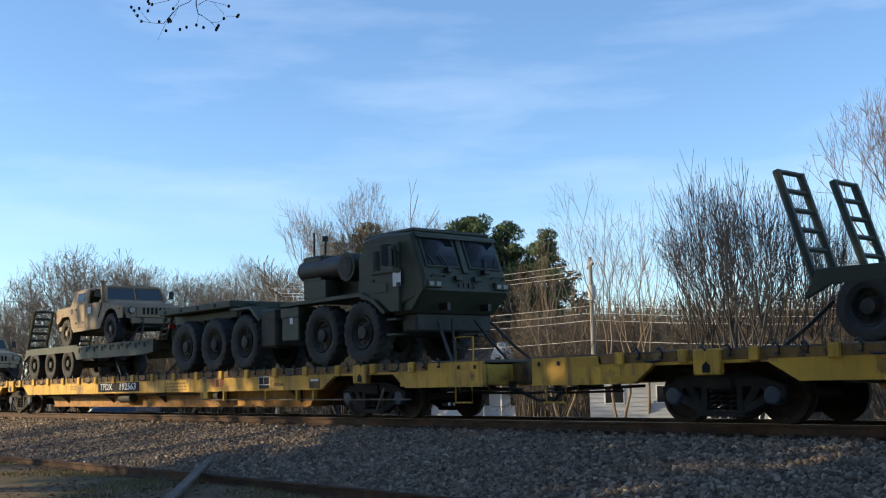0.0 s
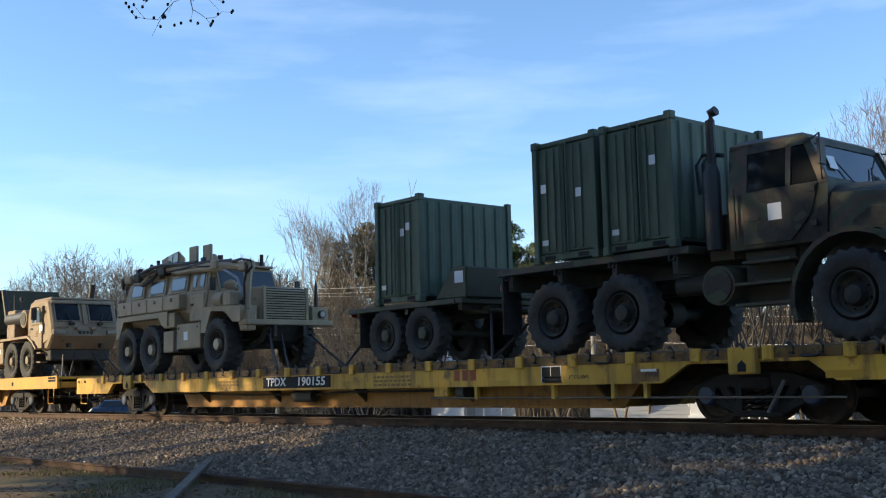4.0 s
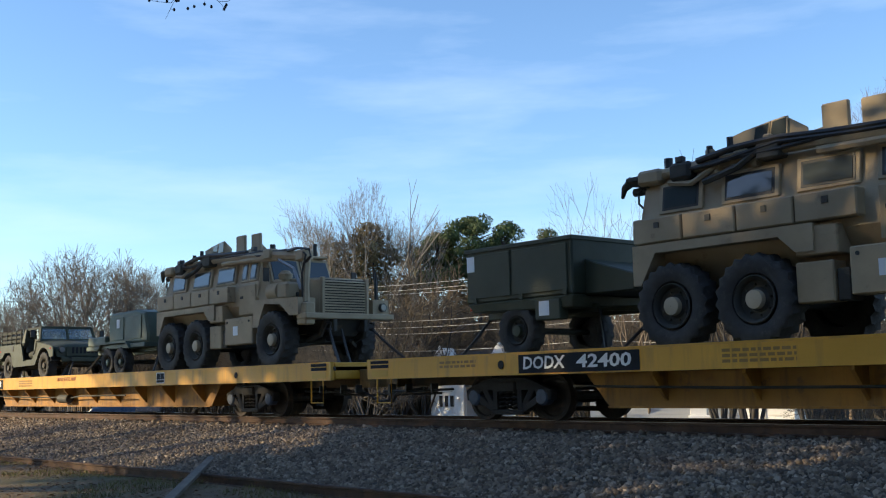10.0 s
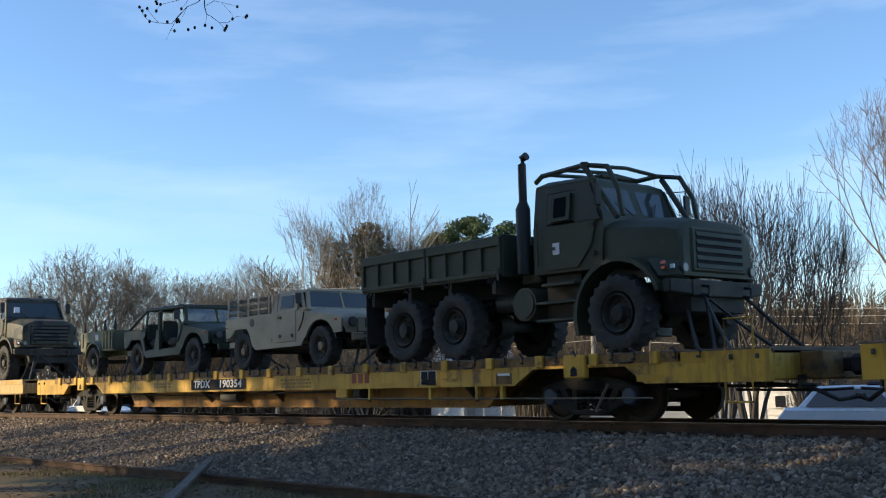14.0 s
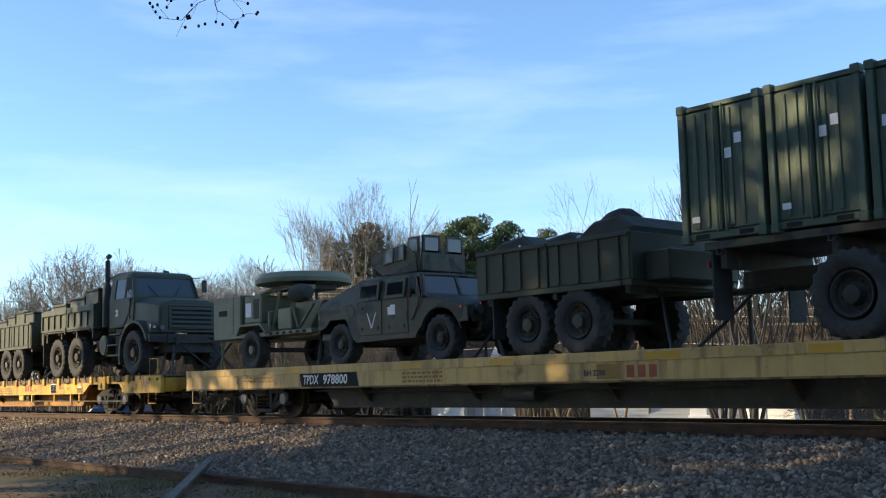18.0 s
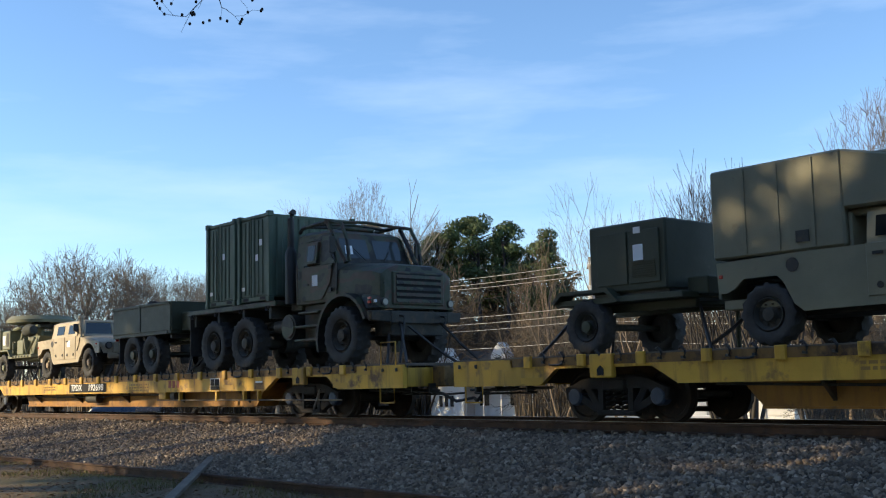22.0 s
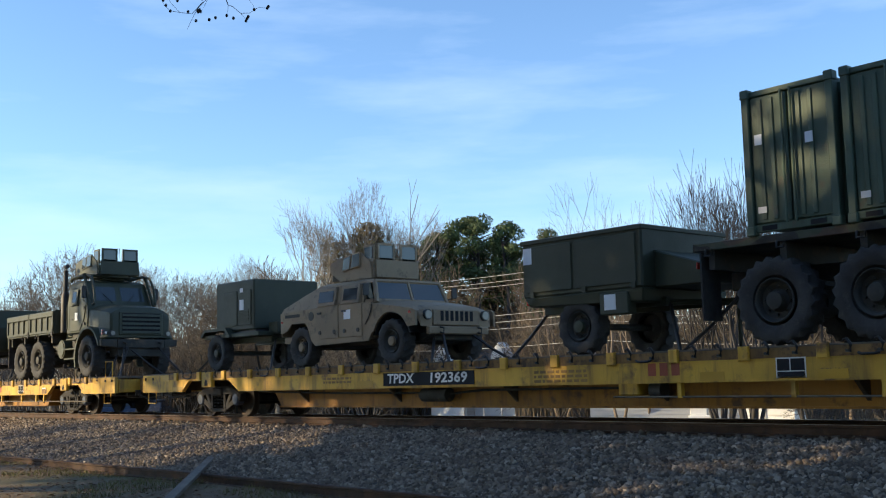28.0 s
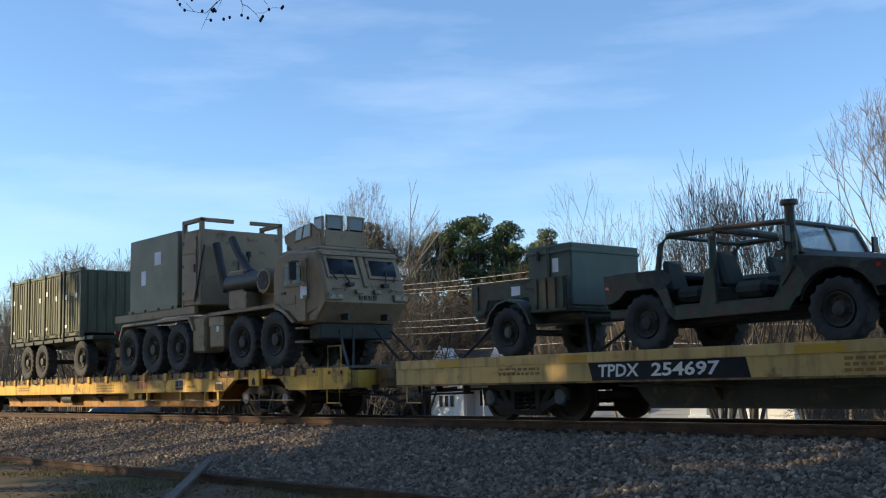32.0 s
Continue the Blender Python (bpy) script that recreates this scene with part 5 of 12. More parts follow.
def side_of_stake(car, sd, H, BG, paint):
    W, y = 1.37, -1.37
    ys = sorted((sd * W, sd * (W - 0.10)))
    low, shallow, lip = -0.48, -0.21, -0.03
    a, b = BG - 0.98, BG + 1.02
    out = [(-H, lip), (-H, low), (-b - 0.38, low), (-b, shallow), (-a, shallow), (-a + 0.48, low), (a - 0.48, low), (a, shallow), (b, shallow), (b + 0.38, low), (H, low), (H, lip)]
    sill = part("side_sill", prism(bm_new(), out, ys[0], ys[1]), paint, car)
    if sd > 0:
        return sill
    # the darker upper band between the stake pockets
    part("deck_edge", box(bm_new(), -H + 1.5, H - 1.5, y - 0.006, y + 0.02, -0.165, lip + 0.004), YELLOW_DARK, sill, "darker upper edge of the side")
    pocket = shared("pocket", lambda: mesh_of("stake_pocket", prism(bm_new(), [(-0.085, -0.19), (0.085, -0.19), (0.085, 0.01), (-0.085, 0.01)], y - 0.055, y + 0.01, bev=0.012), paint))

    def ring_pair():
        bm = bm_new()
        for i in range(20):
            for q in (-11.24 + 1.22 * i, -10.80 + 1.22 * i):
                pipe(bm, [(q - 0.05, y - 0.03, 0.035), (q + 0.01, y - 0.06, 0.05), (q + 0.06, y - 0.05, -0.02), (q + 0.04, y - 0.04, -0.11), (q - 0.02, y - 0.03, -0.10)], 0.024, 5)
            if i % 3 == 0:
                pipe(bm, [(q - 0.30, y - 0.03, -0.13), (q - 0.24, y - 0.05, -0.15), (q - 0.06, y - 0.05, -0.15), (q, y - 0.03, -0.13)], 0.018, 4)
        return mesh_of("lashing_gear", bm, BLACK)
    tagged(part("lashing_gear", shared("lashing_gear", ring_pair), None, sill, "small black lashing rings along the edge"), kind="stuff")
    for i in range(20):
        px = -11.6 + i * 1.22
        if abs(abs(px) - BG) > 0.35:
            part("stake_pocket", pocket, None, sill, m=pose(px, 0, 0))
    for sx in (-1, 1):
        be = part("bolster_end", box(bm_new(), sx * BG - 0.24, sx * BG + 0.24, y - 0.06, y + 0.055, -0.375, 0.0, 0.02), paint, sill)
        # flat black patch painted for the shade inside the hole
        part("jacking_hole", prism(bm_new(), [(sx * BG - 0.07, -0.34), (sx * BG + 0.07, -0.34), (sx * BG + 0.07, -0.24), (sx * BG, -0.18), (sx * BG - 0.07, -0.24)], y - 0.066, y - 0.058), PANEL_HOLE_BLACK, be)
        patch(sill, sx * (H - 1.3) - 0.25, sx * (H - 1.3) + 0.25, -0.20, -0.05, y)
        patch(sill, sx * (H - 2.05) - 0.30, sx * (H - 2.05) + 0.22, -0.45, -0.35, y)
        for hx in (0.18, 0.62):
            part("rivet_hook", box(bm_new(), sx * (H - hx) - 0.03, sx * (H - hx) + 0.03, y - 0.03, y, -0.16, -0.09, 0.01), CHASSIS, sill)
    # hangers and the long rod under the side
    for hx in (4.3, 6.2, 7.5, 8.15):
        part("hanger", shared("rod_hanger", lambda: mesh_of("hanger", box(bm_new(), -0.035, 0.035, y + 0.02, y + 0.10, -0.70, -0.46), paint)), None, sill, m=pose(hx, 0, 0))
    part("brake_rod", pipe(bm_new(), [(3.0, y + 0.05, -0.68), (BG + 1.5, y + 0.05, -0.70)], 0.016, 5), WOOD, sill, "long pale brake rod")
    part("valve_box", box(bm_new(), 3.1, 3.5, y + 0.04, y + 0.30, -0.66, -0.46, 0.02), paint, sill)
    part("air_valve", cyl(bm_new(), (3.78, y + 0.2, -0.58), "x", 0.13, 0.22, 14), CHASSIS, sill)
    return sill


def flatcar(style, s, mark, number, paint, mark_x, seed):
    """An 89-foot flatcar. style: stake (pockets and stepped ends), plain (deep channel sides), truss (army yellow with braces)."""
    rng = random.Random(seed)
    look_words = {"stake": "weathered yellow flatcar with stake pockets along the sides", "plain": "long faded yellow flatcar with plain channel sides", "truss": "bright yellow army flatcar with braced underframe"}
    car = thing("flatcar", look_words[style], "flatcar", "cars of the train")
    H, BG, W = CAR_H[style], BOGIE_AT[style], 1.37
    y = -W
    if style == "stake":
        s -= 0.2
        mark_x = (mark_x[0] + 0.18, mark_x[0] + 2.85)
    lip = {"stake": -0.03, "plain": 0.03, "truss": 0.09}[style]
    low = {"stake": -0.48, "plain": -0.45, "truss": -0.295}[style]
    part("deck", box(bm_new(), -H, H, -W + 0.05, W - 0.05, -0.10, 0.0, 0.01), DECKWOOD, car, "worn dark deck")
    for sd in (-1, 1):
        ys = sorted((sd * W, sd * (W - 0.10)))
        if style == "stake":
            sill = side_of_stake(car, sd, H, BG, paint)
        else:
            sill = part("side_sill", prism(bm_new(), [(-H, lip), (-H, low), (H, low), (H, lip)], ys[0], ys[1]), paint, car)
        if sd > 0:
            continue
        if style == "plain":
            part("flange", box(bm_new(), -H, H, y - 0.014, y + 0.012, -0.13, lip + 0.003, 0.005), paint, sill)
            part("flange", box(bm_new(), -H, H, y - 0.012, y + 0.012, low - 0.003, low + 0.03), YELLOW_DARK, sill)
            for px in (-12.3, -9.0, -4.6, -1.9, 1.3, 4.4, 8.1, 11.8):
                qx = px + rng.uniform(-0.3, 0.3)
                patch(sill, qx, qx + rng.uniform(0.4, 0.75), -0.115, 0.0, y - 0.012)
            qx = rng.uniform(-0.6, 0.4)
            patch(sill, qx, qx + 0.5, low + 0.05, -0.16, y, STENCIL_FAINT, label="dull brown paint patch")
            for sx in (-1, 1):
                part("bracket", box(bm_new(), sx * BG - 0.5, sx * BG + 0.1, y - 0.04, y, -0.25, -0.21, 0.005), paint, sill)
        if style == "truss":
            part("flange", box(bm_new(), -H, H, y - 0.010, y + 0.012, lip - 0.03, lip + 0.003), paint, sill)
            for sx in (-1, 1):
                bm = bm_new()
                for z0 in (-0.085, 0.0):
                    box(bm, sx * (H - 0.42) - 0.30, sx * (H - 0.42) + 0.28, y - 0.010, y - 0.004, z0, z0 + 0.065)
                part("slot", bm, PANEL_HOLE_BLACK, sill)
                part("jacking_hole", cyl(bm_new(), (sx * (BG - 0.15), y - 0.004, -0.11), "y", 0.075, 0.01, 14), PANEL_HOLE_BLACK, sill)
                patch(sill, sx * (H - 0.42) - 0.26, sx * (H - 0.42) + 0.26, -0.25, -0.12, y)
        for sx in (-1, 1):
            bm = bm_new()
            pipe(bm, [(sx * (H - 0.75), y + 0.02, low), (sx * (H - 0.75), y + 0.02, -0.76), (sx * (H - 0.3), y + 0.02, -0.76), (sx * (H - 0.3), y + 0.02, low)], 0.018, 5)
            part("step", bm, paint, sill)
        if style == "stake":
            for sx in (1,):
                part("grab_iron", pipe(bm_new(), [(H - 0.75, y + 0.05, -0.05), (H - 0.75, y + 0.05, 0.42), (H - 0.28, y + 0.05, 0.42), (H - 0.28, y + 0.05, -0.05)], 0.018, 5), paint, sill)
        # reporting mark on a black panel
        px0, px1 = mark_x
        if mark:
            pz0, pz1 = {"stake": (-0.435, -0.185), "plain": (-0.43, -0.135), "truss": (-0.27, 0.045)}[style]
            wd = px1 - px0
            if style == "plain":
                bm = prism(bm_new(), [(px0, pz1), (px0 + 0.08, pz0), (px1 + 0.08, pz0), (px1, pz1)], y - 0.007, y - 0.003)
            else:
                bm = box(bm_new(), px0, px1, y - 0.014, y - 0.008, pz0, pz1)
            panel = part("number_panel", bm, PANEL_HOLE_BLACK, sill, "black panel with white lettering")
            size = {"stake": 0.255, "plain": 0.27, "truss": 0.29}[style]
            zc = (pz0 + pz1) / 2 + 0.004
            if style == "plain":
                words_on(panel, mark, px0 + 0.07 * wd, y - 0.009, zc, size, wd * 0.28, WHITE)
                words_on(panel, number, px0 + 0.43 * wd, y - 0.009, zc, size, wd * 0.42, WHITE)
            elif style == "truss":
                words_on(panel, mark, px0 + 0.04 * wd, y - 0.016, zc, size, wd * 0.37, WHITE)
                words_on(panel, number, px0 + 0.51 * wd, y - 0.016, zc, size, wd * 0.43, WHITE)
            else:
                words_on(panel, mark, px0 + 0.05 * wd, y - 0.016, zc, size, wd * 0.31, WHITE)
                words_on(panel, number, px0 + 0.52 * wd, y - 0.016, zc, size, wd * 0.41, WHITE)
        # inspection plate, stencils, emblem
        ip = {"stake": 5.97, "plain": rng.choice((4.9, 5.6)), "truss": rng.choice((5.3, 5.6))}[style]
        iz = {"stake": -0.44, "plain": -0.42, "truss": -0.24}[style]
        plate_ob = part("data_plate", box(bm_new(), ip, ip + 0.46, y - 0.006, y - 0.003, iz, iz + 0.28), WHITE, sill, "white-edged dark data plate")
        bm = bm_new()
        for cx, cz, cw, ch in ((0.02, 0.10, 0.19, 0.16), (0.23, 0.10, 0.21, 0.16), (0.02, 0.02, 0.42, 0.065)):
            box(bm, ip + cx, ip + cx + cw, y - 0.009, y - 0.0055, iz + cz, iz + cz + ch)
        part("plate_field", bm, PANEL_HOLE_BLACK, plate_ob)
        if style == "stake":
            part("lettering", lettering("GSH90", 0.15, STENCIL_FAINT), None, sill, "faded stencilled letters", pose(ip + 0.62, y - 0.004, -0.38))
            for qx in (-3.3 + px0 + 3.0, 5.3, 6.6, 7.2):
                patch(sill, qx - 0.6, qx - 0.6 + rng.uniform(0.40, 0.55), -0.46, rng.choice((-0.38, -0.33)), y)
            patch(sill, 8.05, 8.45, -0.45, -0.26, y, YELLOW_DARK, "side_plate", "grimy square plate")
            patch(sill, 8.10, 8.40, -0.30, -0.26, y - 0.004, WHITE, "placard", "small white placard")
        if number == "42108":
            part("lettering", lettering("286K", 0.17, STENCIL_FAINT), None, sill, "faded stencilled letters", pose(px1 + 2.6, y - 0.004, -0.10))
        if style == "truss":
            words_on(sill, "UNITED STATES ARMY", -1.55, y - 0.005, -0.03, 0.15, 1.5, ARMY_RED, "faded red lettering")
        if number == "978800":
            part("lettering", lettering("BH 2288", 0.13, CHASSIS), None, sill, "small dark stencilled letters", pose(0.1, y - 0.005, -0.30))
        tz = {"stake": -0.26, "plain": -0.20, "truss": -0.03}[style]
        for bx0, bw in ((px0 - 2.1, 1.0), (px1 + 1.5, 1.2)):
            bm = bm_new()
            bars(bm, bx0, tz, bw, 0.045, 3 if bx0 > px0 else 2, y - 0.003, seed)
            tagged(part("stencil_marking", bm, STENCIL_FAINT, sill, "small faded stencilling"), kind="stuff")
        if style != "truss":
            tx, ez = (3.75, -0.37) if style == "stake" else (1.0, -0.38)
            for k in range(3):
                part("emblem_block", box(bm_new(), tx + 0.22 * k, tx + 0.22 * k + 0.15, y - 0.005, y - 0.003, ez, ez + 0.19), REDMARK, sill, "faded red block of an emblem")
    # centre sill, cross bearers and brake gear
    deep, c = -0.845, 0.90
    e = BG - 2.0 if style != "truss" else BG - 1.6
    prof = [(-H + 0.1, -0.1), (-H + 0.1, -0.45), (-e, -0.45), (-e + 0.5, deep), (e - 0.5, deep), (e, -0.45), (H - 0.1, -0.45), (H - 0.1, -0.1)]
    part("centre_sill", prism(bm_new(), prof, -0.32, 0.32), UNDER_BROWN, car)
    # the centre sill's web, drawn too wide so sun reaches its lower strip
    web = part("belly_plate", prism(bm_new(), [(-e + 0.1, -0.30), (-e + 0.6, deep), (e - 0.6, deep), (e - 0.1, -0.30)], -c, c), SILL_YELLOW if style != "plain" else CHASSIS, car, "deep yellow centre-sill web, set wide to catch the sun" if style != "plain" else "")
    part("flange", box(bm_new(), -e + 0.6, e - 0.6, -c - 0.05, -c + 0.03, deep - 0.02, deep + 0.012), SILL_YELLOW if style != "plain" else CHASSIS, web)
    step = 1.66 if style == "truss" else 3.32

    def bearer():
        return mesh_of("cross_bearer", prism(bm_new(), [(y + 0.11, -0.12), (y + 0.11, low - 0.06 if style == "truss" else low + 0.04), (-c, -0.76), (-c, -0.12)], -0.03, 0.03, "x"), UNDER_BROWN if style != "truss" else SILL_YELLOW)
    n = int((e - 0.9) / step)
    for i in range(-n, n + 1):
        part("cross_bearer", shared(("bearer", style), bearer), None, car, m=pose(i * step + 0.4, 0, 0))
    part("air_reservoir", shared("air_reservoir", lambda: mesh_of("air_reservoir", cyl(bm_new(), (-1.6, -1.08, -0.62), "x", 0.13, 0.75, 14), CHASSIS)), None, car)

    def pipes():
        bm = bm_new()
        pipe(bm, [(-1.2, -1.06, -0.60), (-0.2, -1.15, -0.54), (3.0, -1.18, -0.54)], 0.022, 5)
        pipe(bm, [(-8.0, -1.1, -0.50), (-5.0, -1.1, -0.56), (-2.0, -1.06, -0.58)], 0.022, 5)
        return mesh_of("brake_pipe", bm, CHASSIS)
    part("brake_pipe", shared("brake_pipe", pipes), None, car)
    for sx in (-1, 1):
        part("end_sill", box(bm_new(), min(sx * (H - 0.12), sx * H), max(sx * (H - 0.12), sx * H), -W + 0.12, W - 0.12, low + 0.02, lip - 0.01, 0.015), paint, car)
        bogie(car, sx * BG, style == "stake" and sx > 0)
        coupler(car, sx, H, paint)
    ride(car, s)
    return car


# ---- vehicles: x forward from the front axle, y to the far side, z up from the deck ----
def pb(parent, name, mat, x0, x1, y0, y1, z0, z1, bev=0.015, label=""):
    return part(name, box(bm_new(), x0, x1, y0, y1, z0, z1, bev), mat, parent, label)


def pp(parent, name, mat, pts, a, b, axis="y", bev=0.0, label=""):
    return part(name, prism(bm_new(), pts, a, b, axis, bev), mat, parent, label)


def ph(parent, name, mat, pts, bev=0.02, label=""):
    return part(name, hexa(bm_new(), pts, bev), mat, parent, label)


def pc(parent, name, mat, c, axis, r, length, seg=16, r2=None, label=""):
    return part(name, cyl(bm_new(), c, axis, r, length, seg, r2), mat, parent, label)


def pl(parent, name, mat, pts, r, seg=6, label=""):
    return part(name, pipe(bm_new(), pts, r, seg), mat, parent, label)


def both(fn):
    for sd in (-1, 1):
        fn(sd)


def taper(x0, x1, w0, w1, zb0, zb1, zt0, zt1, t0=None, t1=None):
    """Corners of a body that runs from x0 to x1 with half widths w (below) and t (above)."""
    t0 = w0 if t0 is None else t0
    t1 = w1 if t1 is None else t1
    return [(x0, -w0, zb0), (x1, -w1, zb1), (x1, w1, zb1), (x0, w0, zb0), (x0, -t0, zt0), (x1, -t1, zt1), (x1, t1, zt1), (x0, t0, zt0)]


def arch(parent, name, mat, x, z, r0, r1, y0, y1, a0=10, a1=170, n=8):
    """A curved mudguard round an axle."""
    pts = [(x + r1 * math.cos(radians(a0 + (a1 - a0) * i / n)), z + r1 * math.sin(radians(a0 + (a1 - a0) * i / n))) for i in range(n + 1)]
    pts += [(x + r0 * math.cos(radians(a1 - (a1 - a0) * i / n)), z + r0 * math.sin(radians(a1 - (a1 - a0) * i / n))) for i in range(n + 1)]
    bm = bm_new()
    k = n + 1
    v0 = [bm.verts.new((p[0], y0, p[1])) for p in pts]
    v1 = [bm.verts.new((p[0], y1, p[1])) for p in pts]
    for i in range(n):
        j = 2 * k - 2 - i
        bm.faces.new((v0[i], v0[i + 1], v0[j], v0[j + 1]))
        bm.faces.new((v1[i + 1], v1[i], v1[j + 1], v1[j]))
    for i in range(2 * k):
        bm.faces.new((v0[i], v1[i], v1[(i + 1) % (2 * k)], v0[(i + 1) % (2 * k)]))
    return part(name, bm, mat, parent)


def chains(parent, ends):
    for a, b in ends:
        p, q = Vector(a), Vector(b)
        pl(parent, "tie_down_chain", BLACK, [p, p.lerp(q, 0.5) - Vector((0, 0, 0.03)), q], 0.030, 5)


def window(parent, outline, a, b, axis="y", frame_mat=None, name="window"):
    g = pp(parent, name, GLASS, outline, a, b, axis)
    g.visible_shadow = False
    return g


def sheet(parent, x, z, y, w=0.28, h=0.34, mat=None):
    """A paper notice stuck on the near side."""
    return pb(parent, "notice", mat or PAPER, x, x + w, y - 0.006, y - 0.002, z, z + h, 0.0, "white paper notice")


def loft(bm, rings, bev=0.0):
    """A body through closed cross-sections that have the same number of points."""
    vs = [[bm.verts.new(p) for p in ring] for ring in rings]
    n = len(vs[0])
    fs = [bm.faces.new(vs[0]), bm.faces.new(vs[-1][::-1])]
    for a, b in zip(vs, vs[1:]):
        for i in range(n):
            fs.append(bm.faces.new((a[i], a[(i + 1) % n], b[(i + 1) % n], b[i])))
    if bev > 0:
        es = list({e for f in fs[:2] for e in f.edges})
        bmesh.ops.bevel(bm, geom=es, offset=bev, segments=2, profile=0.6, affect="EDGES", clamp_overlap=True)
    return bm


def shoulder(x, hw, zb, ze, zm, tw):
    """A cross-section at x: sides up to ze, rounded shoulders, a flat top of half width tw at zm."""
    m = (hw * 0.55 + tw * 0.45, ze + (zm - ze) * 0.72)
    right = [(hw, zb), (hw, ze), (hw - 0.02, ze + (zm - ze) * 0.35), m, (tw, zm)]
    return [(x, -a, z) for a, z in right] + [(x, a, z) for a, z in right[::-1]]


def gun_turret(parent, x, z, mat, k=1.0, shield=True):
    """Open-topped armoured turret: raked side plates with window blocks and a glazed front shield."""
    body = pc(parent, "turret", mat, (x, 0, z + 0.07), "z", 0.60 * k, 0.16, 20, label="open armoured gun turret")

    def at(px, pz):
        return (x + px * k, z + pz * k)
    for q in (-1, 1):
        y0, y1 = sorted((q * 0.66 * k, q * 0.62 * k))
        pp(body, "armour_plate", mat, [at(*p) for p in ((-0.60, 0.06), (-0.98, 0.30), (-1.00, 0.50), (-0.62, 0.58), (0.16, 0.68), (0.56, 0.42), (0.62, 0.06))], y0, y1)
        if q < 0:
            for pts in (((-0.46, 0.30), (-0.20, 0.33), (-0.14, 0.61), (-0.40, 0.57)), ((-0.12, 0.34), (0.18, 0.36), (0.20, 0.64), (-0.06, 0.62))):
                mx, mz = sum(p[0] for p in pts) / 4, sum(p[1] for p in pts) / 4
                f = pp(body, "glass_frame", mat, [at(mx + (a - mx) * 1.22, mz + (b - mz) * 1.18) for a, b in pts], y0 - 0.03, y0)
                pp(f, "glass_block", GLASS_SKY, [at(*p) for p in pts], y0 - 0.036, y0 - 0.028)
    pp(body, "armour_plate", mat, [(-0.62 * k, z + 0.10 * k), (0.62 * k, z + 0.10 * k), (0.62 * k, z + 0.50 * k), (-0.62 * k, z + 0.50 * k)], x - 0.98 * k, x - 0.94 * k, "x")
    if shield:
        pb(body, "shield_plate", mat, x + 0.66 * k, x + 0.71 * k, -0.60 * k, 0.60 * k, z + 0.06, z + 0.46 * k, 0.01)
        pb(body, "side_shield", mat, x + 0.30 * k, x + 0.66 * k, -0.64 * k, -0.60 * k, z + 0.06, z + 0.46 * k, 0.01)
        for sy in (-0.56, 0.08):
            f = pb(body, "shield_frame", mat, x + 0.67 * k, x + 0.70 * k, sy * k, (sy + 0.48) * k, z + 0.40 * k, z + 0.50 * k, 0.0)
            for fy, fw, fz, fh in ((0.0, 0.05, 0.46, 0.32), (0.43, 0.05, 0.46, 0.32), (0.0, 0.48, 0.78, 0.05)):
                pb(f, "frame_bar", mat, x + 0.66 * k, x + 0.71 * k, (sy + fy) * k, (sy + fy + fw) * k, z + fz * k, z + (fz + fh) * k, 0.0)
            pb(f, "glass_block", GLASS_SKY, x + 0.675 * k, x + 0.70 * k, (sy + 0.05) * k, (sy + 0.43) * k, z + 0.46 * k, z + 0.78 * k, 0.0)
        f = pb(body, "shield_frame", mat, x + 0.28 * k, x + 0.66 * k, -0.63 * k, -0.60 * k, z + 0.44 * k, z + 0.80 * k, 0.0)
        pb(f, "glass_block", GLASS_SKY, x + 0.33 * k, x + 0.61 * k, -0.64 * k, -0.628 * k, z + 0.49 * k, z + 0.75 * k, 0.0)
    return body


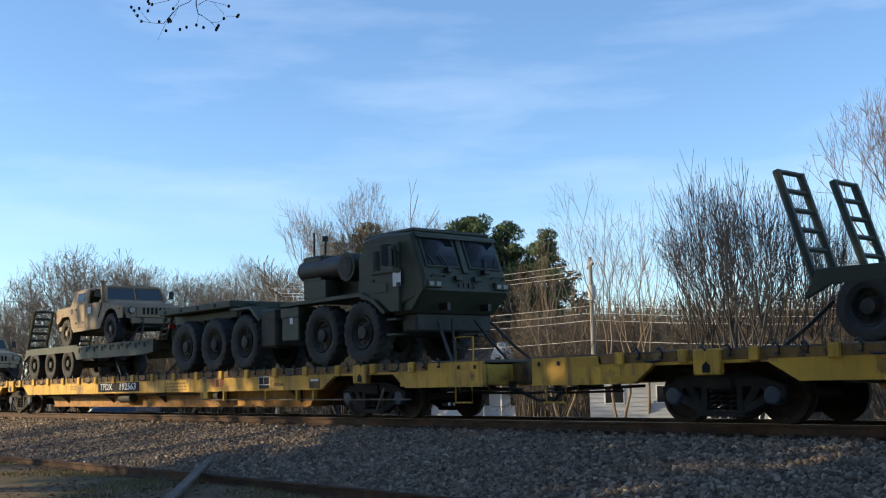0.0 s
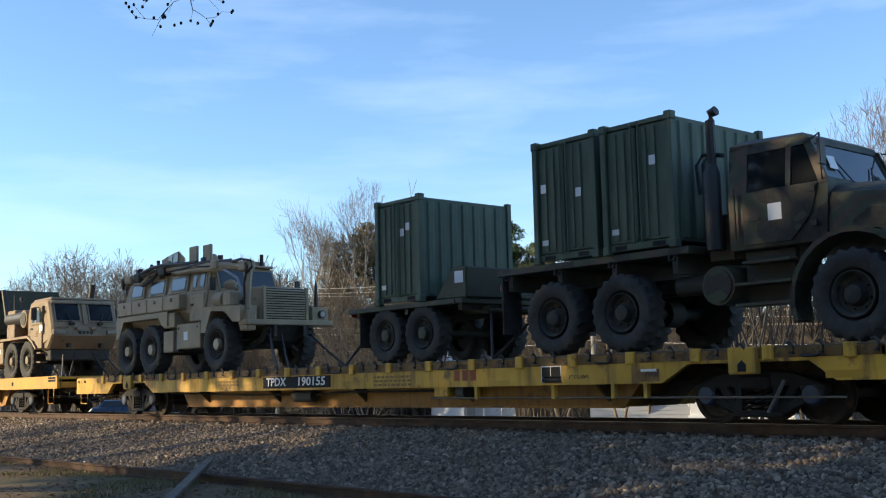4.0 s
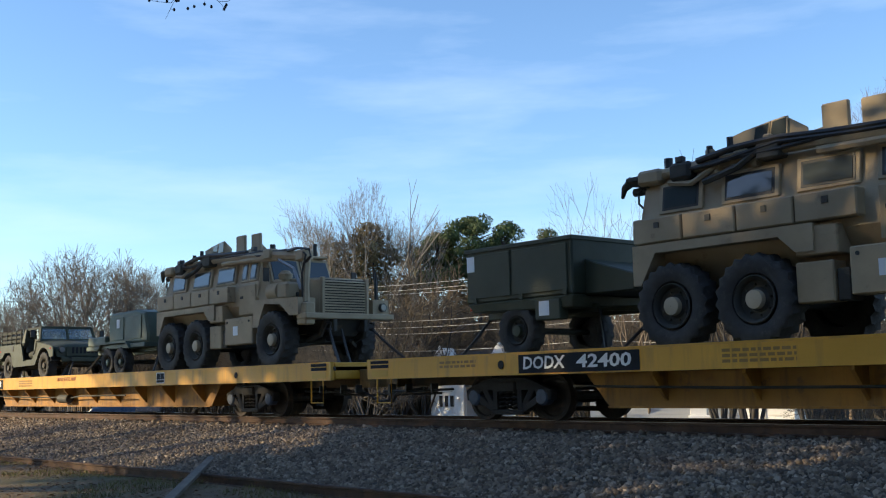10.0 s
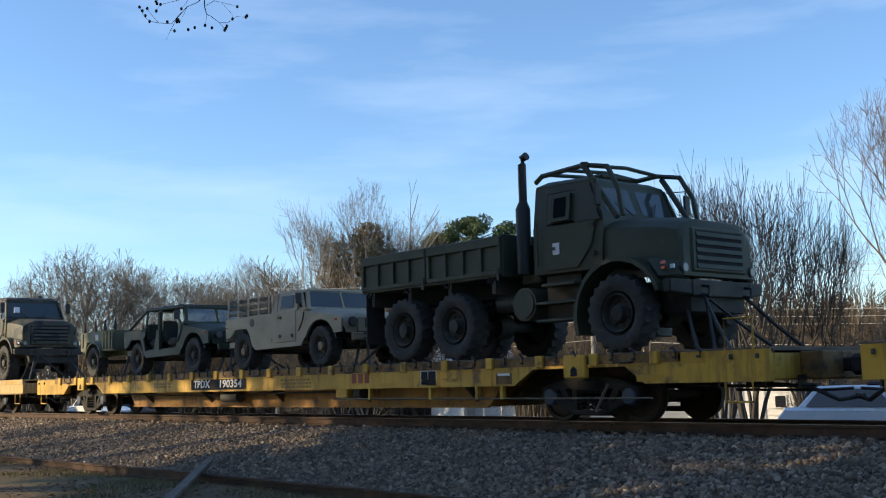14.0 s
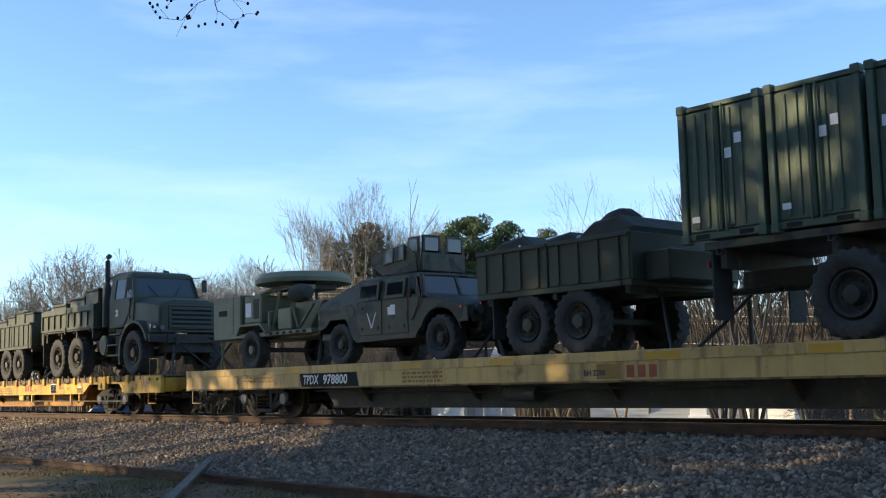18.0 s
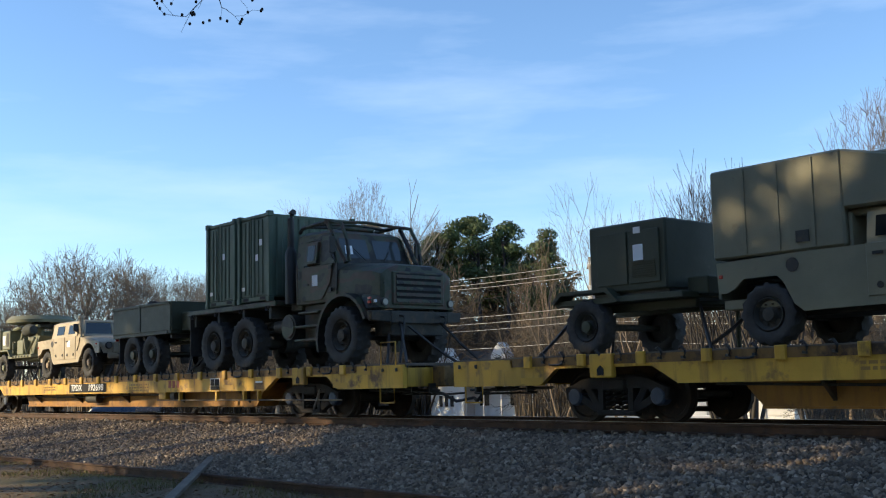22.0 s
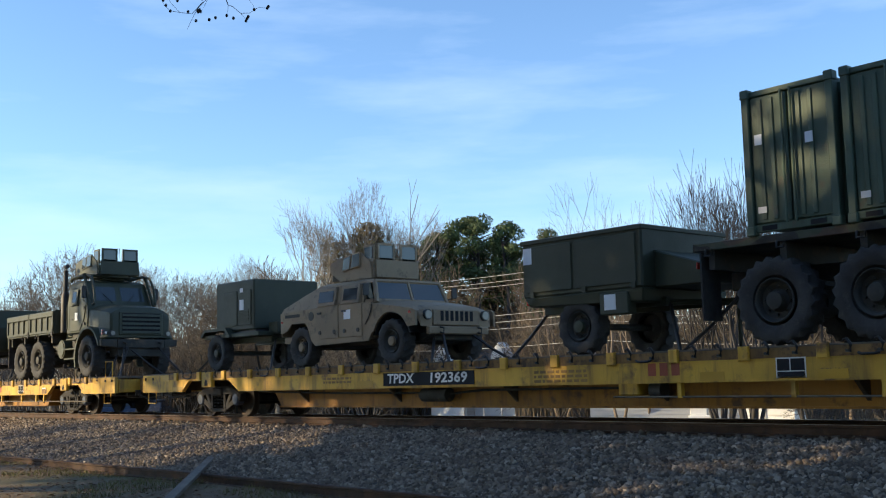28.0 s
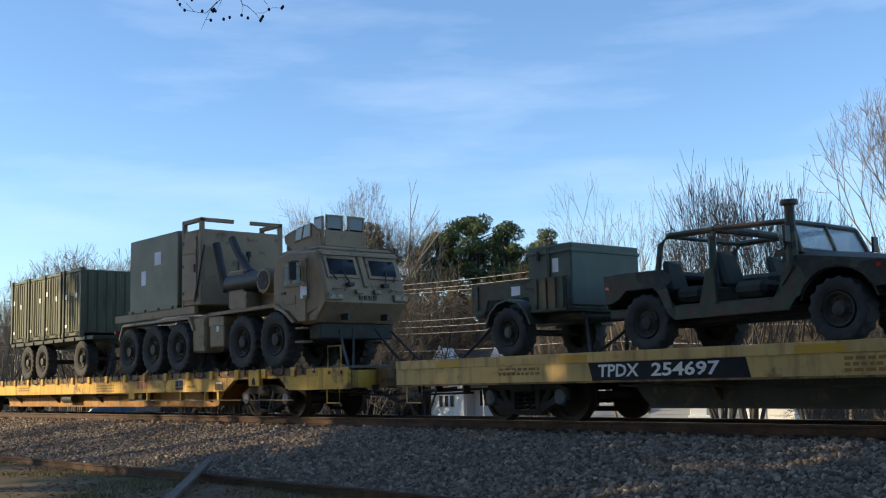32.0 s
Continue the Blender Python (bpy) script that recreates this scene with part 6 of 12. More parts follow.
def quadcon(s, x, z, mat, notices=True, seed=0):
    """A short steel freight container with double doors on its long side."""
    rng = random.Random(seed)
    t = thing("freight_container", "dark green short steel freight container with ribbed doors", "container", "freight containers")
    L, W, H = 1.44, 2.36, 2.09
    pb(t, "shell", mat, 0.04, L - 0.04, -W / 2 + 0.03, W / 2 - 0.03, 0.10, H - 0.05, 0.01)
    for cx in (0.0, L - 0.11):
        for sy in (-1, 1):
            pb(t, "corner_post", mat, cx, cx + 0.11, sy * (W / 2) - 0.06, sy * (W / 2) + 0.06, 0.0, H, 0.01)
            for cz in (0.0, H - 0.11) if sy < 0 else ():
                pb(t, "corner_casting", mat, cx - 0.012, cx + 0.125, sy * (W / 2) - 0.075, sy * (W / 2) + 0.075, cz - 0.012, cz + 0.125, 0.015)
    y = -W / 2
    for a, b in ((0.12, 0.70), (0.73, 1.32)):
        d = pb(t, "door", mat, a, b, y - 0.012, y + 0.03, 0.16, H - 0.12, 0.008)
        for rx in (0.16, 0.34):
            pb(d, "rib", mat, a + rx - 0.035, a + rx + 0.035, y - 0.034, y - 0.010, 0.20, H - 0.16, 0.008)
        pl(d, "lock_bar", mat, [(b - 0.06 if a < 0.5 else a + 0.06, y - 0.05, 0.12), (b - 0.06 if a < 0.5 else a + 0.06, y - 0.05, H - 0.08)], 0.018, 6)
    pb(t, "bottom_rail", mat, 0.1, L - 0.1, y - 0.02, y + 0.05, 0.03, 0.14, 0.01)
    pb(t, "fork_pocket", PANEL_HOLE_BLACK, 0.22, 0.46, y - 0.024, y - 0.019, 0.05, 0.12, 0.0)
    pb(t, "fork_pocket", PANEL_HOLE_BLACK, 0.98, 1.22, y - 0.024, y - 0.019, 0.05, 0.12, 0.0)
    pb(t, "top_rail", mat, 0.1, L - 0.1, y - 0.02, y + 0.05, H - 0.10, H - 0.02, 0.01)
    wave = [(L - 0.05, -1.08)]
    for k in range(7):
        wave += [(L - 0.05, -1.04 + 0.3 * k), (L - 0.012, -0.99 + 0.3 * k), (L - 0.012, -0.87 + 0.3 * k), (L - 0.05, -0.82 + 0.3 * k)]
    bm = bm_new()
    for (xa, ya), (xb, yb) in zip(wave, wave[1:]):
        hexa(bm, [(xa - 0.02, ya, 0.15), (xa, ya, 0.15), (xb, yb, 0.15), (xb - 0.02, yb, 0.15), (xa - 0.02, ya, H - 0.12), (xa, ya, H - 0.12), (xb, yb, H - 0.12), (xb - 0.02, yb, H - 0.12)])
    bmesh.ops.remove_doubles(bm, verts=bm.verts, dist=0.0005)
    part("end_panel", bm, mat, t, "corrugated end panel")
    if notices:
        for k in range(rng.choice((1, 2, 2))):
            sheet(t, rng.choice((0.18, 0.80, 0.98)), rng.uniform(0.95, 1.45), y - 0.034, 0.12, 0.15)
        pb(t, "stencil_mark", WHITE, 0.18, 0.32, y - 0.037, y - 0.034, 0.30, 0.39, 0.0, "white stencilled block")
    ride(t, s + x, TRACK_Y, DECK + z)
    return t


MTVR_R = 0.635


def mtvr(s, v):
    """Six-wheeled bonneted army truck."""
    tan = "tan" in v
    P = TAN_PALE if tan else (GREEN if "green" in v or "turret" in v else CAMO)
    words = {"cargo": "drop-side cargo bed", "dump": "steel dump body", "tricon": "freight containers on its bed", "flat": "bare flat bed"}
    kind = next(k for k in words if v.startswith(k))
    t = thing("army_truck", f"{'tan' if tan else 'dark green camouflaged'} six-wheeled army truck with {words[kind]}", "truck", "army trucks")
    back = -8.55 if "tricon3" in v else -6.80
    armoured = tan or "armor" in v or "rack" in v or "turret" in v
    # chassis
    both(lambda q: pb(t, "frame_rail", CHASSIS, back + 0.15, 1.0, q * 0.43 - 0.05, q * 0.43 + 0.05, 0.88, 1.15))
    ext = 0.80 if "tricon3" in v else 0.0        # the long-bed truck has its rear axles further back
    for x in (0.0, -3.95 - ext, -5.45 - ext):
        pc(t, "axle", CHASSIS, (x, 0, MTVR_R), "y", 0.10, 1.7)
        pc(t, "axle_hub", CHASSIS, (x, 0, MTVR_R), "y", 0.22, 0.35)
    wheels(t, (0.0, -3.95 - ext, -5.45 - ext), 2.07, MTVR_R, 0.40, TAN_PALE if tan else CHASSIS, hub_r=0.48, dish=0.08, rim_mat=CHASSIS)
    pl(t, "spring_arm", CHASSIS, [(-3.4 - ext, -0.7, 1.0), (-4.7 - ext, -0.78, 0.78), (-5.9 - ext, -0.7, 1.0)], 0.07, 6)
    # cab: upright, with a raked windscreen and a slightly domed roof
    W = 1.03
    cab = part("cab", loft(bm_new(), [[(-1.97, -W, 1.40), (-0.42, -W, 1.40), (-0.42, W, 1.40), (-1.97, W, 1.40)], [(-1.98, -W, 2.24), (-0.36, -W, 2.24), (-0.36, W, 2.24), (-1.98, W, 2.24)]], 0.03), P, t)
    roof_z = 3.0
    part("roof", loft(bm_new(), [[(-1.96, -0.95, 2.86), (-0.66, -0.93, 2.84), (-0.66, 0.93, 2.84), (-1.96, 0.95, 2.86)], [(-1.95, -0.95, 2.96), (-0.70, -0.93, 2.93), (-0.70, 0.93, 2.93), (-1.95, 0.95, 2.96)], [(-1.80, -0.78, 3.05), (-0.85, -0.78, 3.01), (-0.85, 0.78, 3.01), (-1.80, 0.78, 3.05)]], 0.02), P, cab)
    ph(cab, "cab_back", P, taper(-1.97, -1.87, W - 0.01, W - 0.01, 2.22, 2.22, 2.90, 2.90, 0.94, 0.94), 0.02)

    def side(q):
        def slab(name, mat, x0, x1, z0, z1, x2=None, x3=None, proud=0.0, thick=0.05, parent=cab):
            """A panel of the side that leans in above the belt line."""
            def yy(z, d):
                return q * (W - 0.085 * max(0.0, z - 2.22) / 0.7 + d)
            x2, x3 = x0 if x2 is None else x2, x1 if x3 is None else x3
            return ph(parent, name, mat, [(x0, yy(z0, proud), z0), (x1, yy(z0, proud), z0), (x1, yy(z0, proud - thick), z0), (x0, yy(z0, proud - thick), z0), (x2, yy(z1, proud), z1), (x3, yy(z1, proud), z1), (x3, yy(z1, proud - thick), z1), (x2, yy(z1, proud - thick), z1)], 0.0)
        slab("rear_quarter", P, -1.97, -1.66, 2.22, 2.92)
        slab("door_pillar", P, -0.50, -0.36, 2.22, 2.88, -0.76, -0.64)
        slab("window_head", P, -1.66, -0.66, 2.80, 2.90, -1.66, -0.70)
        d = pp(cab, "door", P, [(-1.72, 1.46), (-0.95, 1.46), (-0.62, 1.80), (-0.50, 2.22), (-1.72, 2.22)], q * (W + 0.004), q * (W + 0.026), bev=0.008)
        slab("side_window", GLASS, -1.66, -0.98, 2.24, 2.80, proud=-0.02, thick=0.02, parent=d).visible_shadow = False
        slab("window_post", P, -1.02, -0.94, 2.22, 2.84, parent=d)
        slab("vent_window", GLASS, -0.94, -0.50, 2.24, 2.78, -0.94, -0.70, -0.02, 0.02, d).visible_shadow = False
        if q < 0:
            pb(d, "door_handle", BLACK, -1.62, -1.44, q * (W + 0.05), q * (W + 0.025), 1.80, 1.85, 0.0)
            pl(cab, "grab_bar", P, [(-1.84, q * 1.08, 1.55), (-1.84, q * 1.09, 2.3)], 0.018, 5)
            for z in (1.62, 2.10):
                pb(d, "hinge", BLACK, -0.64, -0.54, q * (W + 0.05), q * (W + 0.02), z, z + 0.08, 0.0)
        if armoured:
            slab("window_armour", P, -1.62, -0.98, 2.26, 2.78, proud=0.03, thick=0.03, parent=d)
            f = slab("armour_window", P, -1.50, -1.06, 2.28, 2.74, proud=0.09, thick=0.06, parent=d)
            slab("window_pane", GLASS, -1.42, -1.14, 2.34, 2.68, proud=0.096, thick=0.01, parent=f)
            slab("armour_panel", P, -0.98, -0.40, 2.22, 2.86, -0.98, -0.68, 0.03, 0.03, cab)
        m = pl(cab, "mirror_arm", BLACK, [(-0.62, q * 0.96, 2.85), (-0.36, q * 1.18, 2.86), (-0.34, q * 1.20, 2.36), (-0.45, q * 1.02, 2.25)], 0.014, 5)
        pb(m, "mirror", BLACK, -0.37, -0.32, *sorted((q * 1.10, q * 1.25)), 2.42, 2.78, 0.01)
    both(side)

    def screen(name, mat, y0, y1, z0, z1, d0, d1, parent):
        """A slab on the raked windscreen plane."""
        def sx(z, d):
            return -0.42 - 0.42 * (z - 2.22) + d
        k = 0.96
        return ph(parent, name, mat, [(sx(z0, d0), y0, z0), (sx(z0, d1), y0, z0), (sx(z0, d1), y1, z0), (sx(z0, d0), y1, z0), (sx(z1, d0), y0 * k, z1), (sx(z1, d1), y0 * k, z1), (sx(z1, d1), y1 * k, z1), (sx(z1, d0), y1 * k, z1)], 0.0)
    if armoured:
        fr = screen("windscreen_armour", P, -0.98, 0.98, 2.22, 2.92, -0.06, 0.03, cab)
        for q in (-1, 1):
            a, b = sorted((q * 0.09, q * 0.84))
            screen("windscreen", GLASS_SKY, a, b, 2.36, 2.80, 0.025, 0.036, fr)
            pl(cab, "wiper", BLACK, [(-0.36, q * 0.25, 2.30), (-0.50, q * 0.5, 2.58)], 0.012, 4)
            pl(cab, "screen_brace", P, [(-0.10, q * 0.98, 2.20), (-0.62, q * 1.0, 2.95), (-0.74, q * 1.0, 3.12)], 0.05, 6)
        pc(cab, "brace_cap", P, (-0.76, -1.0, 3.16), "z", 0.07, 0.10, 10)
    else:
        fr = screen("windscreen_frame", P, -0.98, 0.98, 2.20, 2.30, -0.05, 0.02, cab)
        screen("frame_bar", P, -0.98, 0.98, 2.82, 2.90, -0.05, 0.02, fr)
        screen("windscreen", GLASS_SKY, -0.93, 0.93, 2.29, 2.83, -0.02, 0.005, fr).visible_shadow = False
        for q in (-1, 1):
            screen("frame_bar", P, *sorted((q * 0.90, q * 0.98)), 2.28, 2.84, -0.04, 0.018, fr)
            pl(cab, "wiper", BLACK, [(-0.38, q * 0.25, 2.24), (-0.54, q * 0.5, 2.58)], 0.012, 4)
    if "tricon" in v or "camo" in v:
        screen("notice", PAPER, -0.72, -0.52, 2.44, 2.64, 0.03, 0.04, cab)
    # bonnet and wings in one rounded shell, cut away over the wheels
    hood = part("bonnet", loft(bm_new(), [shoulder(-0.40, 1.00, 1.52, 1.98, 2.22, 0.62), shoulder(0.30, 1.00, 1.50, 1.90, 2.17, 0.58), shoulder(0.85, 0.98, 1.16, 1.82, 2.11, 0.54), shoulder(1.04, 0.95, 1.14, 1.76, 2.06, 0.52), shoulder(1.10, 0.88, 1.16, 1.70, 1.98, 0.48)]), P, t)
    g = pb(hood, "grille_surround", P, 1.07, 1.135, -0.70, 0.70, 1.22, 1.93, 0.03)
    # black sheet in place of the shade behind the slats
    pb(g, "grille_dark", PANEL_HOLE_BLACK, 1.128, 1.138, -0.60, 0.60, 1.28, 1.88, 0.0)
    for k in range(5):
        ph(g, "grille_slat", P, [(1.13, -0.60, 1.285 + 0.125 * k), (1.165, -0.60, 1.285 + 0.125 * k), (1.165, 0.60, 1.285 + 0.125 * k), (1.13, 0.60, 1.285 + 0.125 * k), (1.13, -0.60, 1.355 + 0.125 * k), (1.14, -0.60, 1.355 + 0.125 * k), (1.14, 0.60, 1.355 + 0.125 * k), (1.13, 0.60, 1.355 + 0.125 * k)], 0.0)

    def front(q):
        arch(t, "wing", P, 0.0, MTVR_R - 0.03, 0.86, 0.93, *sorted((q * 1.22, q * 0.80)), 22, 198, 12)
        ph(t, "wing_panel", P, [(0.76, q * 0.80, 1.12), (1.10, q * 0.80, 1.12), (1.08, q * 1.04, 1.12), (0.78, q * 1.16, 1.12), (0.55, q * 0.80, 1.52), (1.08, q * 0.80, 1.44), (1.04, q * 0.98, 1.42), (0.50, q * 1.10, 1.46)], 0.05)
        lamp = pc(t, "headlight", BLACK, (1.07, q * 0.88, 1.28), "x", 0.09, 0.10)
        pc(lamp, "lens", LENS_CLEAR, (1.125, q * 0.88, 1.28), "x", 0.065, 0.02)
        if q < 0:
            for z in (1.26, 1.34):
                pb(t, "marker_lamp", LENS_RED, 0.84, 0.92, q * 1.125, q * 1.09, z, z + 0.05, 0.0)
            pb(t, "side_lamp", PAPER, 0.98, 1.05, q * 1.075, q * 1.04, 1.27, 1.33, 0.0, "small white lamp")
        pb(t, "mud_flap", RUBBER, -0.93, -0.90, *sorted((q * 1.2, q * 0.82)), 0.40, 0.80, 0.0)
        pl(t, "tow_hook", BLACK, [(1.16, q * 0.55, 0.86), (1.30, q * 0.55, 0.84), (1.30, q * 0.55, 0.98), (1.18, q * 0.55, 1.0)], 0.03, 5)
        # on green trucks the bumper's dark colour stands for shadow under the nose
        ph(t, "bumper_end", P if tan else CHASSIS, [(0.92, q * 0.75, 0.86), (1.14, q * 0.75, 0.86), (1.06, q * 1.20, 0.90), (0.92, q * 1.20, 0.90), (0.92, q * 0.75, 1.10), (1.14, q * 0.75, 1.10), (1.08, q * 1.22, 1.10), (0.92, q * 1.22, 1.10)], 0.02)
    both(front)
    pb(t, "bumper", P if tan else CHASSIS, 0.96, 1.15, -0.75, 0.75, 0.84, 1.10, 0.02)
    pb(t, "winch_plate", CHASSIS, 0.5, 1.06, -0.70, 0.70, 0.60, 0.95)
    chains(t, [((1.18, -0.55, 0.86), (1.95, -1.0, 0.0)), ((1.18, 0.55, 0.86), (1.95, 1.0, 0.0)), ((1.12, -0.40, 0.86), (1.65, -0.95, 0.0)), ((1.12, -0.30, 0.8), (1.75, 0.5, 0.0)), ((0.9, -0.62, 0.75), (1.45, -1.1, 0.0)), ((back + 0.3, -0.5, 0.8), (back - 0.4, -1.0, 0.0))])
    # exhaust, intake, tank, steps
    st = pl(t, "exhaust_pipe", BLACK, [(-2.26, -0.98, 2.5), (-2.26, -0.98, 3.42), (-2.24, -0.98, 3.53), (-2.14, -0.98, 3.56)], 0.075, 10)
    pl(st, "muffler", BLACK, [(-2.27, -0.98, 1.46), (-2.27, -0.98, 2.62), (-2.26, -0.98, 2.76)], [0.135, 0.135, 0.075], 12)
    if not armoured:
        for k, dx in enumerate((0.0, 0.12)):
            pl(st, "intake_hose", BLACK, [(-2.42 - dx, -0.92, 2.35), (-2.46 - dx, -0.92, 2.80), (-2.36 - dx, -0.9, 2.95), (-2.12, -0.88, 2.88)], 0.035, 6)
    pl(t, "air_intake", P, [(-2.06, 0.75, 1.4), (-2.06, 0.75, 3.0), (-1.96, 0.75, 3.16)], 0.11, 10)
    pb(t, "equipment_box", P, -2.48, -2.02, -0.85, 0.9, 1.30, 2.0, 0.02)
    tank = pc(t, "fuel_tank", P, (-2.15, -0.80, 0.92), "y", 0.29, 0.66, 22)
    pc(tank, "tank_cap", P, (-2.15, -1.14, 0.92), "y", 0.24, 0.03, 22)
    pc(t, "air_tank", CHASSIS, (-2.78, -0.80, 0.98), "x", 0.15, 0.6, 14)
    for z in (0.58, 0.88, 1.18):
        pb(t, "step", P, -1.85 if z < 1 else -1.70, -0.92, -1.17, -0.86, z, z + 0.05, 0.01)
    pb(t, "step_bracket", CHASSIS, -1.80, -0.98, -0.92, -0.80, 0.60, 1.38, 0.01)
    # body
    if kind in ("cargo", "tricon", "flat"):
        pb(t, "bed_floor", P if kind != "flat" else CHASSIS, back, -2.60, -1.20, 1.20, 1.44, 1.56, 0.01)
        for k in range(4):
            x = -2.9 + (back + 0.3 + 2.9) * k / 3
            pb(t, "bed_bearer", CHASSIS, x - 0.05, x + 0.05, -1.15, 1.15, 1.16, 1.44, 0.0)
            pl(t, "lashing_ring", BLACK, [(x - 0.06, -1.21, 1.46), (x - 0.06, -1.23, 1.36), (x + 0.06, -1.23, 1.36), (x + 0.06, -1.21, 1.46)], 0.02, 4)
        both(lambda q: pb(t, "mud_flap", RUBBER, back + 0.12, back + 0.15, *sorted((q * 1.2, q * 0.75)), 0.42, 1.42, 0.0))
        pb(t, "tail_lamp", LENS_RED, back - 0.02, back, -1.1, -0.95, 1.2, 1.3, 0.0)
    if kind == "cargo":
        top = 2.18
        mid = (back - 2.6) / 2
        for q in (-1, 1):
            for a, b in ((back + 0.02, mid - 0.02), (mid + 0.02, -2.62)):
                bd = pb(t, "side_board", P, a, b, *sorted((q * 1.20, q * 1.16)), 1.50, top, 0.008)
                for k in range(5 if q < 0 else 0):
                    x = a + 0.04 + (b - a - 0.08) * k / 4
                    pb(bd, "board_rib", P, x - 0.04, x + 0.04, *sorted((q * 1.245, q * 1.195)), 1.53, top - 0.18, 0.008)
                pb(bd, "board_rail", P, a, b, *sorted((q * 1.25, q * 1.195)), top - 0.19, top, 0.02)
                if q < 0:
                    pb(bd, "board_foot", P, a, b, -1.24, -1.195, 1.49, 1.57, 0.008)
                    pb(bd, "latch", BLACK, b - 0.09, b - 0.03, -1.26, -1.23, 1.38, 1.60, 0.0)
        pb(t, "headboard", P, -2.66, -2.60, -1.18, 1.18, 1.54, top + 0.03, 0.01)
        pb(t, "tailgate", P, back, back + 0.05, -1.16, 1.16, 1.54, top, 0.01)
    if kind == "dump":
        hb = -2.46
        ph(t, "dump_body", P, [(back, -1.10, 1.40), (hb, -1.10, 1.40), (hb, 1.10, 1.40), (back, 1.10, 1.40), (back + 0.1, -1.22, 1.98), (hb, -1.22, 2.05), (hb, 1.22, 2.05), (back + 0.1, 1.22, 1.98)], 0.02)
        for q in (-1, 1):
            pb(t, "body_rail", P, back + 0.05, hb, *sorted((q * 1.27, q * 1.17)), 1.92, 2.08, 0.015)
            for k in range(6 if q < 0 else 0):
                x = back + 0.5 + 0.68 * k
                ph(t, "body_rib", P, [(x, q * 1.09, 1.40), (x + 0.08, q * 1.09, 1.40), (x + 0.08, q * 1.16, 1.40), (x, q * 1.16, 1.40), (x, q * 1.20, 1.95), (x + 0.08, q * 1.20, 1.95), (x + 0.08, q * 1.26, 1.95), (x, q * 1.26, 1.95)], 0.0)
        pb(t, "bulkhead", P, hb - 0.02, hb + 0.08, -1.2, 1.2, 1.4, 3.22, 0.02)
        pb(t, "bulkhead_post", P, hb - 0.10, hb + 0.06, -1.24, -1.06, 1.4, 3.40, 0.02)
        ph(t, "cab_shield", P, [(hb + 0.05, -1.2, 3.20), (-0.95, -1.2, 3.16), (-0.95, 1.2, 3.16), (hb + 0.05, 1.2, 3.20), (hb + 0.05, -1.2, 3.28), (-0.90, -1.2, 3.28), (-0.90, 1.2, 3.28), (hb + 0.05, 1.2, 3.28)], 0.015)
        pc(t, "hoist_ram", STEEL, (-3.2, 0.0, 1.25), "x", 0.09, 1.0)
        pb(t, "mud_flap", RUBBER, back + 0.2, back + 0.23, -1.2, -0.75, 0.5, 1.4, 0.0)
    if kind == "flat":
        pb(t, "fifth_wheel_box", CHASSIS, -2.85, -2.52, -1.0, 1.0, 1.5, 2.1, 0.02)
        for k in range(4):
            pb(t, "twist_lock", CHASSIS, back + 0.3 + 1.2 * k, back + 0.46 + 1.2 * k, -1.2, -1.05, 1.56, 1.62, 0.0)
    if "rack" in v or "turret" in v:
        for q in (-1, 1):
            pl(t, "roof_bar", P, [(-2.0, q * 0.90, 3.06), (-1.8, q * 0.95, 3.14), (-0.8, q * 0.95, 3.18), (-0.30, q * 0.95, 3.08), (-0.06, q * 0.98, 2.68), (0.02, q * 0.98, 2.22)], 0.045, 6)
        for x in (-1.7, -1.2, -0.7):
            pl(t, "roof_bar", P, [(x, -0.95, 3.15), (x, 0, 3.21), (x, 0.95, 3.15)], 0.035, 6)
        pb(t, "roof_hatch", P, -1.6, -0.9, -0.4, 0.4, 3.03, 3.12, 0.03)
    if "turret" in v:
        gun_turret(t, -1.15, 3.12, P, 1.05)
    if "green" in v or "flat" in v:
        sheet(cab, -1.5, 1.72, -W - 0.027, 0.16, 0.20)
    else:
        sheet(cab, -1.30, 1.78, -W - 0.027, 0.22, 0.24)
    ride(t, s)
    # what it carries
    if "tricon" in v:
        n = 4 if "tricon3" in v else 2
        for k in range(n):
            quadcon(s, -2.78 - 1.53 * (k + 1) if n == 4 else (-4.24, -5.80)[k], 1.57, CONTAINER_GREEN, True, int(-s) + k)
    if "load" in v:
        for k, (x, w, h, c) in enumerate(((-3.5, 0.9, 0.32, WOOD), (-4.5, 0.9, 0.22, OLIVE), (-5.6, 1.0, 0.34, WOOD))):
            b = thing("crate", "pale wooden crate stacked above the truck sides", "crate")
            pb(b, "crate_body", c, 0, w, -0.9, 0.9, 0, 0.55 + h, 0.02)
            for q in (0.1, w - 0.2):
                pb(b, "batten", WOOD, q, q + 0.1, -0.92, 0.92, 0.05, 0.57 + h, 0.01)
            ride(b, s + x, TRACK_Y, DECK + 1.57)
    if "box" in v or "cargo_tan" in v:
        for x, w, h in (((-3.7, 0.95, 0.46), (-4.9, 1.15, 0.28), (-6.3, 1.1, 0.16)) if "box" in v else ((-5.7, 0.95, 0.40), (-4.6, 1.3, 0.20))):
            b = thing("equipment_case", "green metal equipment case carried in the truck bed", "case")
            pb(b, "case_body", GREEN, 0, w, -1.05, 0.9, 0, 0.56 + h, 0.03)
            pb(b, "case_lid", GREEN, -0.02, w + 0.02, -1.07, 0.92, 0.56 + h, 0.64 + h, 0.02)
            ride(b, s + x, TRACK_Y, DECK + 1.57)
    return t


HUM_R = 0.46
SHELTER = surface("sand_olive_paint", (0.20, 0.19, 0.125), 0.62, vary=0.14, wear=(0.14, 0.12, 0.08))


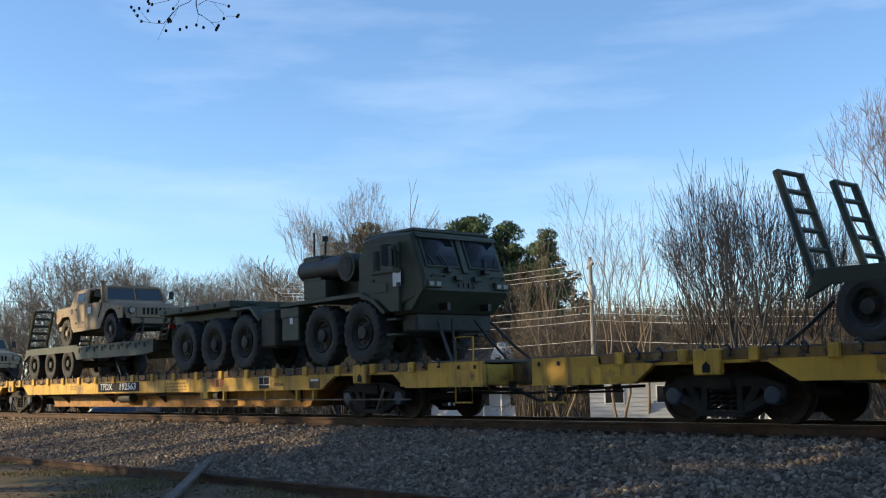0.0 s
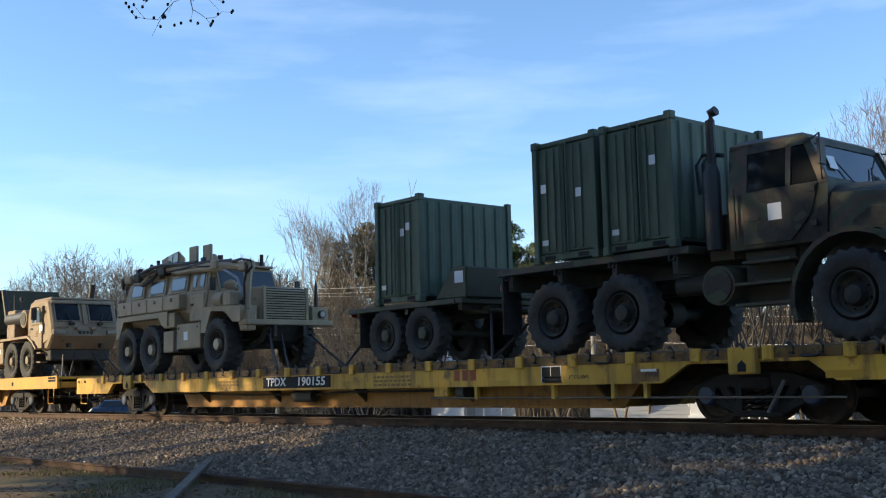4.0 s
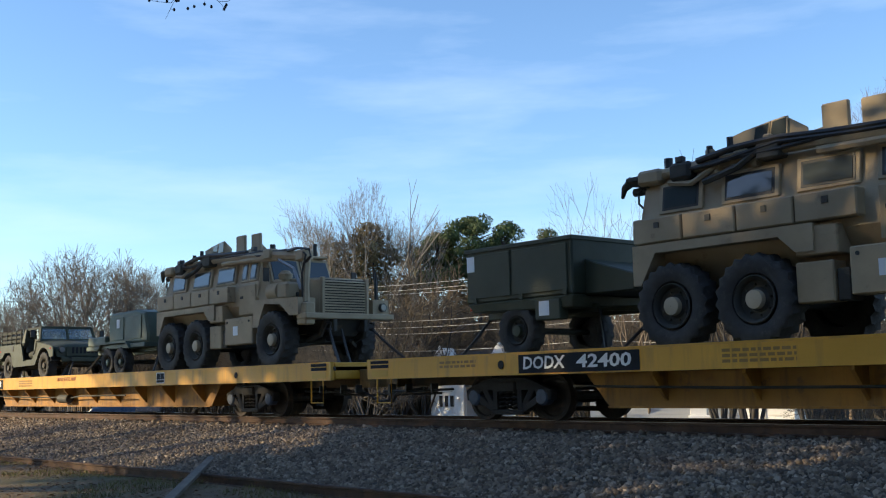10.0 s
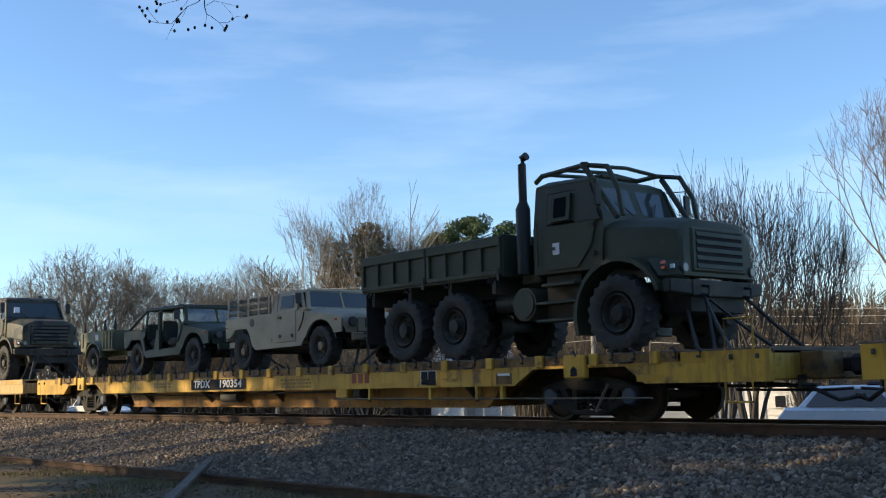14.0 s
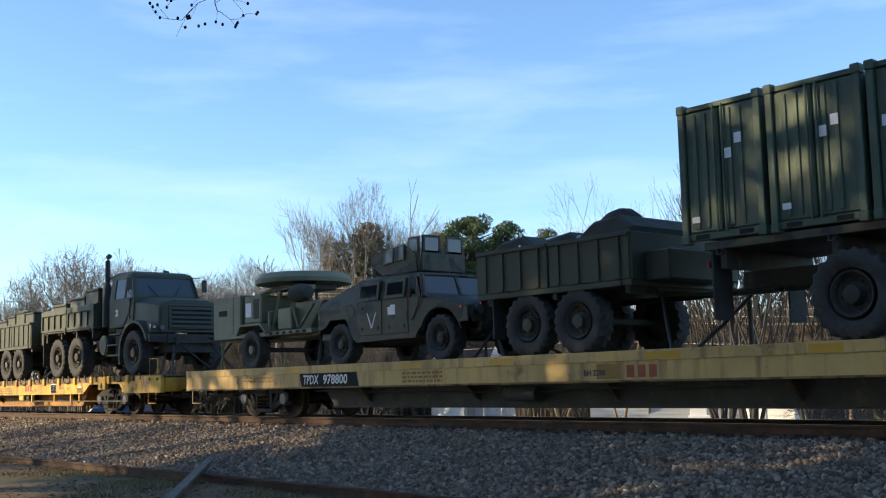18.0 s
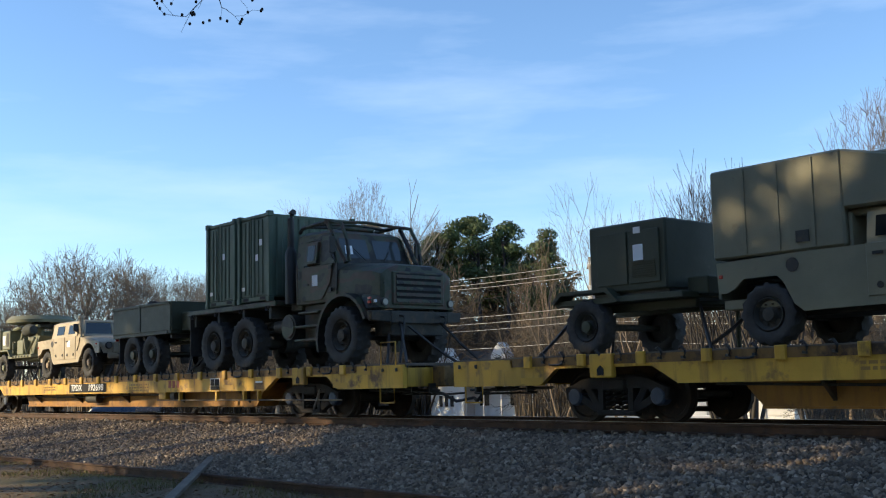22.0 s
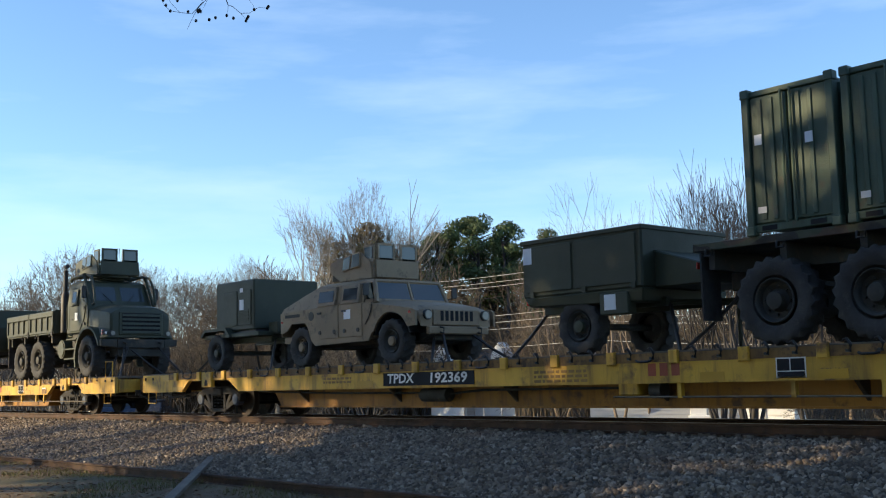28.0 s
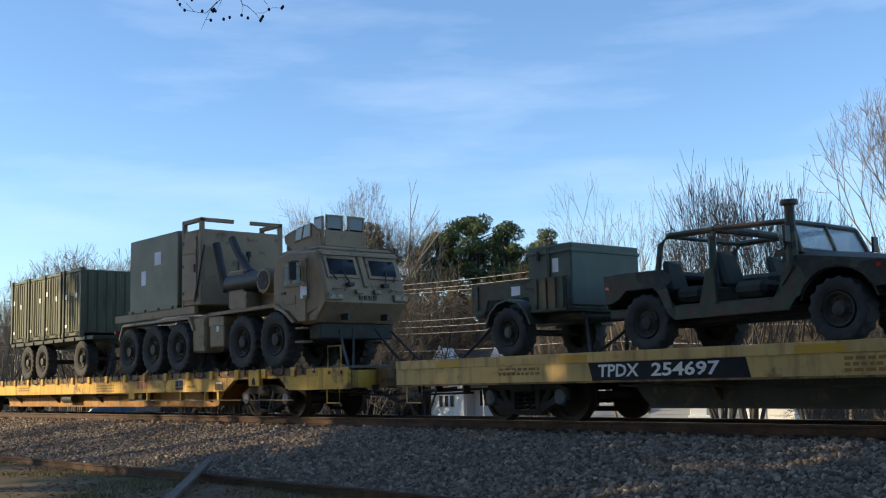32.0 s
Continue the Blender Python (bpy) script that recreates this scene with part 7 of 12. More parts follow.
LETTER_DARK = surface("dark_stencil", (0.07, 0.065, 0.05), 0.7, vary=0.3)


def hum_side(openings=False):
    """Outline of the body side: wing over the front wheel, sill, and the cut-away rear quarter."""
    arc = [(0.60 * math.cos(radians(a)), HUM_R + 0.59 * math.sin(radians(a))) for a in range(27, 158, 13)]
    pts = [(-0.66, 1.29), (-0.60, 1.25), (0.72, 1.075), (0.80, 1.03), (0.81, 0.74), (0.56, 0.73)] + arc
    pts += [(-0.62, 0.66), (-0.74, 0.50), (-2.70, 0.47), (-2.84, 0.58), (-3.00, 0.90), (-3.10, 0.99), (-3.64, 0.99), (-3.80, 0.86), (-3.94, 0.80), (-4.08, 0.80), (-4.10, 1.25)]
    if openings == "front":
        return pts + [(-2.04, 1.25), (-1.98, 1.10), (-1.80, 0.66), (-0.98, 0.66), (-0.86, 0.85), (-0.78, 1.29)]
    if openings:
        return pts + [(-3.00, 1.25), (-2.92, 1.10), (-2.74, 0.66), (-0.98, 0.66), (-0.86, 0.85), (-0.78, 1.29)]
    return pts + [(-2.72, 1.29)]


def humvee(s, v, z0=0.0):
    """Wide low four-wheel-drive utility vehicle in its several bodies."""
    P = TAN_CAMO if "turret_tan" in v else (TAN if "tan" in v or "four" in v else (SHELTER if "shelter" in v else (GREEN if "armor_dark" in v or "open_dark" in v or "green" in v else CAMO)))
    if "snorkel" in v:
        P = CAMO_LIGHTER
    if "pickup_tan" in v or "four_tan" in v:
        P = TAN_PALE
    colour = "tan" if P in (TAN, TAN_PALE, TAN_CAMO) else "dark green camouflaged"
    kinds = {"turret": "armoured four-door utility vehicle with roof turret", "armor": "armoured utility vehicle with roof turret", "pickup": "utility vehicle with slatted pickup bed", "open": "open utility vehicle without doors", "four": "four-door hard-top utility vehicle", "shelter": "utility vehicle carrying a box shelter", "gun": "open utility vehicle with a recoilless gun tube", "lowboy": "utility vehicle chained on a low-bed trailer"}
    kind = next(k for k in kinds if v.startswith(k))
    t = thing("utility_vehicle", f"{colour} {kinds[kind]}", "utility vehicle", "light army vehicles")
    W, top = 1.06, 1.79
    bare = kind in ("open", "gun") or (kind == "pickup" and "tan" not in v)
    # underbody and running gear
    ph(t, "underbody", CHASSIS, taper(-3.95, 0.70, 0.58, 0.52, 0.42, 0.45, 0.95, 0.95), 0.02)
    for x in (0.0, -3.28):
        pc(t, "axle", CHASSIS, (x, 0, HUM_R), "y", 0.07, 1.6, 10)
    wheels(t, (0.0, -3.28), 1.80, HUM_R, 0.32, TAN if colour == "tan" else CHASSIS, hub_r=0.50, dish=0.05, rim_mat=CHASSIS)
    # body sides, bonnet and nose
    for q in (-1, 1):
        part("body_side", prism(bm_new(), hum_side("front" if bare and kind == "pickup" else bare), *sorted((q * W, q * (W - 0.045)))), P, t)
    nose = part("bonnet", loft(bm_new(), [shoulder(-0.68, W - 0.03, 1.10, 1.22, 1.345, 0.60), shoulder(0.0, W - 0.03, 1.06, 1.13, 1.265, 0.56), shoulder(0.55, 1.00, 1.00, 1.05, 1.175, 0.52), shoulder(0.74, 0.97, 0.90, 0.99, 1.12, 0.50), shoulder(0.80, 0.92, 0.72, 0.90, 1.06, 0.48)]), P, t)
    pb(nose, "grille", P, 0.77, 0.825, -0.62, 0.62, 0.74, 1.06, 0.015)
    # black bars painted for the shade inside the grille slots
    bm = bm_new()
    for k in range(7):
        y = -0.39 + 0.13 * k
        box(bm, 0.823, 0.829, y - 0.04, y + 0.04, 0.83, 1.03)
    part("grille_opening", bm, PANEL_HOLE_BLACK, nose)

    def front(q):
        arch(t, "wheel_arch", BLACK, 0.0, HUM_R, 0.575, 0.60, *sorted((q * 1.02, q * 0.55)), 15, 165, 9)
        pb(t, "wheel_well", BLACK, -3.75, -2.95, *sorted((q * 1.00, q * 0.60)), 0.99, 1.03, 0.0)
        lamp = pc(nose, "headlight", BLACK, (0.815, q * 0.76, 0.95), "x", 0.105, 0.06)
        pc(lamp, "lens", LENS_CLEAR, (0.85, q * 0.76, 0.95), "x", 0.085, 0.014)
        if q < 0:
            pb(t, "marker_lamp", LENS_RED, 0.60, 0.66, q * (W + 0.02), q * W, 0.98, 1.03, 0.0)
            pb(t, "tail_lamp", LENS_RED, -4.06, -4.0, q * (W + 0.012), q * W, 1.02, 1.07, 0.0)
            pl(t, "hood_strap", BLACK, [(-0.60, q * (W + 0.015), 1.24), (-0.62, q * (W + 0.02), 1.10), (-0.70, q * (W + 0.015), 0.98), (-0.82, q * (W + 0.01), 0.84)], 0.014, 4)
            pc(t, "fuel_flap", BLACK, (-2.84, q * (W + 0.002), 1.12), "y", 0.10, 0.012, 14)
        m = pl(t, "mirror_arm", BLACK, [(-0.80, q * 0.98, 1.36), (-0.62, q * 1.20, 1.44), (-0.62, q * 1.22, 1.62)], 0.015, 5)
        pb(m, "mirror", BLACK, -0.64, -0.60, *sorted((q * 1.12, q * 1.27)), 1.42, 1.66, 0.01)
    both(front)
    pb(t, "bumper", P, 0.80, 0.90, -0.80, 0.80, 0.56, 0.72, 0.02)
    ph(t, "skid_plate", CHASSIS, [(0.35, -0.62, 0.42), (0.80, -0.66, 0.56), (0.80, 0.66, 0.56), (0.35, 0.62, 0.42), (0.35, -0.62, 0.80), (0.80, -0.66, 0.80), (0.80, 0.66, 0.80), (0.35, 0.62, 0.80)], 0.02)
    both(lambda q: pl(t, "tow_eye", BLACK, [(0.88, q * 0.5, 0.60), (1.0, q * 0.5, 0.58), (1.0, q * 0.5, 0.68), (0.88, q * 0.5, 0.70)], 0.02, 5))
    chains(t, [((0.85, -0.4, 0.56), (1.55, -0.85, 0.0)), ((0.85, 0.4, 0.56), (1.55, 0.85, 0.0)), ((0.7, -0.5, 0.5), (1.15, -0.95, 0.0)), ((-3.9, -0.4, 0.62), (-4.6, -0.8, 0.0))])
    # windscreen
    def ws(z):
        return -0.58 - 0.40 * (z - 1.30)
    fr = ph(t, "windscreen_frame", P, [(ws(1.28) - 0.05, -0.97, 1.28), (ws(1.28) + 0.03, -0.97, 1.28), (ws(1.28) + 0.03, 0.97, 1.28), (ws(1.28) - 0.05, 0.97, 1.28), (ws(1.37) - 0.05, -0.96, 1.37), (ws(1.37) + 0.02, -0.96, 1.37), (ws(1.37) + 0.02, 0.96, 1.37), (ws(1.37) - 0.05, 0.96, 1.37)], 0.01)
    pl(fr, "top_bar", P, [(ws(1.74), -0.86, 1.74), (ws(1.75), 0.0, 1.75), (ws(1.74), 0.86, 1.74)], 0.05, 6)
    pl(fr, "centre_bar", P, [(ws(1.34), 0, 1.34), (ws(1.74), 0, 1.74)], 0.045, 6)
    for q in (-1, 1):
        pl(fr, "screen_post", P, [(ws(1.28), q * 0.95, 1.28), (ws(1.74), q * 0.86, 1.74)], 0.055, 6)
        a, b = sorted((q * 0.05, q * 0.88))
        ph(fr, "windscreen", GLASS_CLEAR if bare else GLASS_SKY, [(ws(1.36), a, 1.36), (ws(1.36) + 0.02, a, 1.36), (ws(1.36) + 0.02, b, 1.36), (ws(1.36), b, 1.36), (ws(1.71), a, 1.71), (ws(1.71) + 0.02, a, 1.71), (ws(1.71) + 0.02, b * 0.95, 1.71), (ws(1.71), b * 0.95, 1.71)], 0.0).visible_shadow = False
        if kind != "lowboy":
            pp(t, "quarter_light", GLASS if not bare else GLASS_CLEAR, [(-0.90, 1.32), (-0.68, 1.32), (-0.80, 1.70), (-0.90, 1.70)], *sorted((q * 0.95, q * 0.93)))
        pp(t, "cowl_side", P, [(-0.98, 1.26), (-0.62, 1.26), (-0.66, 1.36), (-0.92, 1.36)], *sorted((q * 0.99, q * 0.95)))
    # tub
    pb(t, "floor", P, -4.05, -0.66, -0.98, 0.98, 0.56, 0.70, 0.01)
    pb(t, "bulkhead", CHASSIS, -0.72, -0.66, -0.98, 0.98, 0.60, 1.30, 0.0)
    pb(t, "rear_panel", P, -4.10, -4.05, -1.04, 1.04, 0.72, 1.25, 0.01)
    if bare or kind == "lowboy":
        for q in (-1, 1):
            pb(t, "seat", CANVAS, -1.75, -1.20, *sorted((q * 0.42, q * 0.92)), 0.74, 0.98, 0.08)
            ph(t, "seat_back", CANVAS, [(-1.98, q * 0.42, 0.92), (-1.80, q * 0.42, 0.92), (-1.80, q * 0.92, 0.92), (-1.98, q * 0.92, 0.92), (-2.10, q * 0.46, 1.46), (-1.98, q * 0.46, 1.46), (-1.98, q * 0.88, 1.46), (-2.10, q * 0.88, 1.46)], 0.05)
        pb(t, "tunnel", P, -2.6, -0.7, -0.38, 0.38, 0.66, 1.12, 0.06)
        pl(t, "steering_wheel", BLACK, [(-1.05 + 0.05 * math.cos(a), 0.62 + 0.19 * math.cos(a), 1.30 + 0.19 * math.sin(a)) for a in [0.63 * i for i in range(11)]], 0.016, 4)

    def doors(spans, skip=()):
        for i, (a, b) in enumerate(spans):
            for q in (-1, 1):
                if q < 0 and i in skip:
                    continue
                low = [(a, 0.60), (b, 0.60), (b, 1.30), (a, 1.30)] if i == 0 else [(a + 0.16, 0.60), (b, 0.60), (b, 1.30), (a, 1.30), (a, 0.86)]
                d = part("door", prism(bm_new(), low, *sorted((q * (W + 0.016), q * (W - 0.03))), bev=0.01), P, t)
                ph(d, "window_frame", P, [(a, q * 1.03, 1.30), (b, q * 1.03, 1.30), (b, q * 0.98, 1.30), (a, q * 0.98, 1.30), (a, q * 0.965, 1.72), (b - (0.02 if i == 0 else 0.0), q * 0.965, 1.72), (b - 0.02, q * 0.92, 1.72), (a, q * 0.92, 1.72)], 0.0)
                heavy = kind in ("turret", "armor")
                o = 0.05 if heavy else 0.0
                if heavy:
                    ph(d, "window_armour", P, [(a + 0.06, q * 1.09, 1.30), (b - 0.10, q * 1.09, 1.30), (b - 0.10, q * 1.0, 1.30), (a + 0.06, q * 1.0, 1.30), (a + 0.06, q * 1.03, 1.70), (b - 0.10, q * 1.03, 1.70), (b - 0.10, q * 0.95, 1.70), (a + 0.06, q * 0.95, 1.70)], 0.012)
                ph(d, "window", GLASS, [(a + 0.13, q * (1.035 + o), 1.38), (b - 0.17, q * (1.035 + o), 1.38), (b - 0.17, q * (1.02 + o), 1.38), (a + 0.13, q * (1.02 + o), 1.38), (a + 0.13, q * (0.985 + o), 1.66), (b - 0.17, q * (0.985 + o), 1.66), (b - 0.17, q * (0.97 + o), 1.66), (a + 0.13, q * (0.97 + o), 1.66)], 0.0).visible_shadow = False
                if q < 0:
                    pb(d, "door_handle", BLACK, a + 0.10, a + 0.24, -W - 0.04, -W - 0.014, 1.14, 1.18, 0.0)
                    for hx in (a + 0.18, b - 0.14):
                        pc(d, "tie_ring", BLACK, (hx, -W - 0.02, 0.74), "y", 0.045, 0.02, 10)
    four = ((-1.74, -0.94), (-2.66, -1.80))
    if kind in ("turret", "armor", "four", "lowboy"):
        back = -2.92 if kind in ("four", "lowboy") else -2.66
        part("roof", loft(bm_new(), [[(back, -0.93, 1.70), (-0.74, -0.90, 1.70), (-0.74, 0.90, 1.70), (back, 0.93, 1.70)], [(back + 0.01, -0.92, 1.76), (-0.80, -0.88, 1.765), (-0.80, 0.88, 1.765), (back + 0.01, 0.92, 1.76)], [(back + 0.10, -0.80, top + 0.02), (-0.95, -0.78, top + 0.02), (-0.95, 0.78, top + 0.02), (back + 0.10, 0.80, top + 0.02)]]), P, t)
        both(lambda q: ph(t, "pillar", P, [(-1.84, q * 1.03, 1.29), (-1.70, q * 1.03, 1.29), (-1.70, q * 0.97, 1.29), (-1.84, q * 0.97, 1.29), (-1.84, q * 0.96, 1.73), (-1.70, q * 0.96, 1.73), (-1.70, q * 0.90, 1.73), (-1.84, q * 0.90, 1.73)], 0.0))
        doors(four, skip=(0,) if kind == "lowboy" else ())
        if kind in ("turret", "armor"):
            part("slant_back", loft(bm_new(), [[(-4.09, -1.04, 1.24), (-4.09, 1.04, 1.24), (-4.06, 0.98, 1.36), (-4.06, -0.98, 1.36)], [(-3.2, -1.04, 1.24), (-3.2, 1.04, 1.24), (-3.2, 0.94, 1.62), (-3.2, -0.94, 1.62)], [(-2.62, -1.04, 1.24), (-2.62, 1.04, 1.24), (-2.62, 0.91, 1.78), (-2.62, -0.91, 1.78)]]), P, t)
            pb(t, "side_vent", CHASSIS, -3.9, -3.3, -W - 0.006, -W, 1.13, 1.20, 0.0)
            gun_turret(t, -1.75, top + 0.01, P, 0.96)
        else:
            both(lambda q: ph(t, "rear_pillar", P, [(-2.98, q * 1.03, 1.27), (-2.64, q * 1.03, 1.27), (-2.64, q * 0.97, 1.27), (-2.98, q * 0.97, 1.27), (-2.91, q * 0.95, 1.73), (-2.66, q * 0.95, 1.73), (-2.66, q * 0.90, 1.73), (-2.91, q * 0.90, 1.73)], 0.0))
            pb(t, "cab_back", P, -2.98, -2.92, -0.97, 0.97, 1.10, 1.74, 0.02)
            pb(t, "load_cover", P if kind == "four" else CANVAS, -4.04, -2.98, -1.0, 1.0, 1.18, 1.26, 0.02)
            pl(t, "snorkel", P, [(-0.66, -0.98, 1.2), (-0.66, -1.0, 1.60), (-0.66, -1.0, 1.86)], 0.065, 10)
            pc(t, "snorkel_cap", P, (-0.66, -1.0, 1.88), "z", 0.11, 0.07)
        sheet(t, -1.58, 0.98, -W - 0.017, 0.24, 0.20)
        if "armor" in v:
            for sx in (-1, 1):
                ph(t, "chevron_mark", WHITE, [(-2.15, -W - 0.022, 0.74), (-2.11, -W - 0.022, 0.74), (-2.11, -W - 0.017, 0.74), (-2.15, -W - 0.017, 0.74), (-2.15 + sx * 0.15, -W - 0.022, 1.06), (-2.11 + sx * 0.15, -W - 0.022, 1.06), (-2.11 + sx * 0.15, -W - 0.017, 1.06), (-2.15 + sx * 0.15, -W - 0.017, 1.06)], 0.0)
    if kind in ("pickup", "open"):
        soft = kind == "pickup" and "tan" in v
        if kind == "pickup":
            if "camo" not in v:
                part("roof", loft(bm_new(), [[(-2.0, -0.93, 1.69), (-0.74, -0.90, 1.70), (-0.74, 0.90, 1.70), (-2.0, 0.93, 1.69)], [(-1.98, -0.90, 1.77), (-0.84, -0.86, 1.775), (-0.84, 0.86, 1.775), (-1.98, 0.90, 1.77)]], 0.02), P if soft else CANVAS, t)
            pb(t, "cab_back", P if soft else CANVAS, -2.02, -1.96, -0.98, 0.98, 1.10, 1.74, 0.02)
            ph(t, "rear_pillar", P, [(-2.04, -1.03, 1.27), (-1.78, -1.03, 1.27), (-1.78, -0.97, 1.27), (-2.04, -0.97, 1.27), (-2.02, -0.95, 1.73), (-1.84, -0.95, 1.73), (-1.84, -0.90, 1.73), (-2.02, -0.90, 1.73)], 0.0)
            if soft:
                doors(((-1.76, -0.94),))
            if "camo" in v:
                pl(t, "roll_bar", P, [(-1.92, -0.98, 1.2), (-1.92, -0.92, 1.76), (-1.92, 0.92, 1.76), (-1.92, 0.98, 1.2)], 0.05, 7)
                both(lambda q: pl(t, "roof_bar", P, [(-0.80, q * 0.88, 1.76), (-1.92, q * 0.92, 1.77)], 0.035, 6))
                pl(t, "snorkel", P, [(-0.66, -1.0, 1.1), (-0.66, -1.02, 1.62), (-0.66, -1.02, 1.98)], [0.10, 0.075, 0.07], 10)
                pc(t, "snorkel_cap", P, (-0.66, -1.02, 2.0), "z", 0.12, 0.07)
            for q in (-1, 1):
                for k in range(5):
                    x = -4.0 + 0.47 * k
                    pb(t, "stake", CANVAS if not soft else P, x - 0.03, x + 0.03, *sorted((q * 1.04, q * 1.0)), 1.22, 1.72, 0.0)
                for z in (1.36, 1.50, 1.66):
                    pb(t, "bed_slat", WOOD if soft else CANVAS, -4.06, -2.06, *sorted((q * 1.02, q * 1.0)), z - 0.045, z + 0.045, 0.005)
            pb(t, "bed_load", CANVAS, -3.6, -2.1, -0.9, 0.9, 0.72, 1.62 if not soft else 1.40, 0.06)
        else:
            pl(t, "roll_bar", P, [(-2.02, -0.98, 0.70), (-2.02, -0.97, 1.68), (-2.02, -0.86, 1.80), (-2.02, 0.86, 1.80), (-2.02, 0.97, 1.68), (-2.02, 0.98, 0.70)], 0.06, 8)
            both(lambda q: pp(t, "door_pillar", P, [(-1.94, 0.64), (-1.98, 1.20), (-2.10, 1.20), (-2.26, 0.64)], *sorted((q * 1.045, q * 1.0))))
            if "snorkel" in v:
                both(lambda q: pl(t, "rear_hoop", P, [(-3.04, q * 1.0, 1.20), (-2.98, q * 0.97, 1.66), (-2.84, q * 0.95, 1.78), (-2.02, q * 0.92, 1.79)], 0.05, 7))
                pl(t, "cross_bar", P, [(-2.84, -0.95, 1.77), (-2.84, 0.95, 1.77)], 0.035, 6)
                both(lambda q: pl(t, "roof_bar", P, [(-0.80, q * 0.88, 1.76), (-2.02, q * 0.90, 1.80)], 0.045, 6))
                pl(t, "snorkel", P, [(-0.66, -1.0, 1.1), (-0.66, -1.02, 1.62), (-0.66, -1.02, 1.98)], [0.10, 0.075, 0.07], 10)
                pc(t, "snorkel_cap", P, (-0.66, -1.02, 2.0), "z", 0.12, 0.07)
            else:
                pl(t, "roll_bar", P, [(-2.86, -0.98, 1.20), (-2.86, -0.92, 1.78), (-2.86, 0.92, 1.78), (-2.86, 0.98, 1.20)], 0.045, 6)
                both(lambda q: pl(t, "roof_bar", P, [(-0.80, q * 0.88, 1.76), (-2.86, q * 0.92, 1.78), (-4.0, q * 0.95, 1.28)], 0.035, 6))
            for q in (-1, 1):
                pb(t, "rear_seat", CANVAS, -2.80, -2.30, *sorted((q * 0.42, q * 0.92)), 0.74, 0.98, 0.08)
                ph(t, "rear_seat_back", CANVAS, [(-2.98, q * 0.42, 0.92), (-2.84, q * 0.42, 0.92), (-2.84, q * 0.92, 0.92), (-2.98, q * 0.92, 0.92), (-3.08, q * 0.46, 1.42), (-2.98, q * 0.46, 1.42), (-2.98, q * 0.88, 1.42), (-3.08, q * 0.88, 1.42)], 0.05)
            pb(t, "load_cover", CANVAS, -4.04, -3.04, -0.98, 0.98, 1.16, 1.28, 0.05)
            if "dark" in v:
                pb(t, "folded_top", CANVAS, -2.9, -0.9, -0.9, 0.9, 1.76, 1.84, 0.04)
    if kind == "shelter":
        pb(t, "shelter_box", P, -4.15, -2.02, -1.06, 1.06, 1.30, 2.62, 0.03)
        ph(t, "shelter_nose", P, [(-2.04, -1.06, 1.80), (-0.95, -1.0, 1.80), (-0.95, 1.0, 1.80), (-2.04, 1.06, 1.80), (-2.04, -1.06, 2.62), (-0.85, -0.96, 2.34), (-0.85, 0.96, 2.34), (-2.04, 1.06, 2.62)], 0.03)
        pb(t, "shelter_unit", P, -1.95, -0.95, -0.7, 0.7, 2.34, 2.58, 0.03)
        pb(t, "roof", P, -2.05, -0.78, -0.92, 0.92, 1.70, 1.79, 0.02)
        for k in range(3):
            pb(t, "shelter_rib", P, -3.6 + 0.55 * k, -3.55 + 0.55 * k, -1.075, -1.06, 1.34, 2.58, 0.0)
        pb(t, "vent", CHASSIS, -2.75, -2.55, -1.08, -1.06, 1.42, 1.58, 0.0)
        pb(t, "cab_back", P, -2.02, -1.96, -0.98, 0.98, 1.10, 1.76, 0.02)
        doors(((-1.74, -0.94),))
    if kind == "gun":
        for x in (-0.85, -2.02, -2.86, -3.8):
            pl(t, "roll_bar", P, [(x, -0.98, 1.20), (x, -0.92, 1.84), (x, 0.92, 1.84), (x, 0.98, 1.20)], 0.045, 6)
        both(lambda q: pp(t, "door_pillar", P, [(-1.94, 0.64), (-1.98, 1.20), (-2.10, 1.20), (-2.26, 0.64)], *sorted((q * 1.045, q * 1.0))))
        pb(t, "cover", CANVAS, -3.85, -0.8, -0.9, 0.9, 1.86, 1.93, 0.03)
        g = pl(t, "gun_tube", P, [(-3.6, -0.07, 2.10), (-1.8, -0.07, 2.00), (1.35, -0.07, 1.70)], 0.075, 10)
        pl(g, "muzzle_sleeve", CANVAS, [(0.35, -0.07, 1.795), (0.9, -0.07, 1.74), (1.42, -0.07, 1.69)], [0.10, 0.115, 0.09], 10)
        for k in range(4):
            pc(g, "sleeve_tie", BLACK, (0.45 + 0.26 * k, -0.07, 1.785 - 0.025 * k), "x", 0.125, 0.05, 10)
        pb(g, "breech", P, -3.9, -3.3, -0.2, 0.1, 1.95, 2.22, 0.05)
        both(lambda q: pl(t, "brush_guard", BLACK, [(0.92, q * 0.85, 0.55), (1.0, q * 0.85, 1.12), (1.0, q * 0.2, 1.12), (0.92, q * 0.2, 0.6)], 0.025, 5))
    if v.endswith("_e"):
        part("lettering", lettering("E", 0.46, LETTER_DARK), None, t, "dark stencilled letter", pose(-1.52, -W - 0.019, 0.95))
    ride(t, s, TRACK_Y, DECK + z0)
    return t


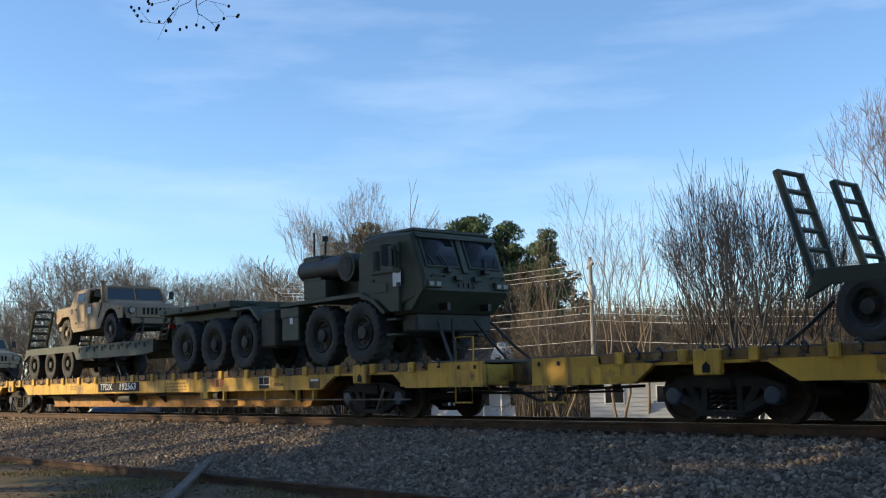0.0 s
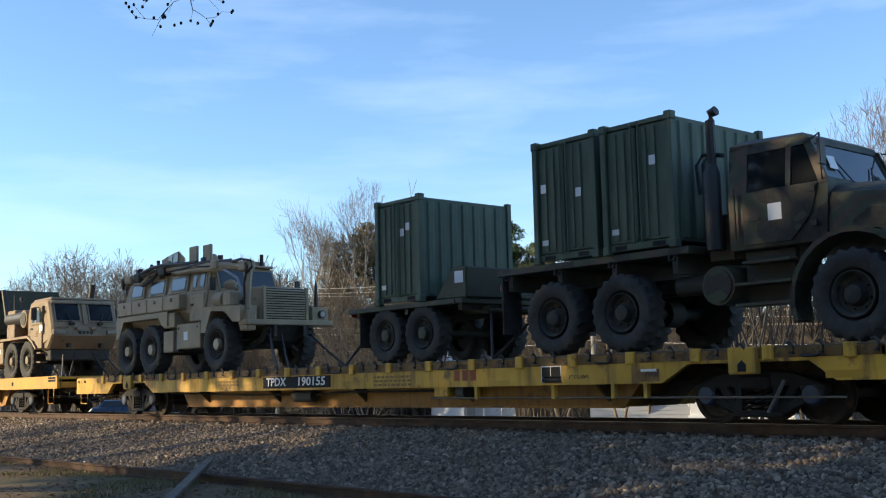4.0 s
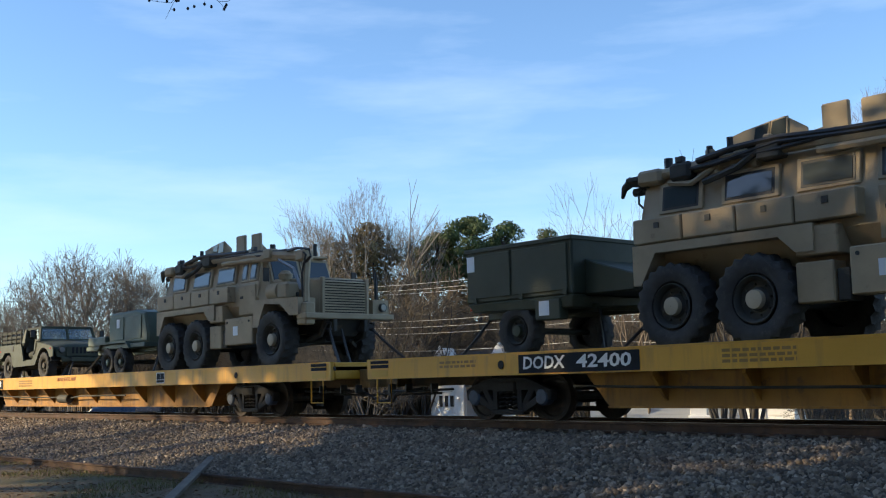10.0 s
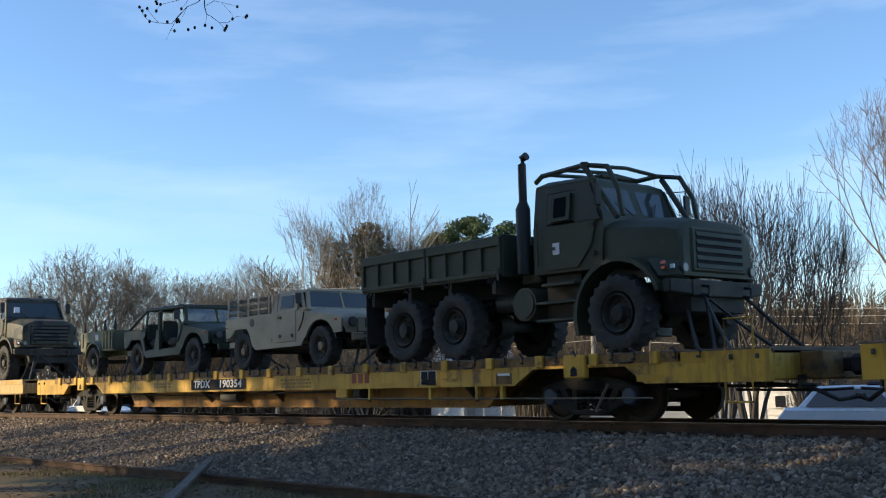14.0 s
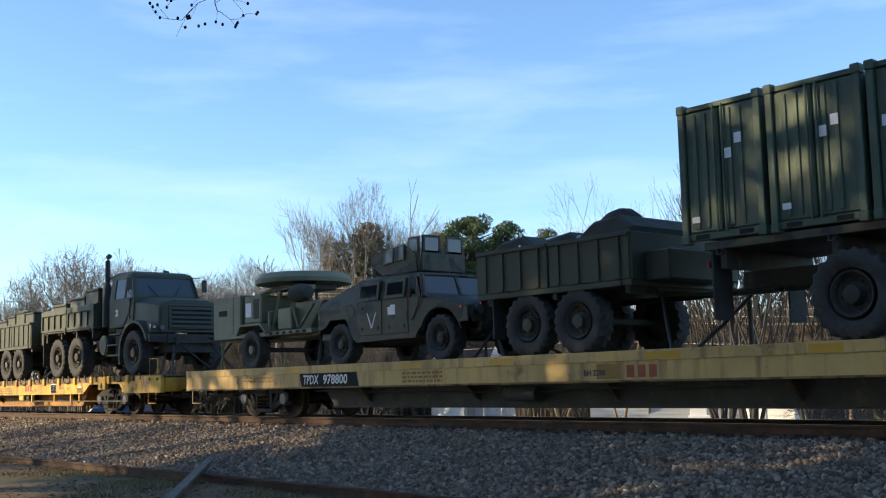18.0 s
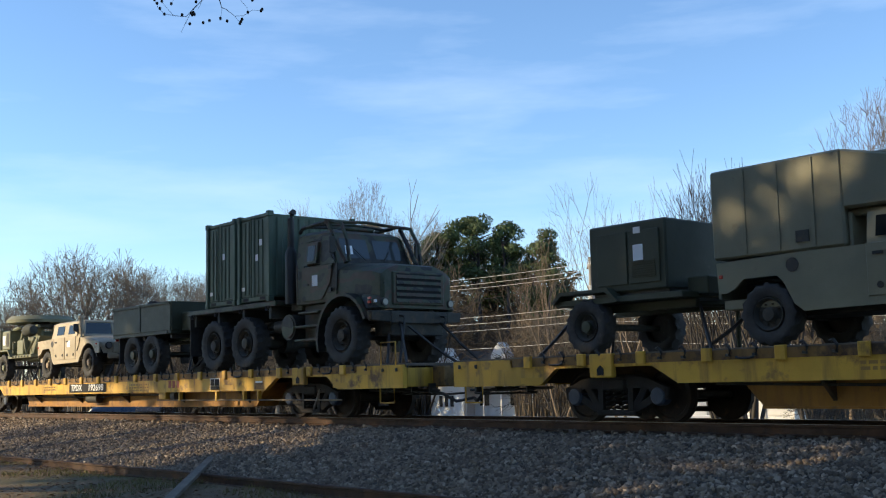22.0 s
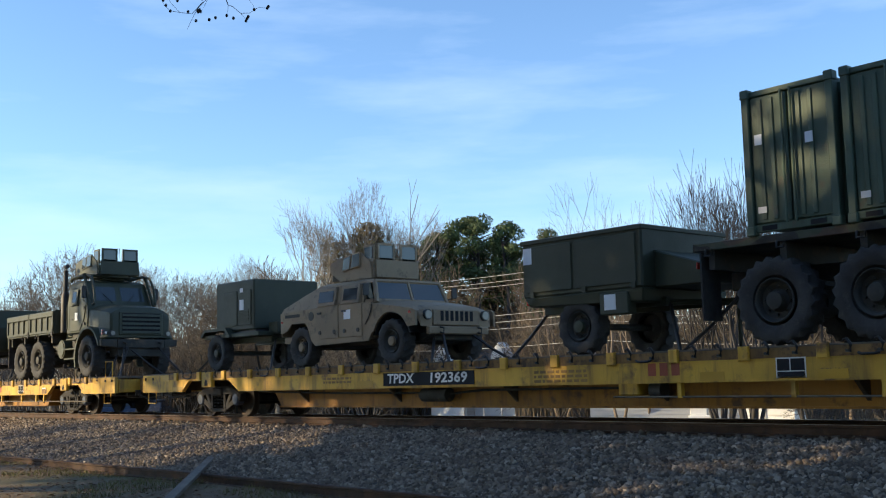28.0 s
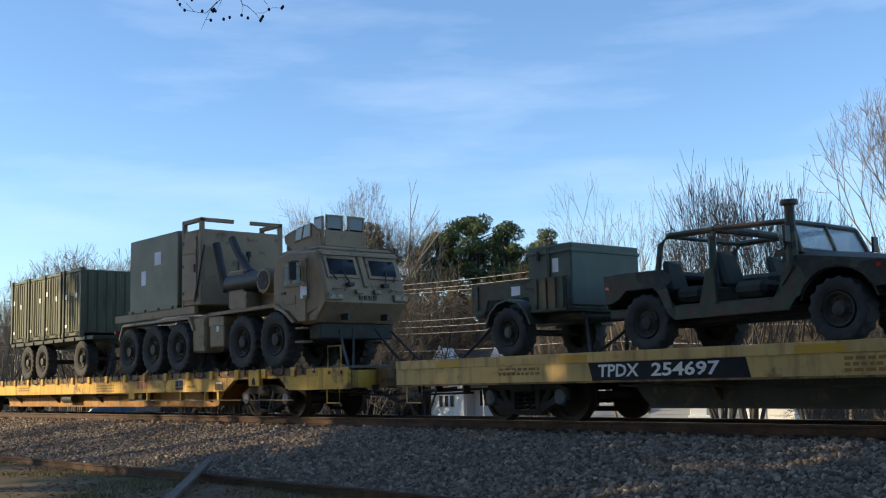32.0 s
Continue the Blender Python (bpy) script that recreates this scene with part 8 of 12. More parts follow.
def trailer_base(name, label, P, axles, r, w, frame=(-1.1, 1.4), tongue=2.3, track=1.75, zf=0.78, group="trailers"):
    t = thing(name, label, "trailer", group)
    both(lambda q: pb(t, "frame_rail", P, frame[0], frame[1], q * 0.55 - 0.05, q * 0.55 + 0.05, zf - 0.14, zf, 0.01))
    for x in axles:
        pc(t, "axle", CHASSIS, (x, 0, r), "y", 0.06, track - 0.2, 10)
    wheels(t, axles, track, r, w, P, hub_r=0.50, dish=0.06, rim_mat=CHASSIS)
    both(lambda q: pl(t, "drawbar", P, [(frame[1] - 0.2, q * 0.55, zf - 0.08), (tongue, 0, zf - 0.14)], 0.05, 6))
    pc(t, "tow_eye", BLACK, (tongue + 0.06, 0, zf - 0.14), "z", 0.09, 0.06, 12)
    pl(t, "landing_leg", P, [(tongue - 0.4, -0.1, zf), (tongue - 0.4, -0.1, 0.04)], 0.035, 6)
    chains(t, [((frame[0], -0.5, zf - 0.1), (frame[0] - 0.5, -0.95, 0.0)), ((frame[1], -0.5, zf - 0.1), (frame[1] + 0.5, -0.95, 0.0)), ((frame[0], 0.5, zf - 0.1), (frame[0] - 0.5, 0.95, 0.0))])
    return t


def box_trailer(s):
    """Two-wheeled flat trailer with angular mudguards under two metal cabinets."""
    P = GREEN
    t = trailer_base("light_trailer", "dark green two-wheeled flat trailer under two metal cabinets", P, (0.0,), HUM_R, 0.32, (-0.75, 1.75), 2.3, 1.82, 0.80)
    pb(t, "bed", P, -0.72, 1.80, -0.96, 0.96, 0.82, 0.92, 0.01)
    for q in (-1, 1):
        pp(t, "mudguard", P, [(-0.78, 0.78), (-0.52, 1.06), (0.44, 1.06), (0.80, 0.80), (0.76, 0.76), (0.42, 1.0), (-0.50, 1.0), (-0.74, 0.74)], *sorted((q * 1.08, q * 0.72)))
    pb(t, "tool_box", P, 0.85, 1.35, -1.0, -0.6, 0.60, 0.84, 0.02)
    pb(t, "spare_part_box", CHASSIS, -0.2, 1.5, -0.6, 0.6, 0.62, 0.80, 0.02)
    ride(t, s)
    for x, w, d, h in ((-0.52, 0.62, 0.90, 0.92), (0.36, 0.96, 0.96, 1.04)):
        b = thing("equipment_cabinet", "dark green square metal cabinet standing on the trailer", "cabinet")
        pb(b, "cabinet_body", P, 0, w, -d, d, 0, h, 0.02)
        pb(b, "cabinet_door", P, 0.05, w - 0.05, -d - 0.014, -d, 0.06, h - 0.12, 0.008)
        pb(b, "cabinet_lid", P, -0.012, w + 0.012, -d - 0.018, d + 0.018, h - 0.07, h + 0.02, 0.012)
        pb(b, "latch", BLACK, w - 0.12, w - 0.06, -d - 0.03, -d - 0.012, h * 0.5, h * 0.5 + 0.10, 0.0)
        pb(b, "data_plate", PAPER, 0.08, 0.28 if w < 0.7 else 0.20, -d - 0.02, -d - 0.013, h * 0.30 if w < 0.7 else h * 0.62, h * 0.30 + 0.26 if w < 0.7 else h * 0.62 + 0.1, 0.0, "white notice on the side")
        pb(b, "skid", BLACK, 0.04, w - 0.04, -d + 0.08, d - 0.08, -0.06, 0.0, 0.0)
        ride(b, s + x, TRACK_Y, DECK + 0.985)


def m1101(s, v):
    """Light two-wheeled trailer with ribbed sides."""
    if v == "boxes":
        return box_trailer(s)
    P = OLIVE if v in ("plain",) else (CAMO_LIGHTER if v == "box" else (GREEN if v != "gun" else OLIVE))
    load = {"box": "with a square green cabinet", "gun": "with a gun barrel over it", "plain": "with an empty ribbed tub"}[v]
    t = trailer_base("light_trailer", f"olive green two-wheeled light trailer {load}", P, (0.0,), HUM_R, 0.32, (-0.95, 1.35), 2.3, 1.82, 0.76)
    pb(t, "tub_floor", P, -0.95, 1.40, -0.98, 0.98, 0.76, 0.84, 0.01)
    for q in (-1, 1):
        pp(t, "tub_side", P, [(-0.95, 0.80), (-0.62, 0.80), (-0.52, 1.06), (0.52, 1.06), (0.62, 0.78), (1.40, 0.78), (1.40, 1.36), (-0.95, 1.36)], *sorted((q * 1.04, q * 1.0)))
        for k in (-0.80, 0.72, 0.94, 1.16, 1.34) if q < 0 else ():
            pb(t, "tub_rib", P, k - 0.035, k + 0.035, *sorted((q * 1.07, q * 1.03)), 0.82 if k > 0.6 else 0.9, 1.34, 0.008)
        arch(t, "mudguard", P, 0.0, HUM_R, 0.56, 0.60, *sorted((q * 1.08, q * 0.75)), 12, 168, 6)
    pb(t, "tub_end", P, -0.97, -0.93, -1.02, 1.02, 0.80, 1.36, 0.01)
    pb(t, "tub_end", P, 1.38, 1.42, -1.02, 1.02, 0.80, 1.36, 0.01)
    if v == "plain":
        for x in (-0.9, -0.1, 0.6, 1.3):
            both(lambda q: part("stake_spike", cyl(bm_new(), (x, q * 0.95, 1.52), "z", 0.07, 0.36, 8, 0.015), BLACK, t))
    sheet(t, 0.10, 1.10, -1.04, 0.22, 0.16)
    ride(t, s)
    if v == "box":
        for x, w, h in ((0.40, 1.05, 1.08),):
            b = thing("equipment_box", "green metal equipment box standing in the trailer", "box")
            pb(b, "box_body", BOX_GREEN, 0, w, -0.92, 0.85, 0, h, 0.025)
            pb(b, "box_lid", BOX_GREEN, -0.015, w + 0.015, -0.94, 0.87, h - 0.16, h - 0.10, 0.01)
            pb(b, "box_rib", GREEN, w * 0.5 - 0.03, w * 0.5 + 0.03, -0.945, -0.92, 0.05, h - 0.05, 0.0)
            pb(b, "latch", BLACK, w * 0.25, w * 0.25 + 0.05, -0.96, -0.93, h - 0.26, h - 0.1, 0.0)
            pb(b, "data_plate", WHITE, w * 0.58, w * 0.58 + 0.14, -0.927, -0.921, h * 0.55, h * 0.55 + 0.24, 0.0, "white notice on the side")
            ride(b, s + x, TRACK_Y, DECK + 0.85)
    if v == "gun":
        g = thing("gun_barrel", "long green gun barrel with a yellow band", "gun barrel")
        pl(g, "tube", GREEN, [(-1.5, -0.2, 0.13), (2.6, -0.2, -0.17)], 0.085, 12)
        pl(g, "band", PATCH, [(-0.70, -0.2, 0.072), (-0.50, -0.2, 0.057)], 0.092, 12, "yellow band")
        pl(g, "muzzle", GREEN, [(-1.55, -0.2, 0.134), (-1.3, -0.2, 0.116)], 0.11, 12)
        pl(g, "breech", GREEN, [(1.9, -0.2, -0.12), (2.7, -0.2, -0.18)], 0.13, 12)
        pb(g, "cradle", GREEN, 0.0, 0.2, -0.35, -0.05, -0.30, -0.02, 0.02)
        pb(g, "cradle", GREEN, 1.3, 1.5, -0.35, -0.05, -0.40, -0.13, 0.02)
        ride(g, s, TRACK_Y, DECK + 1.66)
    return t


def water(s, v):
    """Two-wheeled trailer with an oval tank."""
    P = TAN if v == "tan_x" else GREEN
    t = trailer_base("water_trailer", "dark green two-wheeled water tank trailer", P, (0.0,), 0.50, 0.28, (-0.9, 1.5), 2.4, 1.85, 0.82)
    bm = bm_new()
    n = 24
    prof = [(-0.82, 0.55), (-0.80, 0.80), (-0.70, 0.95), (1.45, 0.95), (1.55, 0.80), (1.57, 0.55)]
    rings = []
    for x, k in prof:
        rings.append([bm.verts.new((x, 0.92 * k * math.copysign(abs(math.cos(2 * math.pi * i / n)) ** 0.8, math.cos(2 * math.pi * i / n)), 1.30 + 0.50 * k * math.copysign(abs(math.sin(2 * math.pi * i / n)) ** 0.8, math.sin(2 * math.pi * i / n)))) for i in range(n)])
    for a, b in zip(rings, rings[1:]):
        for i in range(n):
            bm.faces.new((a[i], a[(i + 1) % n], b[(i + 1) % n], b[i]))
    bm.faces.new(rings[0])
    bm.faces.new(rings[-1][::-1])
    tank = part("tank", bm, P, t, "rounded oval water tank")
    pc(tank, "manhole", P, (0.35, 0, 1.80), "z", 0.26, 0.10, 18)
    for x in (-0.45, 0.4, 1.2):
        pb(tank, "strap", P, x - 0.03, x + 0.03, -0.86, 0.86, 0.84, 0.90, 0.0)
    pb(tank, "pipe_box", P, 1.5, 1.72, -0.35, 0.35, 0.95, 1.35, 0.03)
    pb(tank, "notice", PAPER, 0.95, 1.25, -0.890, -0.882, 1.30, 1.55, 0.0, "white paper notice")
    for q in (-1, 1):
        pp(t, "mudguard", P, [(-0.62, 0.80), (-0.50, 1.16), (0.45, 1.16), (0.75, 0.86), (0.72, 0.84), (0.43, 1.12), (-0.48, 1.12), (-0.58, 0.80)], *sorted((q * 1.12, q * 0.78)))
    pb(t, "tail_lamp", LENS_RED, -0.93, -0.90, -0.95, -0.82, 0.85, 0.95, 0.0)
    ride(t, s)
    return t


def tandem(s, v):
    """Four-wheeled army trailer with close axles, in several loads."""
    P = GREEN
    words = {"tricon": "carrying a freight container", "cargo": "with ribbed drop sides", "cargo_big": "with tall plain sides", "lumps": "under a lashed canvas load", "boxes": "with green cases above its sides", "spare": "with a spare wheel lying on top", "bigbox": "with a large stepped equipment cabin"}
    t = trailer_base("army_trailer", f"dark green four-wheeled army trailer {words[v]}", P, (0.0, -1.18), 0.56, 0.34, (-2.35, 1.25), 3.0, 2.0, 1.02)
    pb(t, "bed_floor", P, -2.40, 1.20, -1.18, 1.18, 1.06, 1.16, 0.01)
    for k in range(5):
        pb(t, "cross_bearer", CHASSIS, -2.2 + 0.8 * k, -2.1 + 0.8 * k, -1.1, 1.1, 0.95, 1.06, 0.0)
    pb(t, "tail_lamp", LENS_RED, -2.43, -2.40, -1.1, -0.95, 1.0, 1.08, 0.0)
    for q in (-1, 1):
        pb(t, "mud_flap", RUBBER, -2.05, -2.02, *sorted((q * 1.15, q * 0.75)), 0.35, 1.05, 0.0)
        pb(t, "lashing_ring", BLACK, 0.9, 1.0, *sorted((q * 1.2, q * 1.17)), 1.07, 1.15, 0.0)
    if v != "tricon":
        top = 1.92
        for q in (-1, 1):
            for a, b in ((-2.38, -0.62), (-0.58, 1.18)):
                bd = pb(t, "side_board", P, a, b, *sorted((q * 1.19, q * 1.15)), 1.16, top, 0.008)
                if v in ("cargo", "boxes", "lumps", "cargo_big"):
                    for k in range(4 if q < 0 else 0):
                        x = a + (b - a) * (k + 0.5) / 4
                        pb(bd, "board_rib", P, x - 0.035, x + 0.035, *sorted((q * 1.22, q * 1.185)), 1.18, top - 0.02, 0.008)
                pb(bd, "board_rail", P, a, b, *sorted((q * 1.23, q * 1.185)), top - 0.07, top, 0.008)
        pb(t, "end_board", P, -2.42, -2.36, -1.17, 1.17, 1.16, top, 0.01)
        pb(t, "end_board", P, 1.14, 1.22, -1.17, 1.17, 1.16, top, 0.01)
        pb(t, "tool_box", P, 1.25, 1.75, -0.9, 0.9, 1.12, 1.62, 0.03)
    else:
        ph(t, "front_guard", P, [(0.30, -1.1, 1.16), (1.25, -1.1, 1.16), (1.25, 1.1, 1.16), (0.30, 1.1, 1.16), (0.85, -1.1, 1.75), (1.25, -1.1, 1.75), (1.25, 1.1, 1.75), (0.85, 1.1, 1.75)], 0.03)
        sheet(t, 0.92, 1.45, -1.10, 0.24, 0.22)
    if v == "bigbox":
        cabin = ph(t, "cabin", P, [(-1.90, -1.14, 1.9), (0.55, -1.14, 1.9), (0.55, 1.14, 1.9), (-1.90, 1.14, 1.9), (-1.90, -1.12, 2.58), (0.50, -1.12, 2.58), (0.50, 1.12, 2.58), (-1.90, 1.12, 2.58)], 0.03)
        for x, z in ((-0.55, 2.44), (-0.20, 2.36), (-0.72, 2.18), (0.05, 2.20), (-0.35, 2.08), (0.30, 2.40)):
            pc(cabin, "port", PANEL_HOLE_BLACK, (x, -1.15, z), "y", 0.12, 0.03, 18)
        for k in range(3):
            pb(cabin, "stencil_bar", WHITE, -1.72, -1.5 + 0.05 * k, -1.148, -1.143, 2.05 + 0.14 * k, 2.09 + 0.14 * k, 0.0)
        pb(cabin, "notice", PAPER, 0.62, 0.86, -1.2, -1.19, 1.45, 1.75, 0.0, "blue-white notice")
    ride(t, s)
    if v == "tricon":
        quadcon(s, -1.36, 1.17, CONTAINER_GREEN, True, 5)
    if v == "boxes":
        for x, w, h in ((-2.3, 0.8, 0.90), (-1.4, 0.7, 1.02), (-0.6, 0.8, 1.12), (0.3, 0.75, 1.05)):
            b = thing("equipment_case", "green metal equipment case carried in the trailer", "case")
            pb(b, "case_body", GREEN, 0, w, -1.05, 0.95, 0, h, 0.03)
            pb(b, "case_lid", GREEN, -0.015, w + 0.015, -1.07, 0.97, h, h + 0.06, 0.02)
            ride(b, s + x, TRACK_Y, DECK + 1.17)
    if v in ("lumps", "spare", "cargo_big"):
        if v == "lumps":
            b = thing("canvas_load", "dark green canvas load lashed with pale straps", "canvas load")
            for k, (x, w, h) in enumerate(((-2.3, 1.2, 0.92), (-1.1, 1.1, 0.86), (-0.1, 1.2, 1.02))):
                bm = bm_new()
                prism(bm, [(x, 0), (x + w, 0), (x + w, h * 0.85), (x + w * 0.75, h + 0.06), (x + w * 0.3, h), (x + 0.03, h * 0.8)], -1.0, 0.95, bev=0.05)
                part("canvas_roll", bm, CANVAS, b)
            pl(b, "spare_tube", CANVAS, [(0.2 + 0.4 * math.cos(a), -0.2, 0.95 + 0.26 * math.sin(a)) for a in [0.52 * i for i in range(7)]], 0.12, 8)
            for x in (-1.6, -0.2):
                pl(b, "strap", PAPER, [(x, -1.10, 0.30), (x + 0.15, -1.02, 0.80), (x + 0.3, 0.0, 1.05)], 0.02, 4, "pale lashing strap")
            ride(b, s, TRACK_Y, DECK + 1.17)
        elif v == "spare":
            b = thing("spare_wheel", "black spare wheel lying in the trailer", "wheel")
            w0 = wheel(b, 0, 0, 0.62, 0.36, GREEN, z=0.0)
            w0.matrix_local = pose(0, 0, 0.0, 62, 0, 0)
            ride(b, s - 0.55, TRACK_Y - 0.45, DECK + 1.62)
        else:
            b = thing("equipment_case", "green metal equipment case carried in the trailer", "case")
            pb(b, "case_body", GREEN, 0, 2.6, -0.9, 0.9, 0, 1.15, 0.03)
            for k in range(4):
                pb(b, "case_rib", GREEN, 0.3 + 0.6 * k, 0.36 + 0.6 * k, -0.93, -0.9, 0.1, 1.1, 0.0)
            ride(b, s - 1.4, TRACK_Y, DECK + 1.17)
    return t


def box1(s, v):
    """Single-axle trailer with a closed steel body."""
    P = GREEN
    t = trailer_base("box_trailer", "dark green single-axle trailer with closed steel body", P, (0.0,), 0.48, 0.30, (-1.2, 1.5), 2.9, 1.8, 0.88)
    body = pb(t, "body", P, -1.22, 1.45, -1.10, 1.10, 1.02, 1.98, 0.03)
    ph(t, "skirt", P, [(-1.1, -1.06, 0.86), (1.4, -1.06, 0.80), (1.4, 1.06, 0.80), (-1.1, 1.06, 0.86), (-1.2, -1.10, 1.02), (1.45, -1.10, 1.02), (1.45, 1.10, 1.02), (-1.2, 1.10, 1.02)], 0.02)
    for a, b in ((-1.10, -0.04), (0.02, 1.34)):
        pb(body, "panel", P, a, b, -1.125, -1.10, 1.10, 1.90, 0.012)
    pb(body, "top_rail", P, -1.24, 1.47, -1.13, 1.13, 1.94, 2.02, 0.012)
    for x in (-1.0, 0.2, 1.25):
        pb(body, "hinge", P, x, x + 0.08, -1.145, -1.12, 1.02, 1.12, 0.0)
    pb(t, "wheel_box", P, 0.55, 1.15, -1.12, -0.9, 0.62, 0.98, 0.02)
    pb(t, "notice", PAPER, 0.66, 0.90, -1.128, -1.121, 0.70, 0.95, 0.0, "white paper notice")
    pb(t, "notice", PAPER, -1.16, -0.96, -1.132, -1.126, 1.60, 1.88, 0.0, "white paper notice")
    pp(t, "front_slope", P, [(1.45, 1.02), (2.5, 1.02), (2.5, 1.30), (1.45, 1.62)], -0.8, 0.8, bev=0.02)
    pb(t, "tail_lamp", LENS_RED, -1.24, -1.21, -1.0, -0.85, 0.9, 1.0, 0.0)
    ride(t, s)
    return t


def generator(s, v):
    """Generator set in a tall box on a two-wheeled trailer."""
    P = GREEN
    t = trailer_base("generator_trailer", "dark green boxed generator on a two-wheeled trailer", P, (0.0,), 0.46, 0.30, (-0.7, 1.9), 2.7, 1.82, 0.82)
    pb(t, "bed", P, -0.72, 1.95, -1.0, 1.0, 0.82, 0.92, 0.01)
    x0, z1 = (-0.22, 2.20) if v == "large" else (0.02, 2.10)
    g = pb(t, "generator_body", P, x0, 1.62, -0.92, 0.92, 0.98, z1, 0.03)
    pb(g, "skid", BLACK, 0.05, 1.60, -0.85, 0.85, 0.92, 0.99, 0.0)
    pb(g, "access_panel", P, 0.20, 0.84, -0.945, -0.92, 1.10, 1.95, 0.01)
    pb(g, "access_panel", P, 0.88, 1.50, -0.945, -0.92, 1.10, 1.95, 0.01)
    for k in range(8):
        pb(g, "louvre", P, 0.95, 1.42, -0.965, -0.943, 1.20 + 0.035 * k, 1.218 + 0.035 * k, 0.0)
    pb(g, "notice", PAPER, 0.98, 1.18, -0.952, -0.946, 1.45, 1.72, 0.0, "white paper notice")
    pb(g, "data_plate", WHITE, 1.0, 1.14, -0.952, -0.946, 1.90, 2.0, 0.0, "white plate")
    for q in (-1, 1):
        pp(t, "mudguard", P, [(-0.75, 0.90), (-0.55, 1.06), (0.50, 1.06), (0.72, 0.84), (0.66, 0.82), (0.46, 1.0), (-0.52, 1.0), (-0.70, 0.86)], *sorted((q * 1.08, q * 0.74)))
    pb(t, "tool_box", P, 1.75, 2.15, -0.6, 0.6, 0.86, 1.15, 0.02)
    pb(t, "tail_lamp", LENS_RED, -0.76, -0.72, -0.95, -0.82, 0.84, 0.92, 0.0)
    ride(t, s)
    return t


def compressor(s, v):
    """Two-axle trailer with a rounded machine housing."""
    P = BOX_GREEN
    t = trailer_base("compressor_trailer", "dark green twin-axle air compressor trailer", P, (0.0, -0.87), 0.42, 0.28, (-2.5, 1.45), 3.0, 1.8, 0.82)
    pb(t, "bed", P, -2.5, 1.5, -0.98, 0.98, 0.80, 0.92, 0.01)
    h = pp(t, "housing", P, [(-1.10, 0.92), (1.46, 0.92), (1.50, 1.15), (1.30, 1.78), (0.70, 1.88), (-1.02, 1.84), (-1.12, 1.6)], -0.88, 0.88, bev=0.06, label="rounded machine housing")
    pb(h, "panel", P, -0.95, -0.05, -0.905, -0.88, 1.05, 1.70, 0.01)
    pb(h, "panel", P, 0.05, 1.1, -0.905, -0.88, 1.05, 1.70, 0.01)
    pb(h, "notice", PAPER, -0.5, -0.3, -0.912, -0.906, 1.40, 1.65, 0.0, "white paper notice")
    pb(t, "rear_box", P, -2.45, -1.2, -0.95, 0.95, 0.92, 1.20, 0.03)
    for q in (-1, 1):
        pp(t, "mudguard", P, [(-1.55, 0.80), (-1.32, 1.0), (0.42, 1.0), (0.65, 0.80), (0.60, 0.78), (0.40, 0.95), (-1.30, 0.95), (-1.50, 0.78)], *sorted((q * 1.06, q * 0.74)))
    ride(t, s)
    return t


